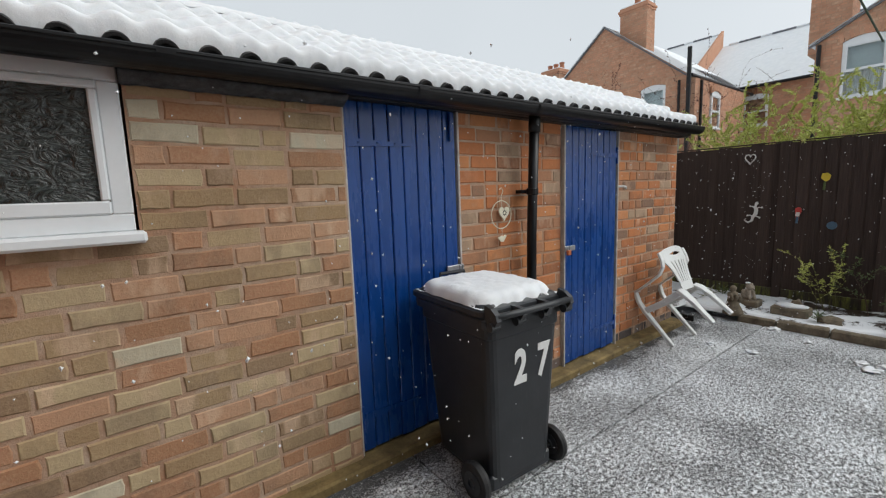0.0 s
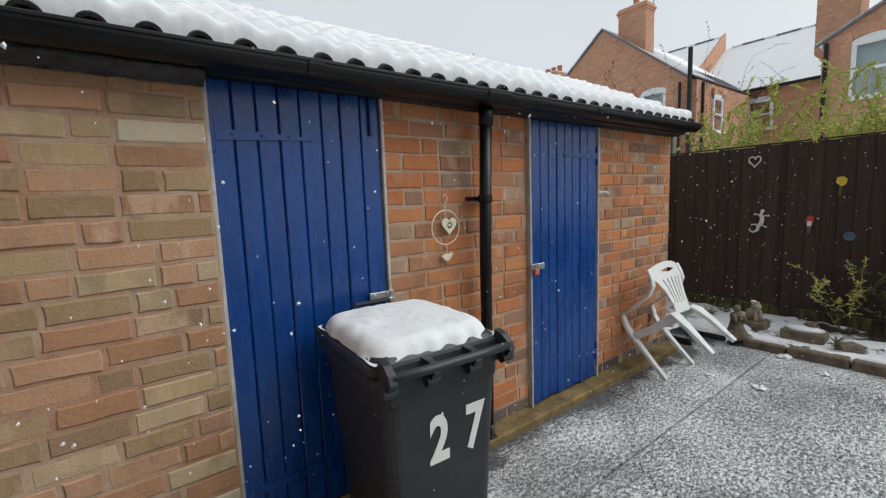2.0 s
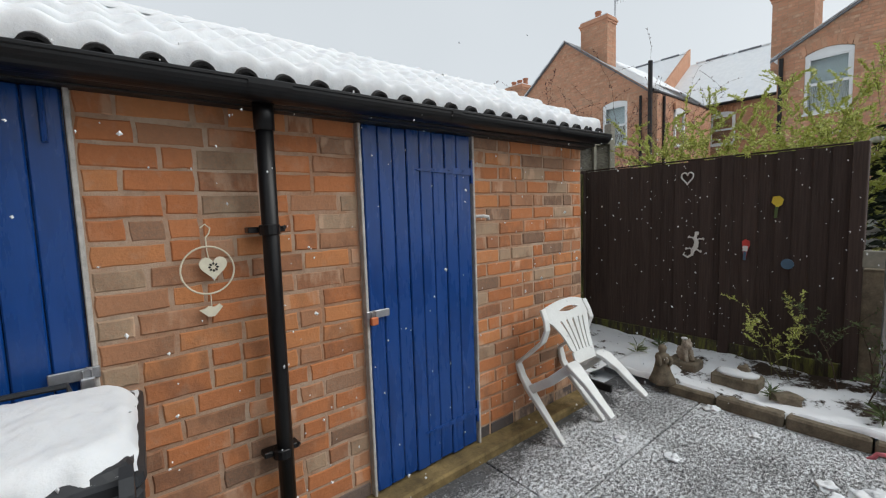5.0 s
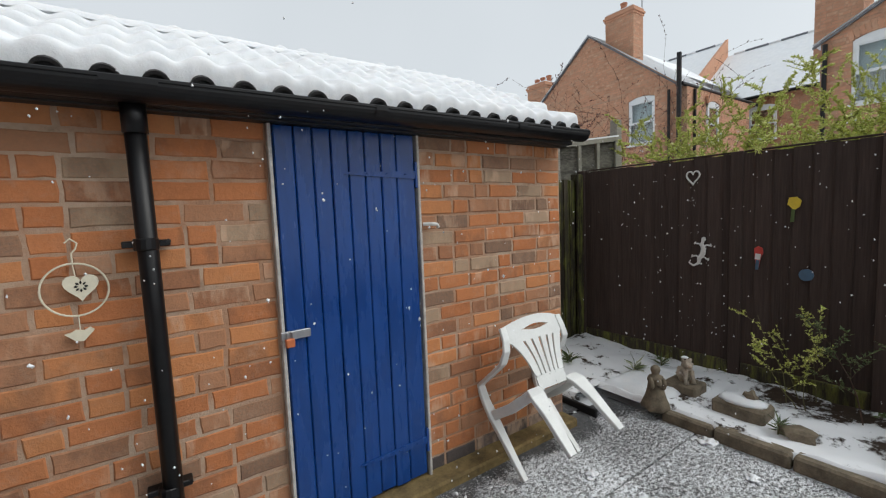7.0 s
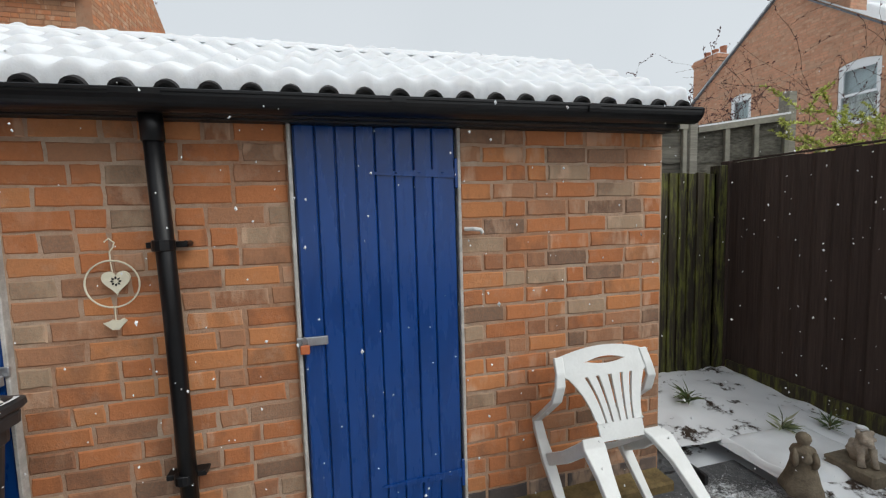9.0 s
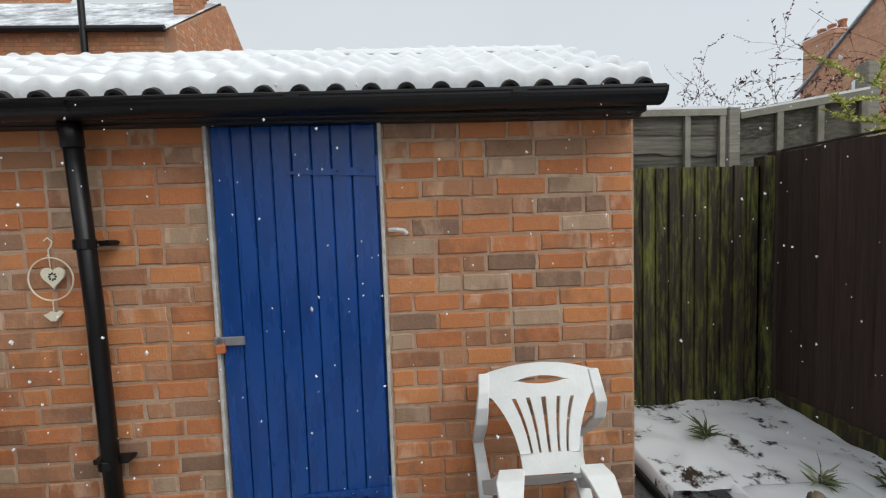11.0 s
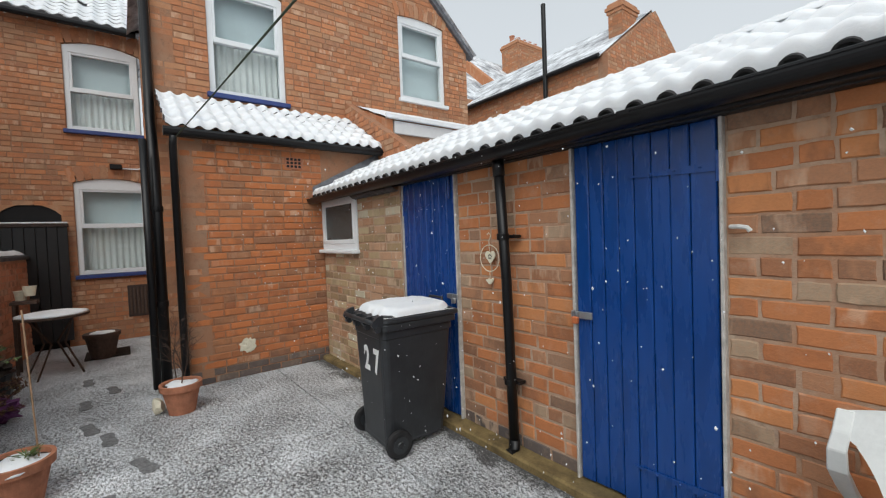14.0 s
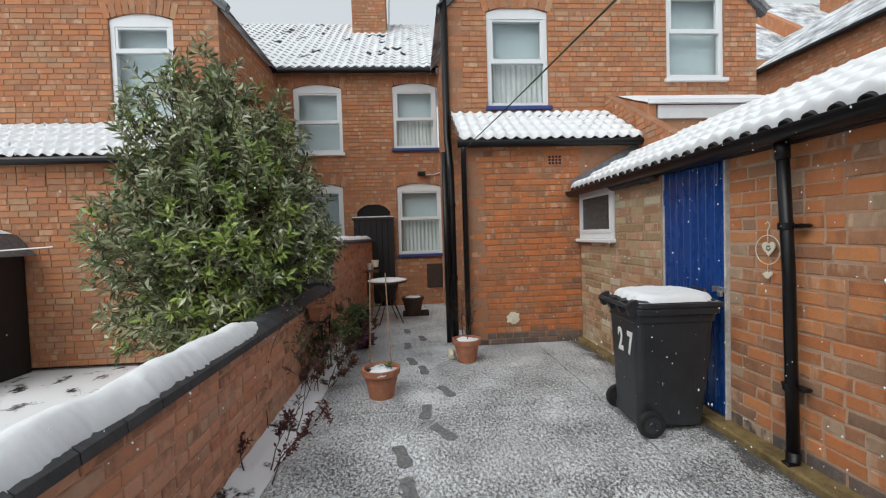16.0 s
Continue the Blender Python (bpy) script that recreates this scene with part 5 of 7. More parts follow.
# ---- the wing of the house beyond the sheds ----
north = thing("north_wing", pose(0, 0, 0), "brick house wing with slate roof behind the sheds", "house")
NY, NX0, NX1, NE = 8.4, -8.0, -0.75, 5.27
nw = part("wall", box(NX0, NX1 + 0.02, NY, NY + 0.2, 0, NE, 0), m_mortar_house, north)
sk = brick_skin(nw, NX0, NX1, 3.4, NE, [], m_brick_house, seed=51)
sk.matrix_basis = pose(0, NY - 0.006, 0)
ng_w = part("gable", plate([(NY, 0), (NY + 4.4, 0), (NY + 4.4, NE), (NY + 2.2, NE + 1.5), (NY, NE)], -0.2, 0.0), m_mortar_house, north)
ng_w.matrix_basis = pose(NX1 + 0.02, 0, 0, 0, 0, 90)
sk = brick_skin(ng_w, NY, NY + 4.4, 3.4, NE + 1.5, [], m_brick_house, seed=52, top=lambda z: (NY, NY + 4.4) if z < NE else (None if z > NE + 1.42 else (NY + 2.2 * (z - NE) / 1.5, NY + 4.4 - 2.2 * (z - NE) / 1.5)))
sk.matrix_basis = pose(0, -0.206, 0)
for s, nm in ((1, "roof"), (-1, "roof")):
    part(nm, grid(12, 6, lambda a, t: (NX0 + a * (NX1 + 0.12 - NX0), NY + 2.2 - s * (2.35 * (1 - t)), NE - 0.08 + t * 1.65)), m_roofsnow, north)
part("gutter", tube([(NX0, NY - 0.14, NE - 0.06), (NX1 + 0.1, NY - 0.14, NE - 0.06)], 0.06, 8), m_black, north)
chimney("chimney", NX1 - 0.32, NX1 + 0.02, NY + 1.0, NY + 1.65, 5.0, 6.78, 0, "brick chimney on the slate wing gable")
vent_pipe = part("vent_pipe", tube([(-2.05, NY - 0.16, 4.2), (-2.05, NY - 0.16, 5.6), (-2.05, NY - 0.16, 6.9)], 0.055, 10), m_black)
tagged(vent_pipe, "black vent pipe above the slate eaves", "vent pipe")
north_main = thing("north_house", pose(0, 0, 0), "snow dusted main roofs behind the sheds", "house")
part("roof", grid(8, 8, lambda a, t: (-5.4 - 3.6 * t, 5.6 + a * 5.3, 5.7 + 3.2 * t)), m_roofsnow, north_main)
part("roof", grid(8, 8, lambda a, t: (-5.4 - 3.6 * t, 10.9 + a * 6.0, 5.8 + 3.3 * t)), m_roofsnow, north_main)
part("wall", box(-5.6, -5.4, 5.6, 16.9, 0, 5.7, 0), m_brick_house, north_main)
par = part("parapet", plate([(0, 5.6), (3.6, 8.8), (3.6, 9.3), (0, 6.15)], 0, 0.25), m_brick_house, north_main)
par.matrix_basis = pose(-5.4, 10.9, 0, 0, 0, 180)
chimney("chimney", -8.4, -7.5, 13.5, 15.3, 6.8, 9.55, 5, "large brick chimney with pots behind the sheds")
nwin = part("window_side", box(-5.40, -5.34, 7.75, 8.33, 4.7, 5.62, 0.01), m_upvc, north_main)

# ---- houses beyond the fence ----
X = 16.0
east = thing("east_house", pose(X, 0, 0, 0, 0, FACE_WEST), "red brick terraced house beyond the garden fence", "house")


def far_gable(owner, y0, y1, eave, apex, holes, seed):
    u0, u1 = -y1, -y0
    mid = (u0 + u1) / 2
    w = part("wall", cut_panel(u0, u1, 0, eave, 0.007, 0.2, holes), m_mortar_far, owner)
    brick_skin(w, u0, u1, 0.5, eave, holes, m_brick_hazed, seed=seed)
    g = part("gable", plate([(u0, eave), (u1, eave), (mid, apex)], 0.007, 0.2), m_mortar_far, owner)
    brick_skin(g, u0, u1, eave, apex, [], m_brick_hazed, seed=seed + 1, top=lambda z: None if z > apex - 0.08 else (u0 + (mid - u0) * (z - eave) / (apex - eave), u1 - (u1 - mid) * (z - eave) / (apex - eave)))
    for s in (-1, 1):
        bm = grid(8, 5, lambda a, t: (mid + s * (u1 - mid + 0.14) * (1 - t), -0.10 + a * 6.6, eave - 0.1 + t * (apex - eave + 0.16)))
        bmesh.ops.solidify(bm, geom=bm.faces[:], thickness=0.05)
        part("roof", bm, m_snow, owner)
        bm = plate([(mid + s * (u1 - mid + 0.14), eave - 0.20), (mid, apex - 0.02), (mid, apex + 0.02), (mid + s * (u1 - mid + 0.14), eave - 0.15)], -0.09, -0.02)
        part("verge_board", bm, m_lead, owner)
    part("gutter", tube([(u1 + 0.18, -0.1, eave - 0.1), (u1 + 0.18, 6.5, eave - 0.1)], 0.06, 8), m_black, owner)


EW = [(-8.35, -7.45, 3.60, 5.15), (-11.4, -10.7, 3.60, 5.15)]
far_gable(east, 6.75, 12.95, 5.30, 7.72, EW, 61)
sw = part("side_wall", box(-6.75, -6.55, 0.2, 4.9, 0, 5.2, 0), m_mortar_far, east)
sk = brick_skin(sw, 0.2, 4.9, 2.0, 5.2, [], m_brick_hazed, seed=63)
sk.matrix_basis = pose(-6.544, 0, 0, 0, 0, 90)
ew_m = pose(X, 0, 0, 0, 0, FACE_WEST)
for a, b, c, d in EW:
    sash_window("window_9", ew_m, a, b, c, d, "white arched window in the far gable", rise=0.1, arch=m_brick_hazed)
sash_window("window_10", pose(0, 6.45, 0), 17.45, 18.25, 3.55, 4.85, "white window in the far side wall", arch=m_brick_hazed)
chimney("chimney", 16.3, 16.9, 8.35, 9.4, 6.2, 8.30, 1, "brick chimney stack on the far gable roof", m_brick_hazed, m_mortar_far)
chimney("chimney", 16.6, 17.5, 12.5, 13.5, 5.0, 7.0, 3, "brick chimney with pots past the far gable", m_brick_hazed, m_mortar_far)
vp = part("vent_pipe", tube([(15.85, 6.62, 0), (15.85, 6.62, 3.0), (15.85, 6.62, 6.1)], 0.07, 8), m_black)
tagged(vp, "tall black vent pipe on the far house corner", "vent pipe")
for xx, yy in ((15.9, 6.95), (16.6, 6.5)):
    dp = part("downpipe", tube([(xx, yy, 0), (xx, yy, 2.5), (xx, yy, 5.1)], 0.045, 8), m_black)
    tagged(dp, "black downpipe on the far brick house", "downpipe")
bm = tube([(16.93, 8.4, 6.6), (16.93, 8.4, 8.6), (16.93, 8.4, 10.3)], 0.03, 6)
for z, w in ((8.9, 0.5), (10.2, 0.7)):
    tube([(16.93, 8.4, z), (16.93, 8.4 - w, z)], 0.016, 6, bm=bm)
    for k in range(4):
        tube([(16.93, 8.4 - w * (k + 1) / 5, z - 0.12), (16.93, 8.4 - w * (k + 1) / 5, z + 0.12)], 0.010, 5, bm=bm)
aer = part("tv_aerial", bm, m_steel)
tagged(aer, "thin forked aerial on the far chimney", "aerial")
east_main = thing("east_main_house", pose(0, 0, 0), "far terrace main roof white with snow", "house")
for ya, yb, lift in ((3.0, 9.2, 0.0), (9.2, 15.0, 0.65)):
    part("roof", grid(8, 8, lambda a, t: (21.7 + 3.9 * t, ya + a * (yb - ya), 5.55 + lift + 2.93 * t)), m_snow, east_main)
    for k in range(int((yb - ya) / 0.45)):
        y0 = ya + k * 0.45
        part("ridge_tile", tube([(25.6, y0, 8.50 + lift), (25.6, y0 + 0.43, 8.50 + lift)], 0.055, 8), m_lead if k % 3 else m_snow, east_main)
part("wall", box(21.9, 22.2, 3.0, 15.0, 0, 5.55, 0), m_mortar_far, east_main)
sk = brick_skin(east_main, -9.0, -3.0, 2.5, 5.5, [], m_brick_hazed, seed=64)
sk.matrix_basis = pose(21.89, 0, 0, 0, 0, FACE_WEST)
part("gutter", tube([(21.65, 3.0, 5.5), (21.65, 9.2, 5.5)], 0.06, 8), m_black, east_main)
part("party_wall", plate([(21.75, 5.3), (25.6, 8.2), (25.6, 9.28), (21.75, 6.35)], 9.10, 9.22), m_brick_hazed, east_main)
sash_window("window_12", pose(21.80, 0, 0, 0, 0, FACE_WEST), -6.9, -6.0, 3.9, 5.2, "white window under the far snowy eaves")
east2 = thing("east_house", pose(X, 0, 0, 0, 0, FACE_WEST), "second brick house with arched window beyond the fence", "house")
EW2 = [(-2.83, -1.93, 3.70, 5.25)]
far_gable(east2, -5.0, 3.39, 5.35, 7.55, EW2, 65)
sash_window("window_11", ew_m, -2.83, -1.93, 3.70, 5.25, "white arched window with net curtains, far gable", rise=0.12, arch=m_brick_hazed)
chimney("chimney", 16.9, 17.9, 2.85, 3.75, 5.2, 7.25, 2, "brick chimney stack with pots on the far roof", m_brick_hazed, m_mortar_far)
part("downpipe", tube([(-3.30, -0.06, 0), (-3.30, -0.06, 2.5), (-3.30, -0.06, 5.2)], 0.05, 8), m_black, east2)


# ---- wheelie bin ----
bin_ob = thing("wheelie_bin", pose(1.67, 1.645, 0, 0, 0, -3) @ Matrix.Diagonal((0.95, 0.96, 0.945, 1)), "dark grey wheelie bin numbered 27, snow on lid", "bin")


def bin_ring(z, hx, ya, yb, r=0.05):
    out = []
    for cx, cy, a0 in ((hx - r, yb - r, 0), (-hx + r, yb - r, 90), (-hx + r, ya + r, 180), (hx - r, ya + r, 270)):
        for k in range(5):
            a = radians(a0 + k * 22.5)
            out.append((cx + r * math.cos(a), cy + r * math.sin(a), z))
    return out


def loft(rings, cap=True):
    bm = bmesh.new()
    rs = [[bm.verts.new(p) for p in ring] for ring in rings]
    n = len(rs[0])
    for a, b in zip(rs, rs[1:]):
        for k in range(n):
            bm.faces.new((a[k], a[(k + 1) % n], b[(k + 1) % n], b[k]))
    if cap:
        bm.faces.new(list(reversed(rs[0])))
        bm.faces.new(rs[-1])
    return bm


body = part("body", loft([bin_ring(0.05, 0.200, -0.245, 0.24), bin_ring(0.08, 0.212, -0.252, 0.25), bin_ring(0.55, 0.235, -0.270, 0.29), bin_ring(0.86, 0.250, -0.281, 0.315), bin_ring(0.87, 0.260, -0.288, 0.325), bin_ring(0.955, 0.262, -0.290, 0.328)]), m_bin, bin_ob)
for x in (-0.10, 0.10):
    part("rib", box(x - 0.005, x + 0.005, 0.262, 0.30, 0.12, 0.84, 0.003), m_bin, body)
part("rim", loft([bin_ring(0.925, 0.268, -0.282, 0.335), bin_ring(0.93, 0.284, -0.298, 0.35), bin_ring(0.968, 0.286, -0.30, 0.352), bin_ring(0.978, 0.278, -0.292, 0.345)]), m_bin, bin_ob)
lid = part("lid", loft([bin_ring(0.978, 0.284, -0.285, 0.368), bin_ring(0.990, 0.292, -0.29, 0.378), bin_ring(1.012, 0.290, -0.288, 0.375), bin_ring(1.018, 0.272, -0.272, 0.355), bin_ring(1.034, 0.255, -0.255, 0.33), bin_ring(1.045, 0.22, -0.225, 0.30)]), m_bin, bin_ob)


def lid_snow(s, t):
    x, y = (s * 2 - 1), (t * 2 - 1)
    d = max(abs(x), abs(y), (abs(x) ** 5 + abs(y) ** 5) ** 0.2)
    rim = max(0.0, 1 - d) * 0.27
    h = 0.058 * min(1.0, math.sqrt(max(0.0, 1 - (1 - min(1.0, rim / 0.055)) ** 2)))
    px, py = x * (0.276 + 0.010 * noise.noise(Vector((x * 4, y * 4, 3)))), 0.035 + y * (0.300 + 0.012 * noise.noise(Vector((x * 5, y * 3, 8))))
    lump = 0.011 * noise.noise(Vector((px * 7, py * 7, 0))) + 0.004 * noise.noise(Vector((px * 28, py * 28, 2)))
    return (px, py, 1.022 + h + lump * min(1.0, rim / 0.04) + 0.012 * (1 - x * x) * (1 - y * y))


part("snow_cap", grid(56, 60, lid_snow), m_snow, bin_ob, "thick lumpy cap of fresh snow", smooth=True)
part("handle", tube([(-0.255, -0.318, 0.99), (-0.25, -0.345, 1.0), (-0.1, -0.350, 1.0), (0.1, -0.350, 1.0), (0.25, -0.345, 1.0), (0.255, -0.318, 0.99)], 0.017, 10), m_bin, bin_ob, smooth=True)
for x in (-0.255, -0.09, 0.09, 0.255):
    big = abs(x) > 0.2
    bm = plate([(-0.365, 0.985), (-0.345, 0.955), (-0.30, 0.945), (-0.27, 1.0), (-0.28, 1.05 if big else 1.02), (-0.32, 1.04 if big else 1.02), (-0.355, 1.015)], -0.014, 0.014)
    hb = part("handle_bracket", bm, m_bin, bin_ob)
    hb.matrix_basis = pose(x, 0, 0, 0, 0, 90)
    part("hinge_lug", tube([(x - 0.026, -0.325, 0.95), (x + 0.026, -0.325, 0.95)], 0.022, 10), m_bin, bin_ob)
part("front_grip", tube([(-0.10, 0.33, 1.04), (-0.09, 0.345, 1.085), (0.09, 0.345, 1.085), (0.10, 0.33, 1.04)], 0.011, 8), m_bin, bin_ob)
part("axle", tube([(-0.30, -0.20, 0.10), (0.30, -0.20, 0.10)], 0.013, 8), m_rubber, bin_ob)
part("axle_guard", box(-0.22, 0.22, -0.25, -0.15, 0.03, 0.12, 0.015), m_bin, bin_ob)
for s in (-1, 1):
    wheel = part("wheel", lathe([(0.085, -0.022), (0.10, -0.018), (0.105, 0.0), (0.10, 0.018), (0.085, 0.022)], 28), m_rubber, bin_ob, smooth=False)
    wheel.matrix_basis = pose(s * 0.285, -0.20, 0.105, 0, 90, 0)
    hub = part("hub", lathe([(0.062, -0.026), (0.058, -0.02), (0.03, -0.022), (0.022, -0.032), (0.022, 0.032), (0.03, 0.022), (0.058, 0.02), (0.062, 0.026)], 20), m_bin, wheel)
for ch, x in (("2", -0.036), ("7", 0.128)):
    fc = bpy.data.curves.new("numeral", "FONT")
    fc.body, fc.size, fc.extrude, fc.offset, fc.align_x = ch, 0.25, 0.0012, 0.009, "CENTER"
    fo = new("numeral", fc)
    dep = bpy.context.evaluated_depsgraph_get()
    me = bpy.data.meshes.new_from_object(fo.evaluated_get(dep))
    bpy.data.objects.remove(fo)
    me.materials.clear()
    me.materials.append(m_number)
    no = new("numeral", me)
    no.parent = bin_ob
    no["label"] = "white numeral " + ch
    no.matrix_basis = pose(x, -0.2745, 0.60, 90 + 2.0, 0, 0) @ Matrix.Diagonal((0.70, 1, 1, 1))

# ---- plastic chair tipped forward against the wall ----
chair = thing("garden_chair", pose(4.315, 1.735, 0.015, -39) @ Matrix.Diagonal((0.93, 0.98, 0.98, 1)), "white plastic garden chair tipped forward against the bricks", "chair")


def chair_back():
    """The fan-shaped back with five slots and a grip hole, built of strips between curved lines."""
    bm = bmesh.new()

    def place(x, z):
        k = (z - 0.40) / 0.40
        return (x, -0.345 - 0.075 * k - 0.045 * (1 - (x / 0.27) ** 2) * k, z)

    def strip(left, right, z0, z1, n=10):
        def f(s, t):
            z = z0 + t * (z1 - z0)
            return place(left(z) + s * (right(z) - left(z)), z)
        grid(3, n, f, bm)

    def half(z):
        k = (z - 0.40) / 0.28
        return 0.125 + 0.10 * max(0, k) ** 2.2
    solids = [(-1.0, -0.645), (-0.56, -0.36), (-0.275, -0.05), (0.05, 0.275), (0.36, 0.56), (0.645, 1.0)]
    for a, b in solids:
        strip(lambda z, a=a: a * half(z), lambda z, b=b: b * half(z), 0.47, 0.675)
    strip(lambda z: -half(z), lambda z: half(z), 0.395, 0.47)

    def top_edge(x):
        return 0.785 + 0.025 * (1 - (x / 0.26) ** 2)
    n = 24
    for i in range(n):
        xa, xb = -0.262 + 0.524 * i / n, -0.262 + 0.524 * (i + 1) / n

        def hole(x):
            k = 1 - (x / 0.115) ** 2
            return max(0.0, k) * 0.016
        for s, t in ((0, 1), (1, 2)):
            def za(x):
                return 0.675 if abs(x) < 0.225 else 0.69
            if s == 0:
                q = [(xa, za(xa)), (xb, za(xb)), (xb, 0.742 - hole(xb)), (xa, 0.742 - hole(xa))]
            else:
                q = [(xa, 0.742 + hole(xa)), (xb, 0.742 + hole(xb)), (xb, top_edge(xb)), (xa, top_edge(xa))]
            bm.faces.new([bm.verts.new(place(x, z)) for x, z in q])
    bmesh.ops.remove_doubles(bm, verts=bm.verts, dist=0.0004)
    bmesh.ops.solidify(bm, geom=bm.faces[:], thickness=0.012)
    return bm


def ribbon(points, widths, thick=0.014, across=(1, 0, 0)):
    """A flat bar along points, as wide as given, across the given way."""
    bm = bmesh.new()
    ac = Vector(across).normalized()
    pts = [Vector(p) for p in points]
    rings = []
    for i, p in enumerate(pts):
        d = (pts[min(i + 1, len(pts) - 1)] - pts[max(i - 1, 0)]).normalized()
        nrm = d.cross(ac).normalized()
        w = widths[i] / 2
        rings.append([bm.verts.new(p + ac * sx * w + nrm * sn * thick / 2) for sx, sn in ((-1, -1), (1, -1), (1, 1), (-1, 1))])
    for a, b in zip(rings, rings[1:]):
        for k in range(4):
            bm.faces.new((a[k], a[(k + 1) % 4], b[(k + 1) % 4], b[k]))
    bm.faces.new(list(reversed(rings[0])))
    bm.faces.new(rings[-1])
    bmesh.ops.recalc_face_normals(bm, faces=bm.faces)
    bmesh.ops.bevel(bm, geom=bm.edges[:], offset=0.004, segments=1, affect="EDGES")
    return bm


part("backrest", chair_back(), m_white_plastic, chair)


def seat_fn(s, t):
    return (-0.225 + s * 0.45, -0.35 + t * 0.40, 0.40 - 0.022 * math.sin(math.pi * s) * math.sin(math.pi * t) + 0.02 * (t - 0.5))


bm = grid(12, 10, seat_fn)
bmesh.ops.solidify(bm, geom=bm.faces[:], thickness=0.02)
part("seat", bm, m_white_plastic, chair)
for s in (-1, 1):
    part("arm", ribbon([(s * 0.255, -0.425, 0.785), (s * 0.262, -0.41, 0.71), (s * 0.272, -0.385, 0.655), (s * 0.275, -0.31, 0.61), (s * 0.27, -0.15, 0.60), (s * 0.262, 0.01, 0.595)], [0.05, 0.05, 0.055, 0.06, 0.06, 0.055], 0.02), m_white_plastic, chair)
    part("front_leg", ribbon([(s * 0.262, 0.0, 0.60), (s * 0.25, 0.035, 0.50), (s * 0.245, 0.04, 0.40), (s * 0.25, 0.02, 0.2), (s * 0.255, 0.0, 0.0)], [0.055, 0.06, 0.07, 0.05, 0.038], 0.03), m_white_plastic, chair)
    part("rear_leg", ribbon([(s * 0.17, -0.33, 0.415), (s * 0.19, -0.36, 0.37), (s * 0.205, -0.39, 0.26), (s * 0.225, -0.43, 0.03)], [0.11, 0.12, 0.085, 0.055], 0.03), m_white_plastic, chair)
    part("seat_rail", ribbon([(s * 0.19, -0.34, 0.39), (s * 0.23, -0.15, 0.38), (s * 0.245, 0.04, 0.40)], [0.03, 0.03, 0.03], 0.06), m_white_plastic, chair)

# ---- ring, heart and bird on the brick pier ----
orn = thing("hanging_ornament", pose(2.21, 2.076, 1.335), "cream metal ring with heart and bird ornament", "ornament")
part("ring", tube([(0.094 * math.cos(a * math.pi / 18), 0, 0.094 * math.sin(a * math.pi / 18)) for a in range(36)], 0.0035, 6, True), m_cream, orn)


def heart_outline(w, h, n=28):
    out = []
    for i in range(n):
        t = 2 * math.pi * i / n
        out.append((w * math.sin(t) ** 3, h * (13 * math.cos(t) - 5 * math.cos(2 * t) - 2 * math.cos(3 * t) - math.cos(4 * t)) / 15))
    return out


heart = part("heart", plate(heart_outline(0.05, 0.05), -0.008, 0.0), m_cream, orn)
heart.location = (0.018, -0.004, 0.012)
for k in range(8):
    a = k * math.pi / 4
    pt = part("flower_mark", tube([(0.008 * math.cos(a), -0.0085, 0.008 * math.sin(a)), (0.014 * math.cos(a), -0.0095, 0.014 * math.sin(a)), (0.020 * math.cos(a), -0.0085, 0.020 * math.sin(a))], [0.001, 0.004, 0.001], 6), m_unlit_black, heart)
part("hook", tube([(0, 0, 0.094), (0, 0, 0.13), (0.012, 0, 0.145), (0.018, 0, 0.165), (0.0, 0, 0.182), (-0.016, 0, 0.168)], 0.003, 6), m_cream, orn)
part("stem", tube([(0, 0, 0.09), (0.004, -0.002, 0.05)], 0.002, 5), m_cream, orn)
part("bird", plate([(-0.042, -0.155), (-0.022, -0.150), (-0.010, -0.142), (0.012, -0.148), (0.030, -0.138), (0.042, -0.150), (0.028, -0.166), (0.010, -0.186), (-0.012, -0.184), (-0.026, -0.170)], -0.006, 0.0), m_cream, orn)
part("bird_wire", tube([(0.002, -0.003, -0.095), (0.002, -0.003, -0.15)], 0.002, 5), m_cream, orn)


# ---- ornaments on the fence ----
def on_fence(name, outline, y, z, material, label, wire=False):
    if wire:
        bm = tube([(a, 0, b) for a, b in outline], 0.007, 6, True)
    else:
        bm = plate(outline, -0.008, 0.0)
    ob = part(name, bm, material)
    ob.matrix_basis = pose(FENCE_X - 0.022, y, z, 0, 0, FACE_WEST)
    tagged(ob, label, "ornament", "fence ornaments")
    return ob


on_fence("heart_ornament", heart_outline(0.055, 0.062), 1.92, 1.79, m_white_paint, "white wire heart hung on the dark fence", True)
lizard = tube([(0.030, 0, 0.115), (0.020, 0, 0.085), (0.035, 0, 0.045), (0.030, 0, 0.0), (0.0, 0, -0.045), (-0.005, 0, -0.085), (-0.045, 0, -0.110), (-0.085, 0, -0.085), (-0.070, 0, -0.060)], [0.014, 0.016, 0.021, 0.022, 0.018, 0.014, 0.010, 0.007, 0.004], 8)
blob((0.036, 0, 0.130), (0.020, 0.008, 0.020), 1, 0.1, 2, lizard)
for hx, hz, fx, fz in ((0.035, 0.06, 0.085, 0.075), (0.020, 0.065, -0.028, 0.090), (0.010, -0.035, 0.065, -0.045), (0.0, -0.035, -0.050, -0.025)):
    tube([(hx, 0, hz), ((hx + fx) / 2, 0, (hz + fz) / 2 + 0.012), (fx, 0, fz)], 0.007, 6, bm=lizard)
    for a in (-0.8, 0.0, 0.8):
        d = math.atan2(fz - hz, fx - hx) + a
        tube([(fx, 0, fz), (fx + 0.018 * math.cos(d), 0, fz + 0.018 * math.sin(d))], 0.004, 5, bm=lizard)
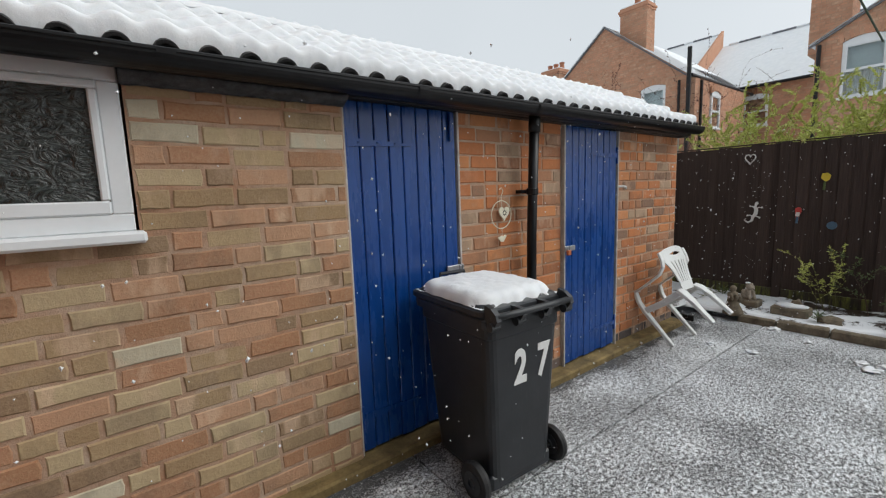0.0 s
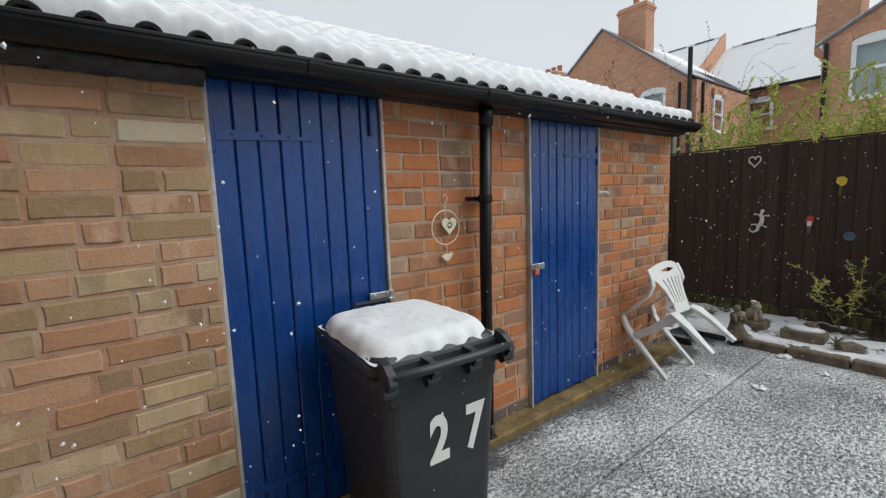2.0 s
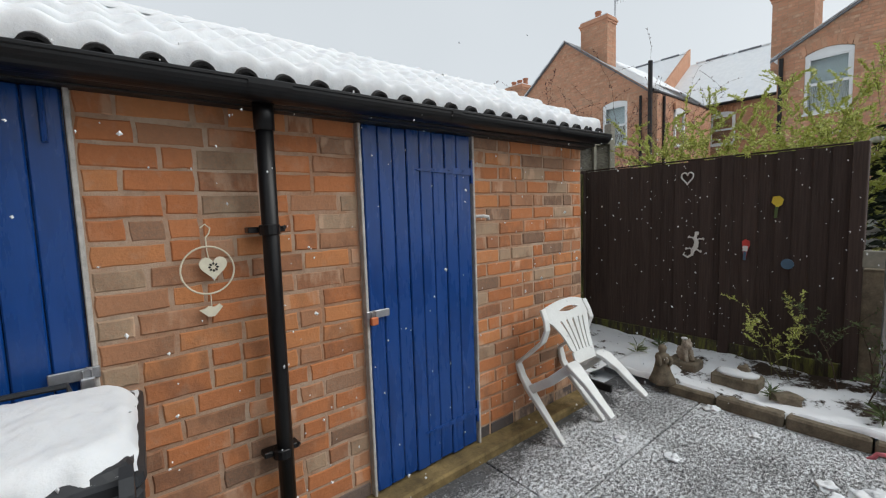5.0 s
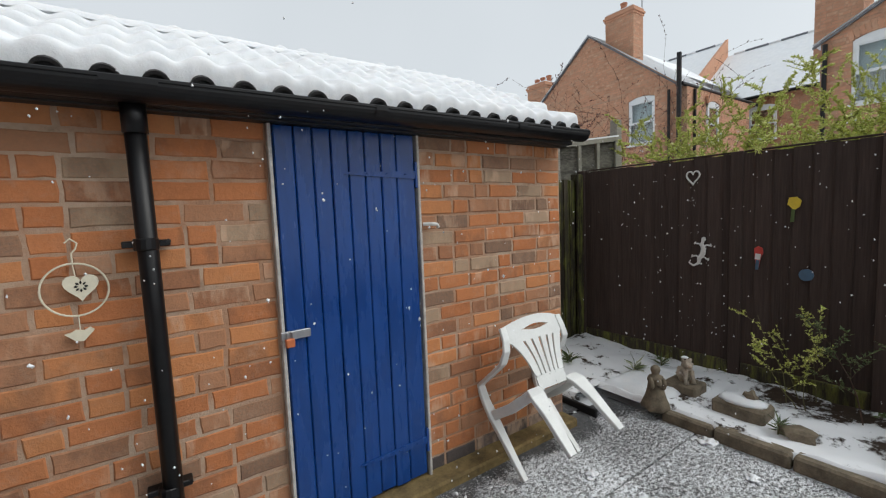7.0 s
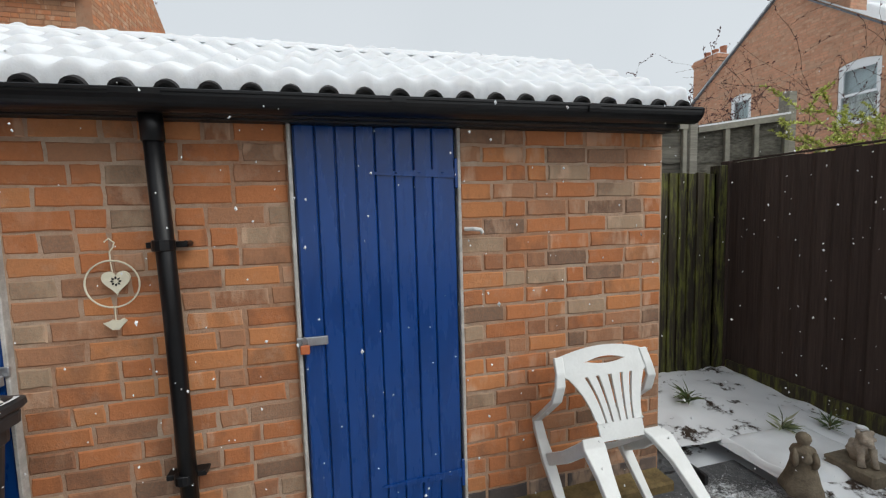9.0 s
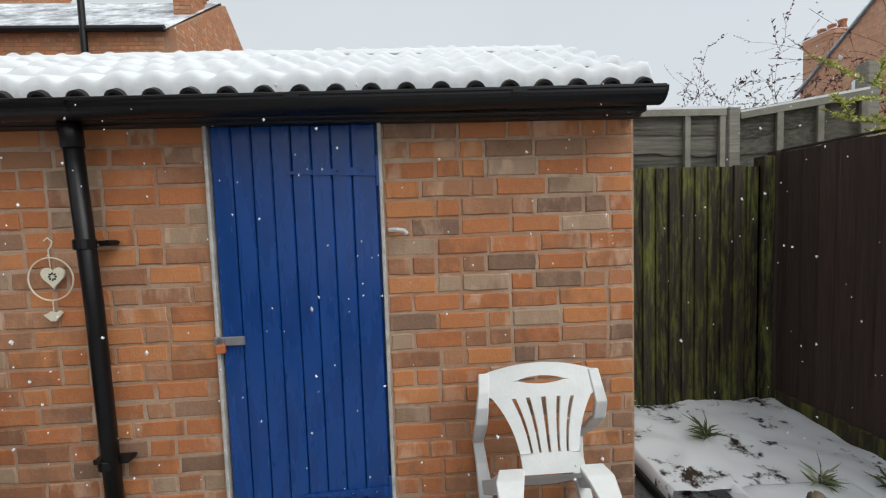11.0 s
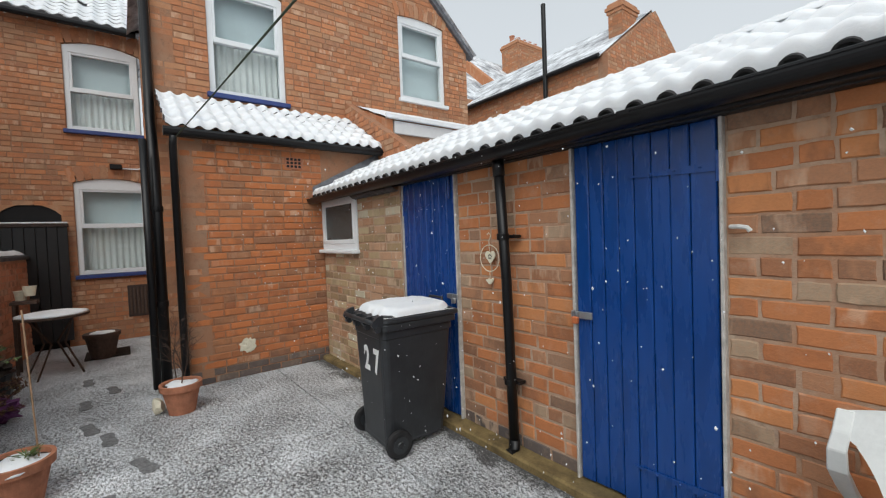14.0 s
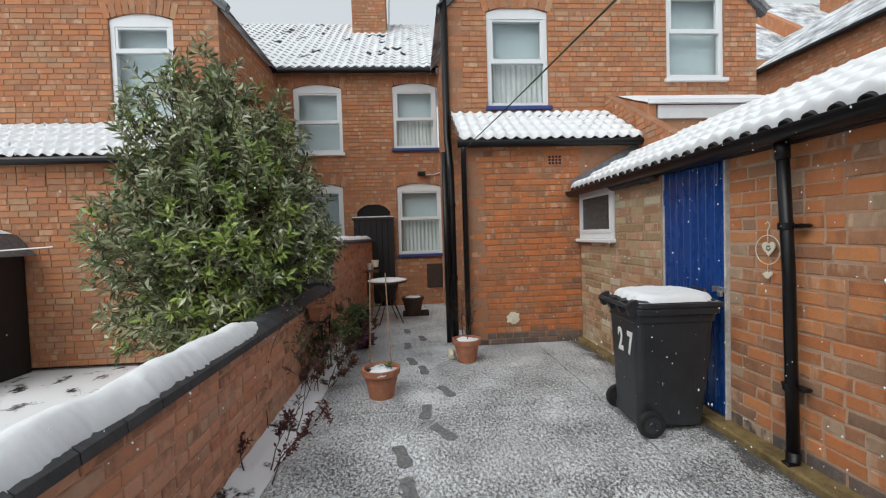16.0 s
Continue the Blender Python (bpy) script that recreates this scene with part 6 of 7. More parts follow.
for v in lizard.verts:
    v.co.y *= 0.35
lizard = part("lizard_ornament", lizard, m_white_paint)
lizard.matrix_basis = pose(FENCE_X - 0.026, 1.86, 1.11, 0, 0, FACE_WEST)
tagged(lizard, "white metal lizard on the dark fence", "ornament", "fence ornaments")
canary = on_fence("bird_ornament", [(-0.015, -0.09), (0.0, -0.09), (0.008, -0.02), (0.035, 0.0), (0.045, 0.045), (0.015, 0.075), (-0.03, 0.07), (-0.04, 0.02), (-0.01, -0.01)], 1.20, 1.50, m_yellow, "yellow painted bird with green tail on the fence")
parrot = on_fence("parrot_ornament", [(-0.012, -0.10), (0.006, -0.10), (0.018, -0.02), (0.035, 0.02), (0.03, 0.06), (0.0, 0.075), (-0.026, 0.055), (-0.022, 0.0)], 1.42, 1.12, m_red, "small red painted bird on the fence")
for name, y, z, pts, material, label in (
        ("wing", 1.42, 1.12, [(-0.020, -0.03), (0.016, -0.035), (0.022, 0.012), (-0.014, 0.016)], m_white_paint, "white wing"),
        ("tail", 1.42, 1.12, [(-0.014, -0.115), (0.006, -0.115), (0.012, -0.04), (-0.012, -0.035)], m_disc, "blue tail"),
        ("tail", 1.20, 1.50, [(-0.018, -0.115), (0.004, -0.112), (0.010, -0.02), (-0.012, -0.015)], m_lowgreen, "green tail")):
    owner = parrot if y > 1.3 else canary
    p = part(name, plate(pts, -0.014, -0.009), material, owner, label)
on_fence("disc_ornament", [(0.045 * math.cos(k * 0.4488), 0.045 * math.sin(k * 0.4488)) for k in range(14)], 1.115, 0.99, m_disc, "blue glazed disc on the dark fence")

# ---- statues and stones in the bed ----
st = lathe([(0.085, 0), (0.092, 0.02), (0.085, 0.05), (0.070, 0.10), (0.056, 0.15), (0.052, 0.19), (0.058, 0.215), (0.050, 0.238), (0.024, 0.252), (0.028, 0.268), (0.034, 0.285), (0.030, 0.305), (0.016, 0.318), (0.004, 0.322)], 22)
for v in st.verts:
    fold = 1 + 0.10 * math.sin(math.atan2(v.co.y, v.co.x) * 7) * max(0.0, 1 - v.co.z / 0.16)
    v.co.x *= fold * (1 + 0.10 * noise.noise(v.co * 18))
    v.co.y = v.co.y * fold * 0.85 - (0.030 if v.co.z < 0.07 and v.co.y < 0 else 0.0)
blob((-0.045, -0.035, 0.195), (0.018, 0.035, 0.045), 2, 0.2, 2, st)
blob((0.040, -0.040, 0.190), (0.018, 0.035, 0.045), 3, 0.2, 2, st)
blob((0.0, -0.062, 0.205), (0.022, 0.018, 0.030), 5, 0.2, 2, st)
statue = part("statue", st, m_stone, None, smooth=True)
statue.matrix_basis = pose(5.40, 1.70, 0.065, 0, 0, -40)
tagged(statue, "weathered stone figure of a kneeling robed lady", "statue")
trough = part("stone_trough", box(5.70, 5.90, 1.56, 1.80, 0.08, 0.165, 0.012), m_stone)
tagged(trough, "square stone base in the snowy bed", "trough")
bm = blob((0, 0.02, 0.055), (0.050, 0.060, 0.060), 4, 0.25, 3)
blob((0, -0.015, 0.105), (0.042, 0.042, 0.055), 5, 0.3, 3, bm)
blob((0, -0.030, 0.150), (0.036, 0.038, 0.036), 6, 0.25, 3, bm)
blob((0, -0.066, 0.143), (0.019, 0.024, 0.018), 7, 0.15, 2, bm)
for e in (-1, 1):
    blob((e * 0.030, -0.020, 0.176), (0.011, 0.010, 0.015), 8, 0.1, 2, bm)
    tube([(e * 0.026, -0.045, 0.10), (e * 0.028, -0.058, 0.05), (e * 0.028, -0.070, 0.005)], [0.018, 0.015, 0.019], 8, bm=bm)
animal = part("statue", bm, m_pale_stone, None, smooth=True)
animal.matrix_basis = pose(5.80, 1.68, 0.163, 0, 0, -35)
tagged(animal, "small stone animal figure on a square base", "statue")
cap = part("snow_patch", blob((5.805, 1.685, 0.352), (0.026, 0.026, 0.010), 3, 0.2), m_snow, None, smooth=True)
tagged(cap, "snow on the stone animal", "snow")
block = part("stone_block", box(5.62, 5.82, 1.10, 1.42, 0.06, 0.175, 0.018), m_stone)
tagged(block, "rough stone block in the flower bed", "stone")
cap2 = part("snow_patch", blob((5.72, 1.26, 0.18), (0.10, 0.16, 0.028), 8, 0.12), m_snow, None, smooth=True)
tagged(cap2, "snow on the stone block", "snow")
for k, (x, y, sx, sy, sz) in enumerate(((5.75, 1.22, 0.035, 0.04, 0.045), (5.62, 0.93, 0.07, 0.10, 0.05), (5.62, 0.2, 0.09, 0.12, 0.06))):
    rk = part("rock", blob((x, y, 0.11 + (0.10 if k == 0 else 0)), (sx, sy, sz), k, 0.25), m_stone)
    tagged(rk, "small rough stone in the snowy bed", "stone", "bed stones")
rng = random.Random(21)
for k in range(11):
    x, y = rng.uniform(4.3, 5.3), rng.uniform(0.3, 1.65)
    s = rng.uniform(0.012, 0.045)
    lump = part("snow_lump", blob((x, y, s * 0.2), (s * 1.3, s * 1.1, s * 0.45), k, 0.55, 3), m_snow, None, smooth=True)
    tagged(lump, "small lump of snow on the patio", "snow lump", "snow lumps")


# ---- plants ----
def leaf_faces(verts, faces, p, d, length, width, rng, fold=0.25):
    d = d.normalized()
    side = d.cross(Vector((rng.uniform(-1, 1), rng.uniform(-1, 1), rng.uniform(0.2, 1)))).normalized()
    up = side.cross(d)
    n = len(verts)
    mid = p + d * length * 0.45
    verts += [p, mid + side * width / 2 + up * width * fold, p + d * length - up * length * 0.12, mid - side * width / 2 + up * width * fold, mid]
    faces += [(n, n + 1, n + 4), (n + 1, n + 2, n + 4), (n + 2, n + 3, n + 4), (n + 3, n, n + 4)]


def foliage(name, verts, faces, material, parent, label=""):
    me = bpy.data.meshes.new(name)
    me.from_pydata([tuple(v) for v in verts], [], faces)
    me.materials.append(material)
    ob = new(name, me)
    ob.parent = parent
    if label:
        ob["label"] = label
    return ob


bush = thing("laurel_bush", pose(0.25, -2.17, -0.04), "large evergreen laurel bush behind the garden wall", "bush")
rng = random.Random(77)
va, fa, vb, fb = [], [], [], []
stems = bmesh.new()


def bush_radius(d):
    z = d.z
    r = 1.03 * (1 + 0.20 * noise.noise(d * 2.1 + Vector((3, 1, 7))) + 0.10 * noise.noise(d * 5.2))
    waist = 1 - 0.30 * max(0.0, z) ** 1.3
    return Vector((d.x * r * waist, d.y * r * waist, 1.62 + z * r * (1.58 if z > 0 else 1.42)))


for k in range(3000):
    d = Vector((rng.gauss(0, 1), rng.gauss(0, 1), rng.gauss(0, 1))).normalized()
    tip = bush_radius(d)
    depth = rng.random() ** 1.6 * 0.45 + (0.30 if noise.noise(d * 4.3 + Vector((9, 2, 4))) < -0.12 else 0.0)
    base = Vector((0, 0, 1.5)) + (tip - Vector((0, 0, 1.5))) * (1 - depth)
    if base.z < 0.05 or (base.z < 1.05 and base.y > 0.58):
        continue
    up = (d * 0.7 + Vector((rng.uniform(-0.4, 0.4), rng.uniform(-0.4, 0.4), rng.uniform(0.2, 1.1)))).normalized()
    ln = rng.uniform(0.08, 0.24) * (1.3 if d.z > 0.5 and rng.random() < 0.3 else 1)
    young = rng.random() < (0.42 if (d - Vector((0.75, 0.45, -0.15))).length < 0.75 else 0.04)
    tube([base - up * 0.10, base + up * ln], [0.005, 0.002], 3, bm=stems)
    for i in range(rng.randint(8, 13)):
        p = base + up * ln * (i / 11)
        a = i * 2.4 + rng.random()
        sidev = up.orthogonal().normalized()
        sidev = Matrix.Rotation(a, 3, up) @ sidev
        dirn = sidev * 0.9 + up * rng.uniform(0.3, 0.9)
        leaf_faces(vb if young else va, fb if young else fa, p, dirn, rng.uniform(0.075, 0.120), rng.uniform(0.026, 0.038), rng, 0.18)
foliage("foliage", va, fa, m_laurel, bush, "glossy dark green leaves")
foliage("young_foliage", vb, fb, m_laurel_new, bush, "bright young leaves")
for k in range(9):
    a = k * 0.7
    tube([(0.15 * math.cos(a), 0.15 * math.sin(a), 0), (0.35 * math.cos(a), 0.35 * math.sin(a), 0.9), (0.7 * math.cos(a), 0.7 * math.sin(a), 2.0)], [0.03, 0.022, 0.008], 6, bm=stems)
part("woody_frame", stems, m_twig, bush)


def twig_tree(name, m, height, spread, n, material, label, category, seed, leaf=None, leaf_mat=None, leaf_len=0.03, leaf_n=6, sub=4, rad=0.012, droop=0.2):
    """Several arching stems with side twigs, and small leaves or buds along them."""
    t = thing(name, m, label, category)
    rng = random.Random(seed)
    bm = bmesh.new()
    vs, fs = [], []

    def grow(p, d, ln, r, level):
        pts, rs = [p], [r]
        steps = 6
        for i in range(steps):
            d = (d + Vector((rng.uniform(-0.22, 0.22), rng.uniform(-0.22, 0.22), rng.uniform(-0.16, 0.14) - droop * level * 0.12))).normalized()
            p = p + d * ln / steps
            pts.append(p)
            rs.append(max(0.0016, r * (1 - 0.8 * (i + 1) / steps)))
            if level < 2 and i > 0:
                for _ in range(sub if level == 0 else 1):
                    if rng.random() < 0.6:
                        q = (d * 0.6 + Vector((rng.uniform(-1, 1), rng.uniform(-1, 1), rng.uniform(-0.1, 0.9)))).normalized()
                        grow(p, q, ln * rng.uniform(0.22, 0.42), rs[-1] * 0.6, level + 1)
            if leaf and (level > 0 or i > 1):
                for _ in range(leaf_n):
                    q = Vector((rng.uniform(-1, 1), rng.uniform(-1, 1), rng.uniform(-0.4, 1)))
                    leaf_faces(vs, fs, p - d * rng.random() * ln / steps, q + d * 0.5, leaf_len * rng.uniform(0.7, 1.3), leaf_len * 0.45, rng)
        tube(pts, rs, 4, bm=bm)

    for k in range(n):
        a = rng.uniform(0, 2 * math.pi)
        d = Vector((math.cos(a) * spread, math.sin(a) * spread, 1)).normalized()
        grow(Vector((math.cos(a) * 0.12, math.sin(a) * 0.12, 0)), d, height * rng.uniform(0.75, 1.1), rad, 0)
    part("woody_frame", bm, material, t)
    if vs:
        foliage("foliage", vs, fs, leaf_mat, t)
    return t


twig_tree("shrub", pose(8.1, 1.75, 0), 2.15, 0.30, 30, m_twig_green, "tall shrub with fresh yellow-green spring leaves", "shrub", 3, True, m_spring, 0.034, 12, 3, 0.006)
twig_tree("shrub", pose(8.8, 0.9, 0), 2.3, 0.35, 22, m_twig_green, "yellow-green shrub showing above the fence", "shrub", 4, True, m_spring, 0.034, 12, 3, 0.006)
twig_tree("bare_tree", pose(8.6, 4.6, 0), 3.05, 0.42, 15, m_twig, "bare winter tree with dark rosehip buds", "tree", 6, True, m_rosehip, 0.035, 1, 3, 0.011)
twig_tree("bare_tree", pose(7.9, 5.3, 0), 2.9, 0.30, 9, m_twig, "thin bare tree with dark buds above the panels", "tree", 19, True, m_rosehip, 0.045, 2, 3, 0.010)
twig_tree("bare_tree", pose(9.4, 6.2, 0), 3.3, 0.42, 13, m_twig, "bare thin tree behind the grey panels", "tree", 7, True, m_rosehip, 0.035, 1, 3, 0.011)
twig_tree("shrub", pose(6.18, 1.02, 0.08), 0.60, 0.30, 5, m_twig_green, "small leafy shrub in front of the fence", "shrub", 9, True, m_spring, 0.022, 2, 2, 0.004)
twig_tree("shrub", pose(6.1, 0.60, 0.08), 0.7, 0.4, 4, m_twig, "thin brown twigs in the bed", "shrub", 10, True, m_lowgreen, 0.03, 1, 2, 0.006)
twig_tree("shrub", pose(5.95, 0.15, 0.08), 0.42, 0.9, 9, m_twig, "low brown twiggy plant under snow", "shrub", 12, True, m_lowgreen, 0.03, 1, 2, 0.005)
twig_tree("rose_bush", pose(1.55, GW + 0.12, 0.02), 0.82, 0.22, 3, m_twig, "leggy rose bush against the low wall", "rose bush", 14, True, m_rosehip, 0.03, 1, 1, 0.005)
twig_tree("rose_bush", pose(0.55, GW + 0.16, 0.02), 0.75, 0.35, 8, m_twig, "dry brown rose stems in the border", "rose bush", 15, True, m_lowgreen, 0.03, 1, 2, 0.005)
twig_tree("shrub", pose(-0.2, GW + 0.22, 0.02), 0.65, 0.35, 9, m_twig, "dark dry plants along the border", "shrub", 16, True, m_lowgreen, 0.04, 2, 2, 0.005)
for k, (x, h, n) in enumerate(((0.55, 0.30, 6), (0.1, 0.45, 8), (-0.5, 0.5, 9))):
    twig_tree("border_plant", pose(x, GW + 0.20, 0.02), h, 0.45, n, m_twig, "tangle of dead brown stems in the border", "plant", 80 + k, True, m_deadleaf, 0.036, 2, 2, 0.004)
twig_tree("shrub", pose(2.15, GW + 0.16, 0.02), 0.40, 0.6, 4, m_twig, "low red-brown twigs in the snow", "shrub", 18, True, m_rosehip, 0.04, 1, 1, 0.005)


def spiky(x, y, z, s, n, material, label, seed):
    rng = random.Random(seed)
    vs, fs = [], []
    for k in range(n):
        a = rng.uniform(0, 6.28)
        d = Vector((math.cos(a), math.sin(a), rng.uniform(0.1, 1.2)))
        leaf_faces(vs, fs, Vector((0, 0, rng.uniform(0, s * 0.5))), d, s * rng.uniform(0.7, 1.1), s * 0.11, rng)
    p = thing("spurge_plant", pose(x, y, z), label, "plant", "bed plants")
    foliage("foliage", vs, fs, material, p)
    part("stem", tube([(0, 0, -0.03), (0, 0, s * 0.5)], 0.006, 5), m_twig_green, p)


for k, (x, y, s) in enumerate(((5.59, 2.62, 0.15), (5.84, 2.12, 0.13), (6.15, 2.05, 0.11), (5.60, 1.02, 0.10), (5.66, 0.45, 0.12), (5.62, 0.05, 0.14), (5.75, -0.4, 0.14))):
    spiky(x, y, 0.10, s, 34, m_lowgreen if k != 1 else m_laurel, "small spiky green plant in the snow", 30 + k)

conifer = thing("conifer", pose(8.0, 0.30, 0), "dark conifer laden with clumps of snow", "tree")
part("trunk", tube([(0, 0, 0), (0, 0, 1.6), (0, 0, 3.0)], [0.07, 0.05, 0.01], 8), m_twig, conifer)
rng = random.Random(55)
vs, fs, clumps = [], [], bmesh.new()
for k in range(1500):
    z = rng.uniform(0.4, 3.0)
    a = rng.uniform(0, 6.28)
    r = (0.85 - 0.22 * z) * rng.uniform(0.6, 1.05)
    p = Vector((r * math.cos(a), r * math.sin(a), z))
    for i in range(5):
        leaf_faces(vs, fs, p, Vector((math.cos(a) + rng.uniform(-0.6, 0.6), math.sin(a) + rng.uniform(-0.6, 0.6), rng.uniform(-0.5, 0.3))), 0.12, 0.03, rng)
    if k % 14 == 0:
        blob(p + Vector((0, 0, 0.04)), (rng.uniform(0.08, 0.16), rng.uniform(0.08, 0.16), 0.045), k, 0.3, 1, clumps)
foliage("needles", vs, fs, m_conifer, conifer)
part("snow_clumps", clumps, m_snow, conifer, smooth=True)


# ---- pots, table and bits by the path ----
def flower_pot(x, y, r, h, label):
    p = thing("flower_pot", pose(x, y, 0), label, "flower pot", "terracotta pots")
    part("pot", lathe([(r * 0.68, 0), (r * 0.95, h * 0.78), (r * 1.08, h * 0.80), (r * 1.10, h), (r * 0.96, h), (r * 0.92, h * 0.88)], 28), m_terracotta, p, smooth=False)
    part("soil", blob((0, 0, h * 0.89), (r * 0.93, r * 0.93, 0.02), 2, 0.1), m_soil, p)
    part("snow_cap", blob((0.01, 0.01, h * 0.91), (r * 0.85, r * 0.80, 0.032), int(x * 10) + 3, 0.25, 3), m_snow, p, smooth=True)
    return p


pa = flower_pot(0.84, -0.55, 0.165, 0.275, "terracotta pot with snow and two canes")
for s in (-1, 1):
    part("cane", tube([(0, s * 0.10, 0.24), (0, s * 0.085, 0.7), (0, s * 0.07, 1.16)], 0.005, 6), m_cane, pa)
spiky(0.86, -0.50, 0.25, 0.10, 30, m_lowgreen, "green seedlings in the terracotta pot", 71)
pb = flower_pot(-0.10, 0.38, 0.155, 0.27, "terracotta pot with twiggy plant by the pipes")
twig_tree("pot_plant", pose(-0.16, 0.36, 0.22), 0.6, 0.12, 3, m_twig, "thin climbing stems in the pot", "plant", 61, None, None, rad=0.007)
bottle = part("ornament_shell", blob((-0.20, 0.20, 0.07), (0.06, 0.05, 0.075), 4, 0.3), m_cream)
tagged(bottle, "pale lumpy ornament beside the pot", "ornament")
table = thing("garden_table", pose(-2.55, -0.68, 0), "small round metal table with snow on top", "table")
part("tabletop", lathe([(0.33, 0.70), (0.345, 0.705), (0.345, 0.725), (0.33, 0.73)], 32), m_twig, table)
part("snow_cap", lathe([(0.34, 0.731), (0.335, 0.75), (0.25, 0.765), (0.05, 0.77)], 32), m_snow, table, smooth=True)
for k in range(4):
    a = radians(45 + 90 * k)
    part("leg", tube([(0.27 * math.cos(a), 0.27 * math.sin(a), 0.70), (0.10 * math.cos(a + 0.6), 0.10 * math.sin(a + 0.6), 0.38), (0.30 * math.cos(a + 0.3), 0.30 * math.sin(a + 0.3), 0.0)], 0.011, 6), m_twig, table)
pc = thing("flower_pot", pose(-3.1, -0.25, 0), "dark brown pot with snow near the table", "flower pot", "terracotta pots")
part("pot", lathe([(0.13, 0), (0.19, 0.30), (0.21, 0.30), (0.21, 0.35), (0.17, 0.35)], 20), m_twig, pc)
part("snow_cap", blob((0, 0, 0.34), (0.17, 0.17, 0.03), 5, 0.15), m_snow, pc, smooth=True)
stand = thing("plant_stand", pose(-2.9, -0.98, 0), "dark wooden stand with two pale pots", "plant stand")
part("shelf", box(-0.12, 0.12, -0.10, 0.14, 0.86, 0.90, 0.005), m_twig, stand)
for s in (-0.1, 0.1):
    part("leg", box(s - 0.015, s + 0.015, -0.08, -0.05, 0, 0.86, 0.003), m_twig, stand)
    part("small_pot", lathe([(0.05, 0), (0.065, 0.11), (0.07, 0.12), (0.05, 0.12)], 14, None, (s * 0.7, 0.03 + s * 0.5, 0.90 + (0.06 if s > 0 else 0))), m_cream, stand)
trough2 = thing("wall_planter", pose(0.05, GW + 0.11, 0.62), "terracotta trough on an iron wall bracket", "planter")
part("trough", loft([bin_ring(0, 0.20, -0.06, 0.07, 0.02), bin_ring(0.14, 0.24, -0.08, 0.09, 0.02), bin_ring(0.15, 0.26, -0.09, 0.10, 0.02), bin_ring(0.18, 0.26, -0.09, 0.10, 0.02)]), m_terracotta, trough2)
part("bracket", box(-0.22, 0.22, -0.09, 0.08, -0.03, 0.0, 0.004), m_black, trough2)
for s in (-0.2, 0.2):
    part("bracket_leg", tube([(s, 0.06, 0), (s, 0.06, -0.60)], 0.008, 6), m_black, trough2)
bp = thing("black_pot", pose(-1.35, -1.02, 0), "black pot of dead flowers near the wall", "flower pot")
part("pot", lathe([(0.12, 0), (0.17, 0.34), (0.18, 0.36), (0.15, 0.36)], 16), m_black, bp)
part("dead_heads", blob((0, 0, 0.40), (0.15, 0.15, 0.07), 8, 0.5, 3, freq=7), m_soil, bp)
pl = part("purple_plant", blob((-0.9, -0.92, 0.13), (0.12, 0.14, 0.10), 9, 0.5, 3, freq=8), m_purple)
tagged(pl, "purple leafy plant beside the path", "plant")
mat_ob = part("door_mat", box(-3.55, -3.0, -0.45, 0.05, 0.0, 0.02, 0.004), m_soil)
tagged(mat_ob, "dark wet mat on the snowy path", "mat")
bm = blob((0, 0, 0.07), (0.13, 0.06, 0.065), 3, 0.15, 3)
tube([(-0.10, 0, 0.08), (-0.17, 0.01, 0.14), (-0.23, 0.02, 0.13), (-0.25, 0.03, 0.08), (-0.30, 0.03, 0.06)], [0.03, 0.022, 0.02, 0.022, 0.008], 8, bm=bm)
flam = part("flamingo", bm, m_pink, None, smooth=True)
flam.matrix_basis = pose(5.24, 0.30, 0.0, 0, 0, -75) @ Matrix.Diagonal((0.6, 0.6, 0.6, 1))
tagged(flam, "pink plastic flamingo lying by the bed", "ornament")
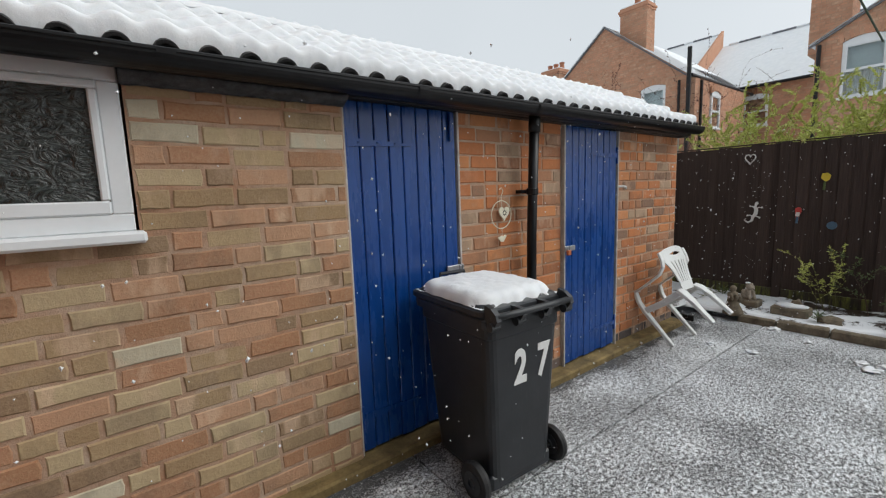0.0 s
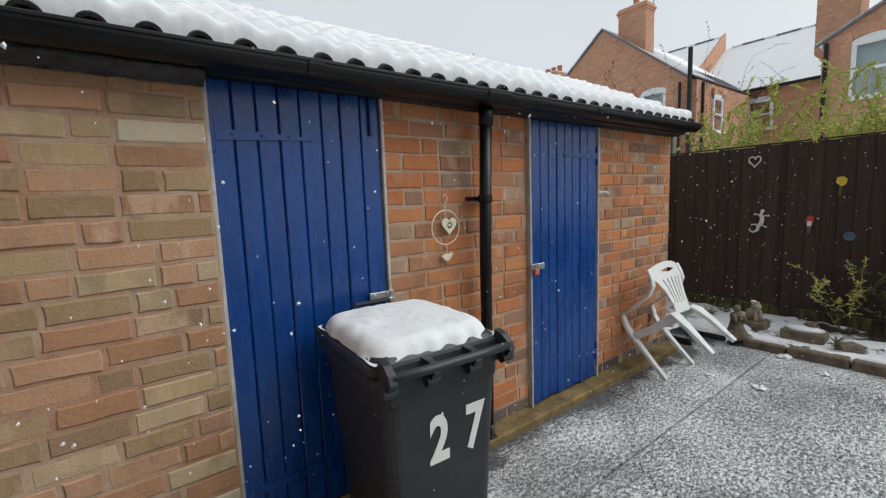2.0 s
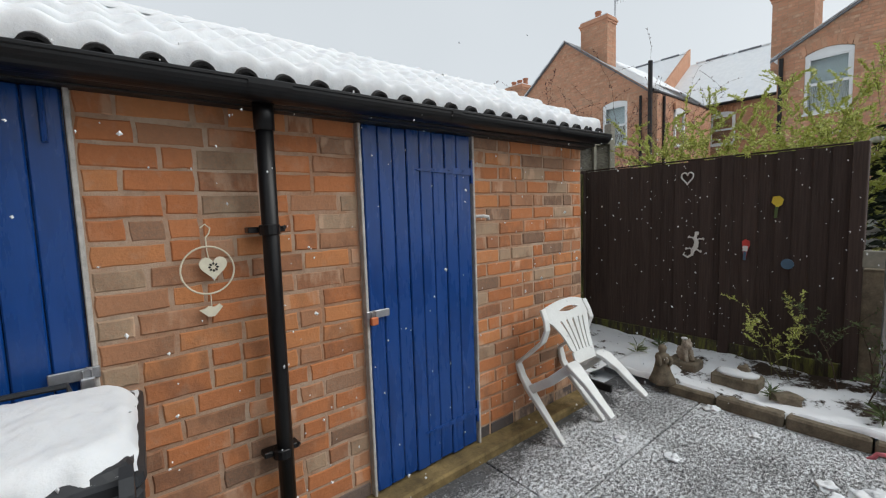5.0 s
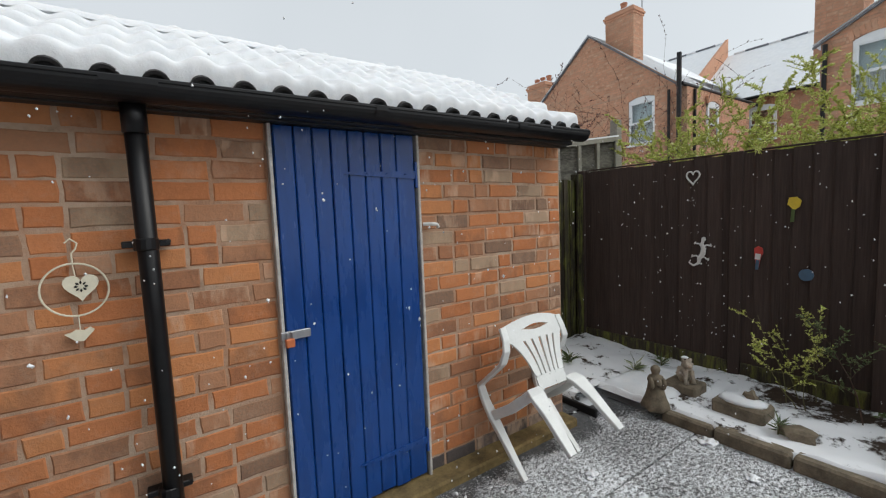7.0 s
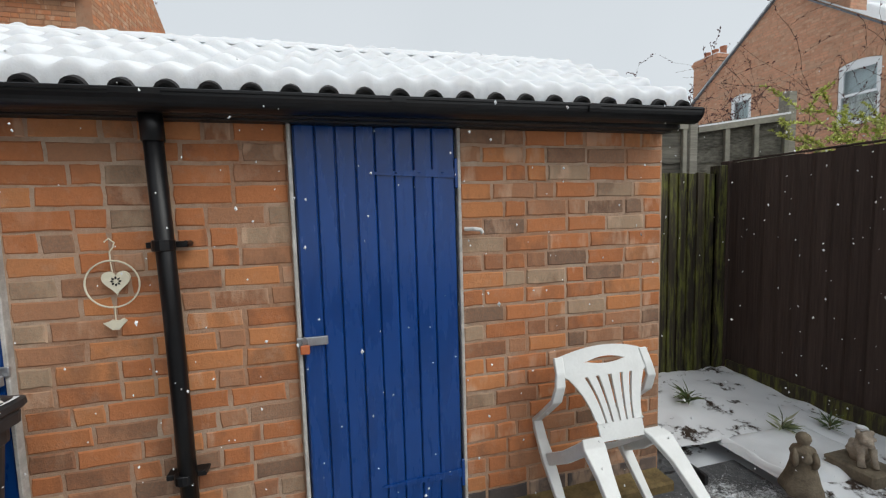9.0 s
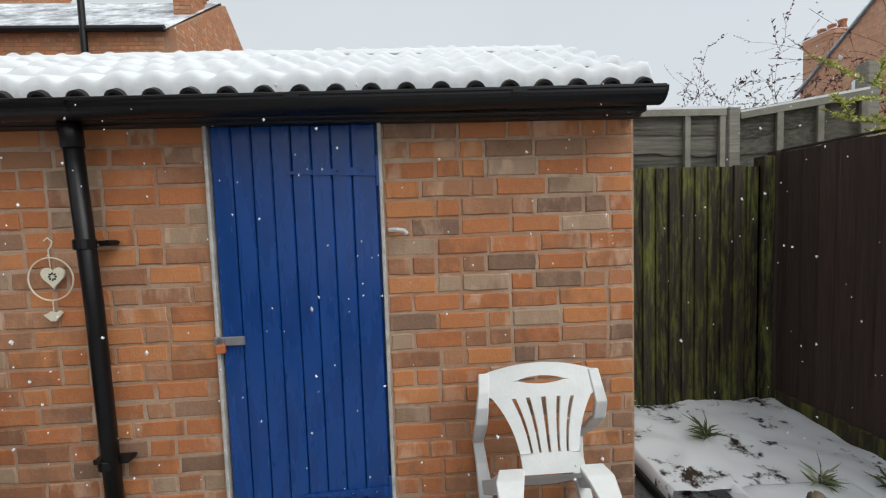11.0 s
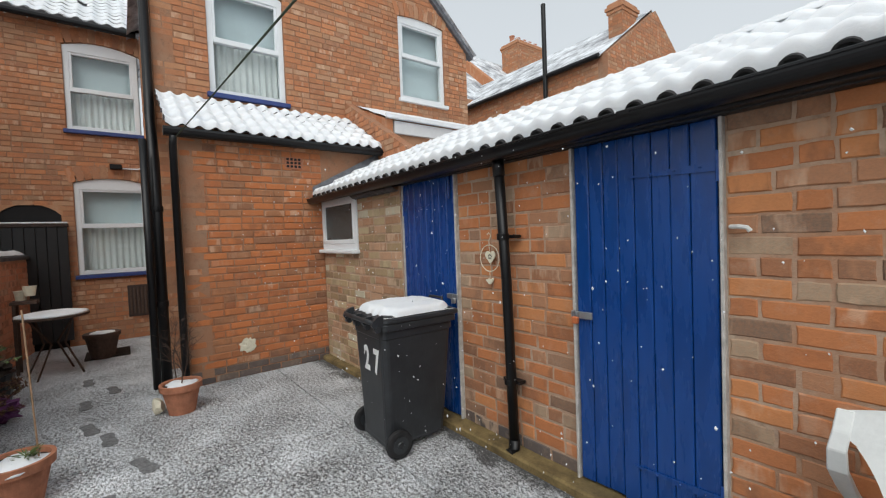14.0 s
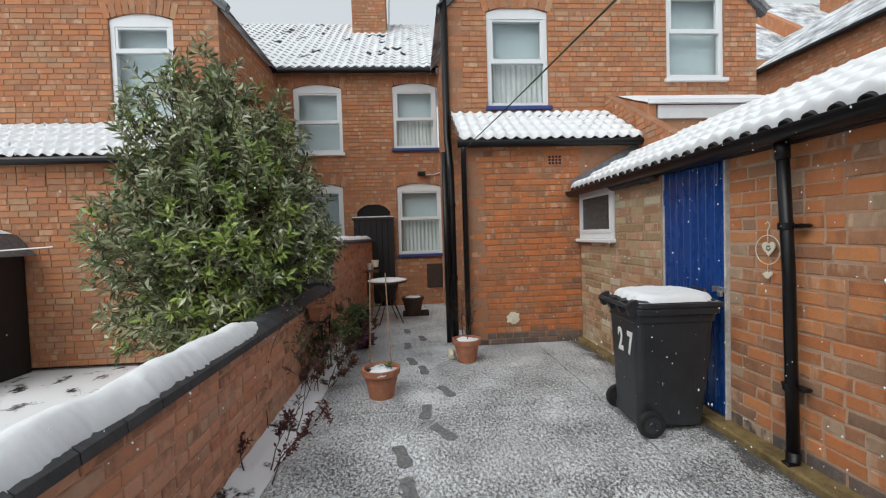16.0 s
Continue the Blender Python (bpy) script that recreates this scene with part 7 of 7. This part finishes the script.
# ---- snowflakes in the air ----
rng = random.Random(404)
verts, faces = [], []
for k in range(3600):
    x, y, z = rng.uniform(-1.4, 7.5), rng.uniform(-1.3, 1.84), rng.uniform(0.15, 2.05)
    if -0.95 < y < 0.98 and x < 5.4 or x > 6.3 and y > -1.2:
        continue
    r = 0.0022 + 0.0035 * rng.random() ** 2.5
    n = len(verts)
    for dx, dy, dz in ((1, 0, 0), (-1, 0, 0), (0, 1, 0), (0, -1, 0), (0, 0, 1.3), (0, 0, -1.3)):
        verts.append((x + r * (dx + rng.uniform(-0.4, 0.4)), y + r * (dy + rng.uniform(-0.4, 0.4)), z + r * (dz + rng.uniform(-0.4, 0.4))))
    faces += [(n + a, n + b, n + c) for a, b, c in ((0, 2, 4), (2, 1, 4), (1, 3, 4), (3, 0, 4), (2, 0, 5), (1, 2, 5), (3, 1, 5), (0, 3, 5))]
me = bpy.data.meshes.new("falling_snow")
me.from_pydata(verts, [], faces)
me.materials.append(m_snow)
tagged(new("falling_snow", me), "small white snowflakes drifting down over the yard", "snowflakes", kind="stuff")

# ---- footprints trodden through the thin snow ----
STEPS = ((2.34, -0.28, 8), (1.94, -0.33, 14), (1.24, -0.144, -6), (1.63, -0.029, 30), (0.80, 0.06, 20), (0.136, -0.14, 8), (-0.20, -0.27, 14), (-0.93, -0.33, 4), (-1.3, -0.12, 10), (-1.8, -0.35, 5))
for x, y, a in STEPS:
    sole = [(-0.13, 0.0), (-0.115, 0.036), (-0.06, 0.036), (0.0, 0.030), (0.06, 0.045), (0.115, 0.042), (0.14, 0.012), (0.13, -0.028), (0.07, -0.042), (0.0, -0.030), (-0.07, -0.036), (-0.12, -0.03)]
    bm = plate(sole, -0.003, 0.0)
    fp = part("footprint", bm, m_trodden)
    fp.matrix_basis = pose(x, y, 0.0035, 0, 0, a) @ pose(0, 0, 0, 90) @ Matrix.Diagonal((1.12, 1, 1.25, 1))
    tagged(fp, "wet dark footprint in thin snow", "footprint", "footprints")


# ---- bricks of the near walls, one by one ----
brick_pieces(wall_shed, 1.85, 2.895, -0.044, 1.992, [], m_brick, course=0.0885, seed=1, mat_low=m_brick_blue, low=2)
brick_pieces(wall_shed, 3.67, 4.85, -0.044, 1.992, [], m_brick, course=0.0885, seed=2, mat_low=m_brick_blue, low=2)
brick_pieces(wall_pale, -0.745, 1.085, 0.0, 1.99, [(-0.745, 0.215, 1.375, 2.1)], m_brick_pale, seed=3)
brick_pieces(wall_lean, 0.53, 2.06, 0.0, 2.66, [], m_brick_lean, course=0.0785, stretcher=0.232, header=0.115, seed=4, mat_low=m_brick_blue, low=2)
brick_pieces(low, -1.3, 6.4, 0.0, 0.77, [], m_brick_low, course=0.077, stretcher=0.232, header=0.115, seed=6)
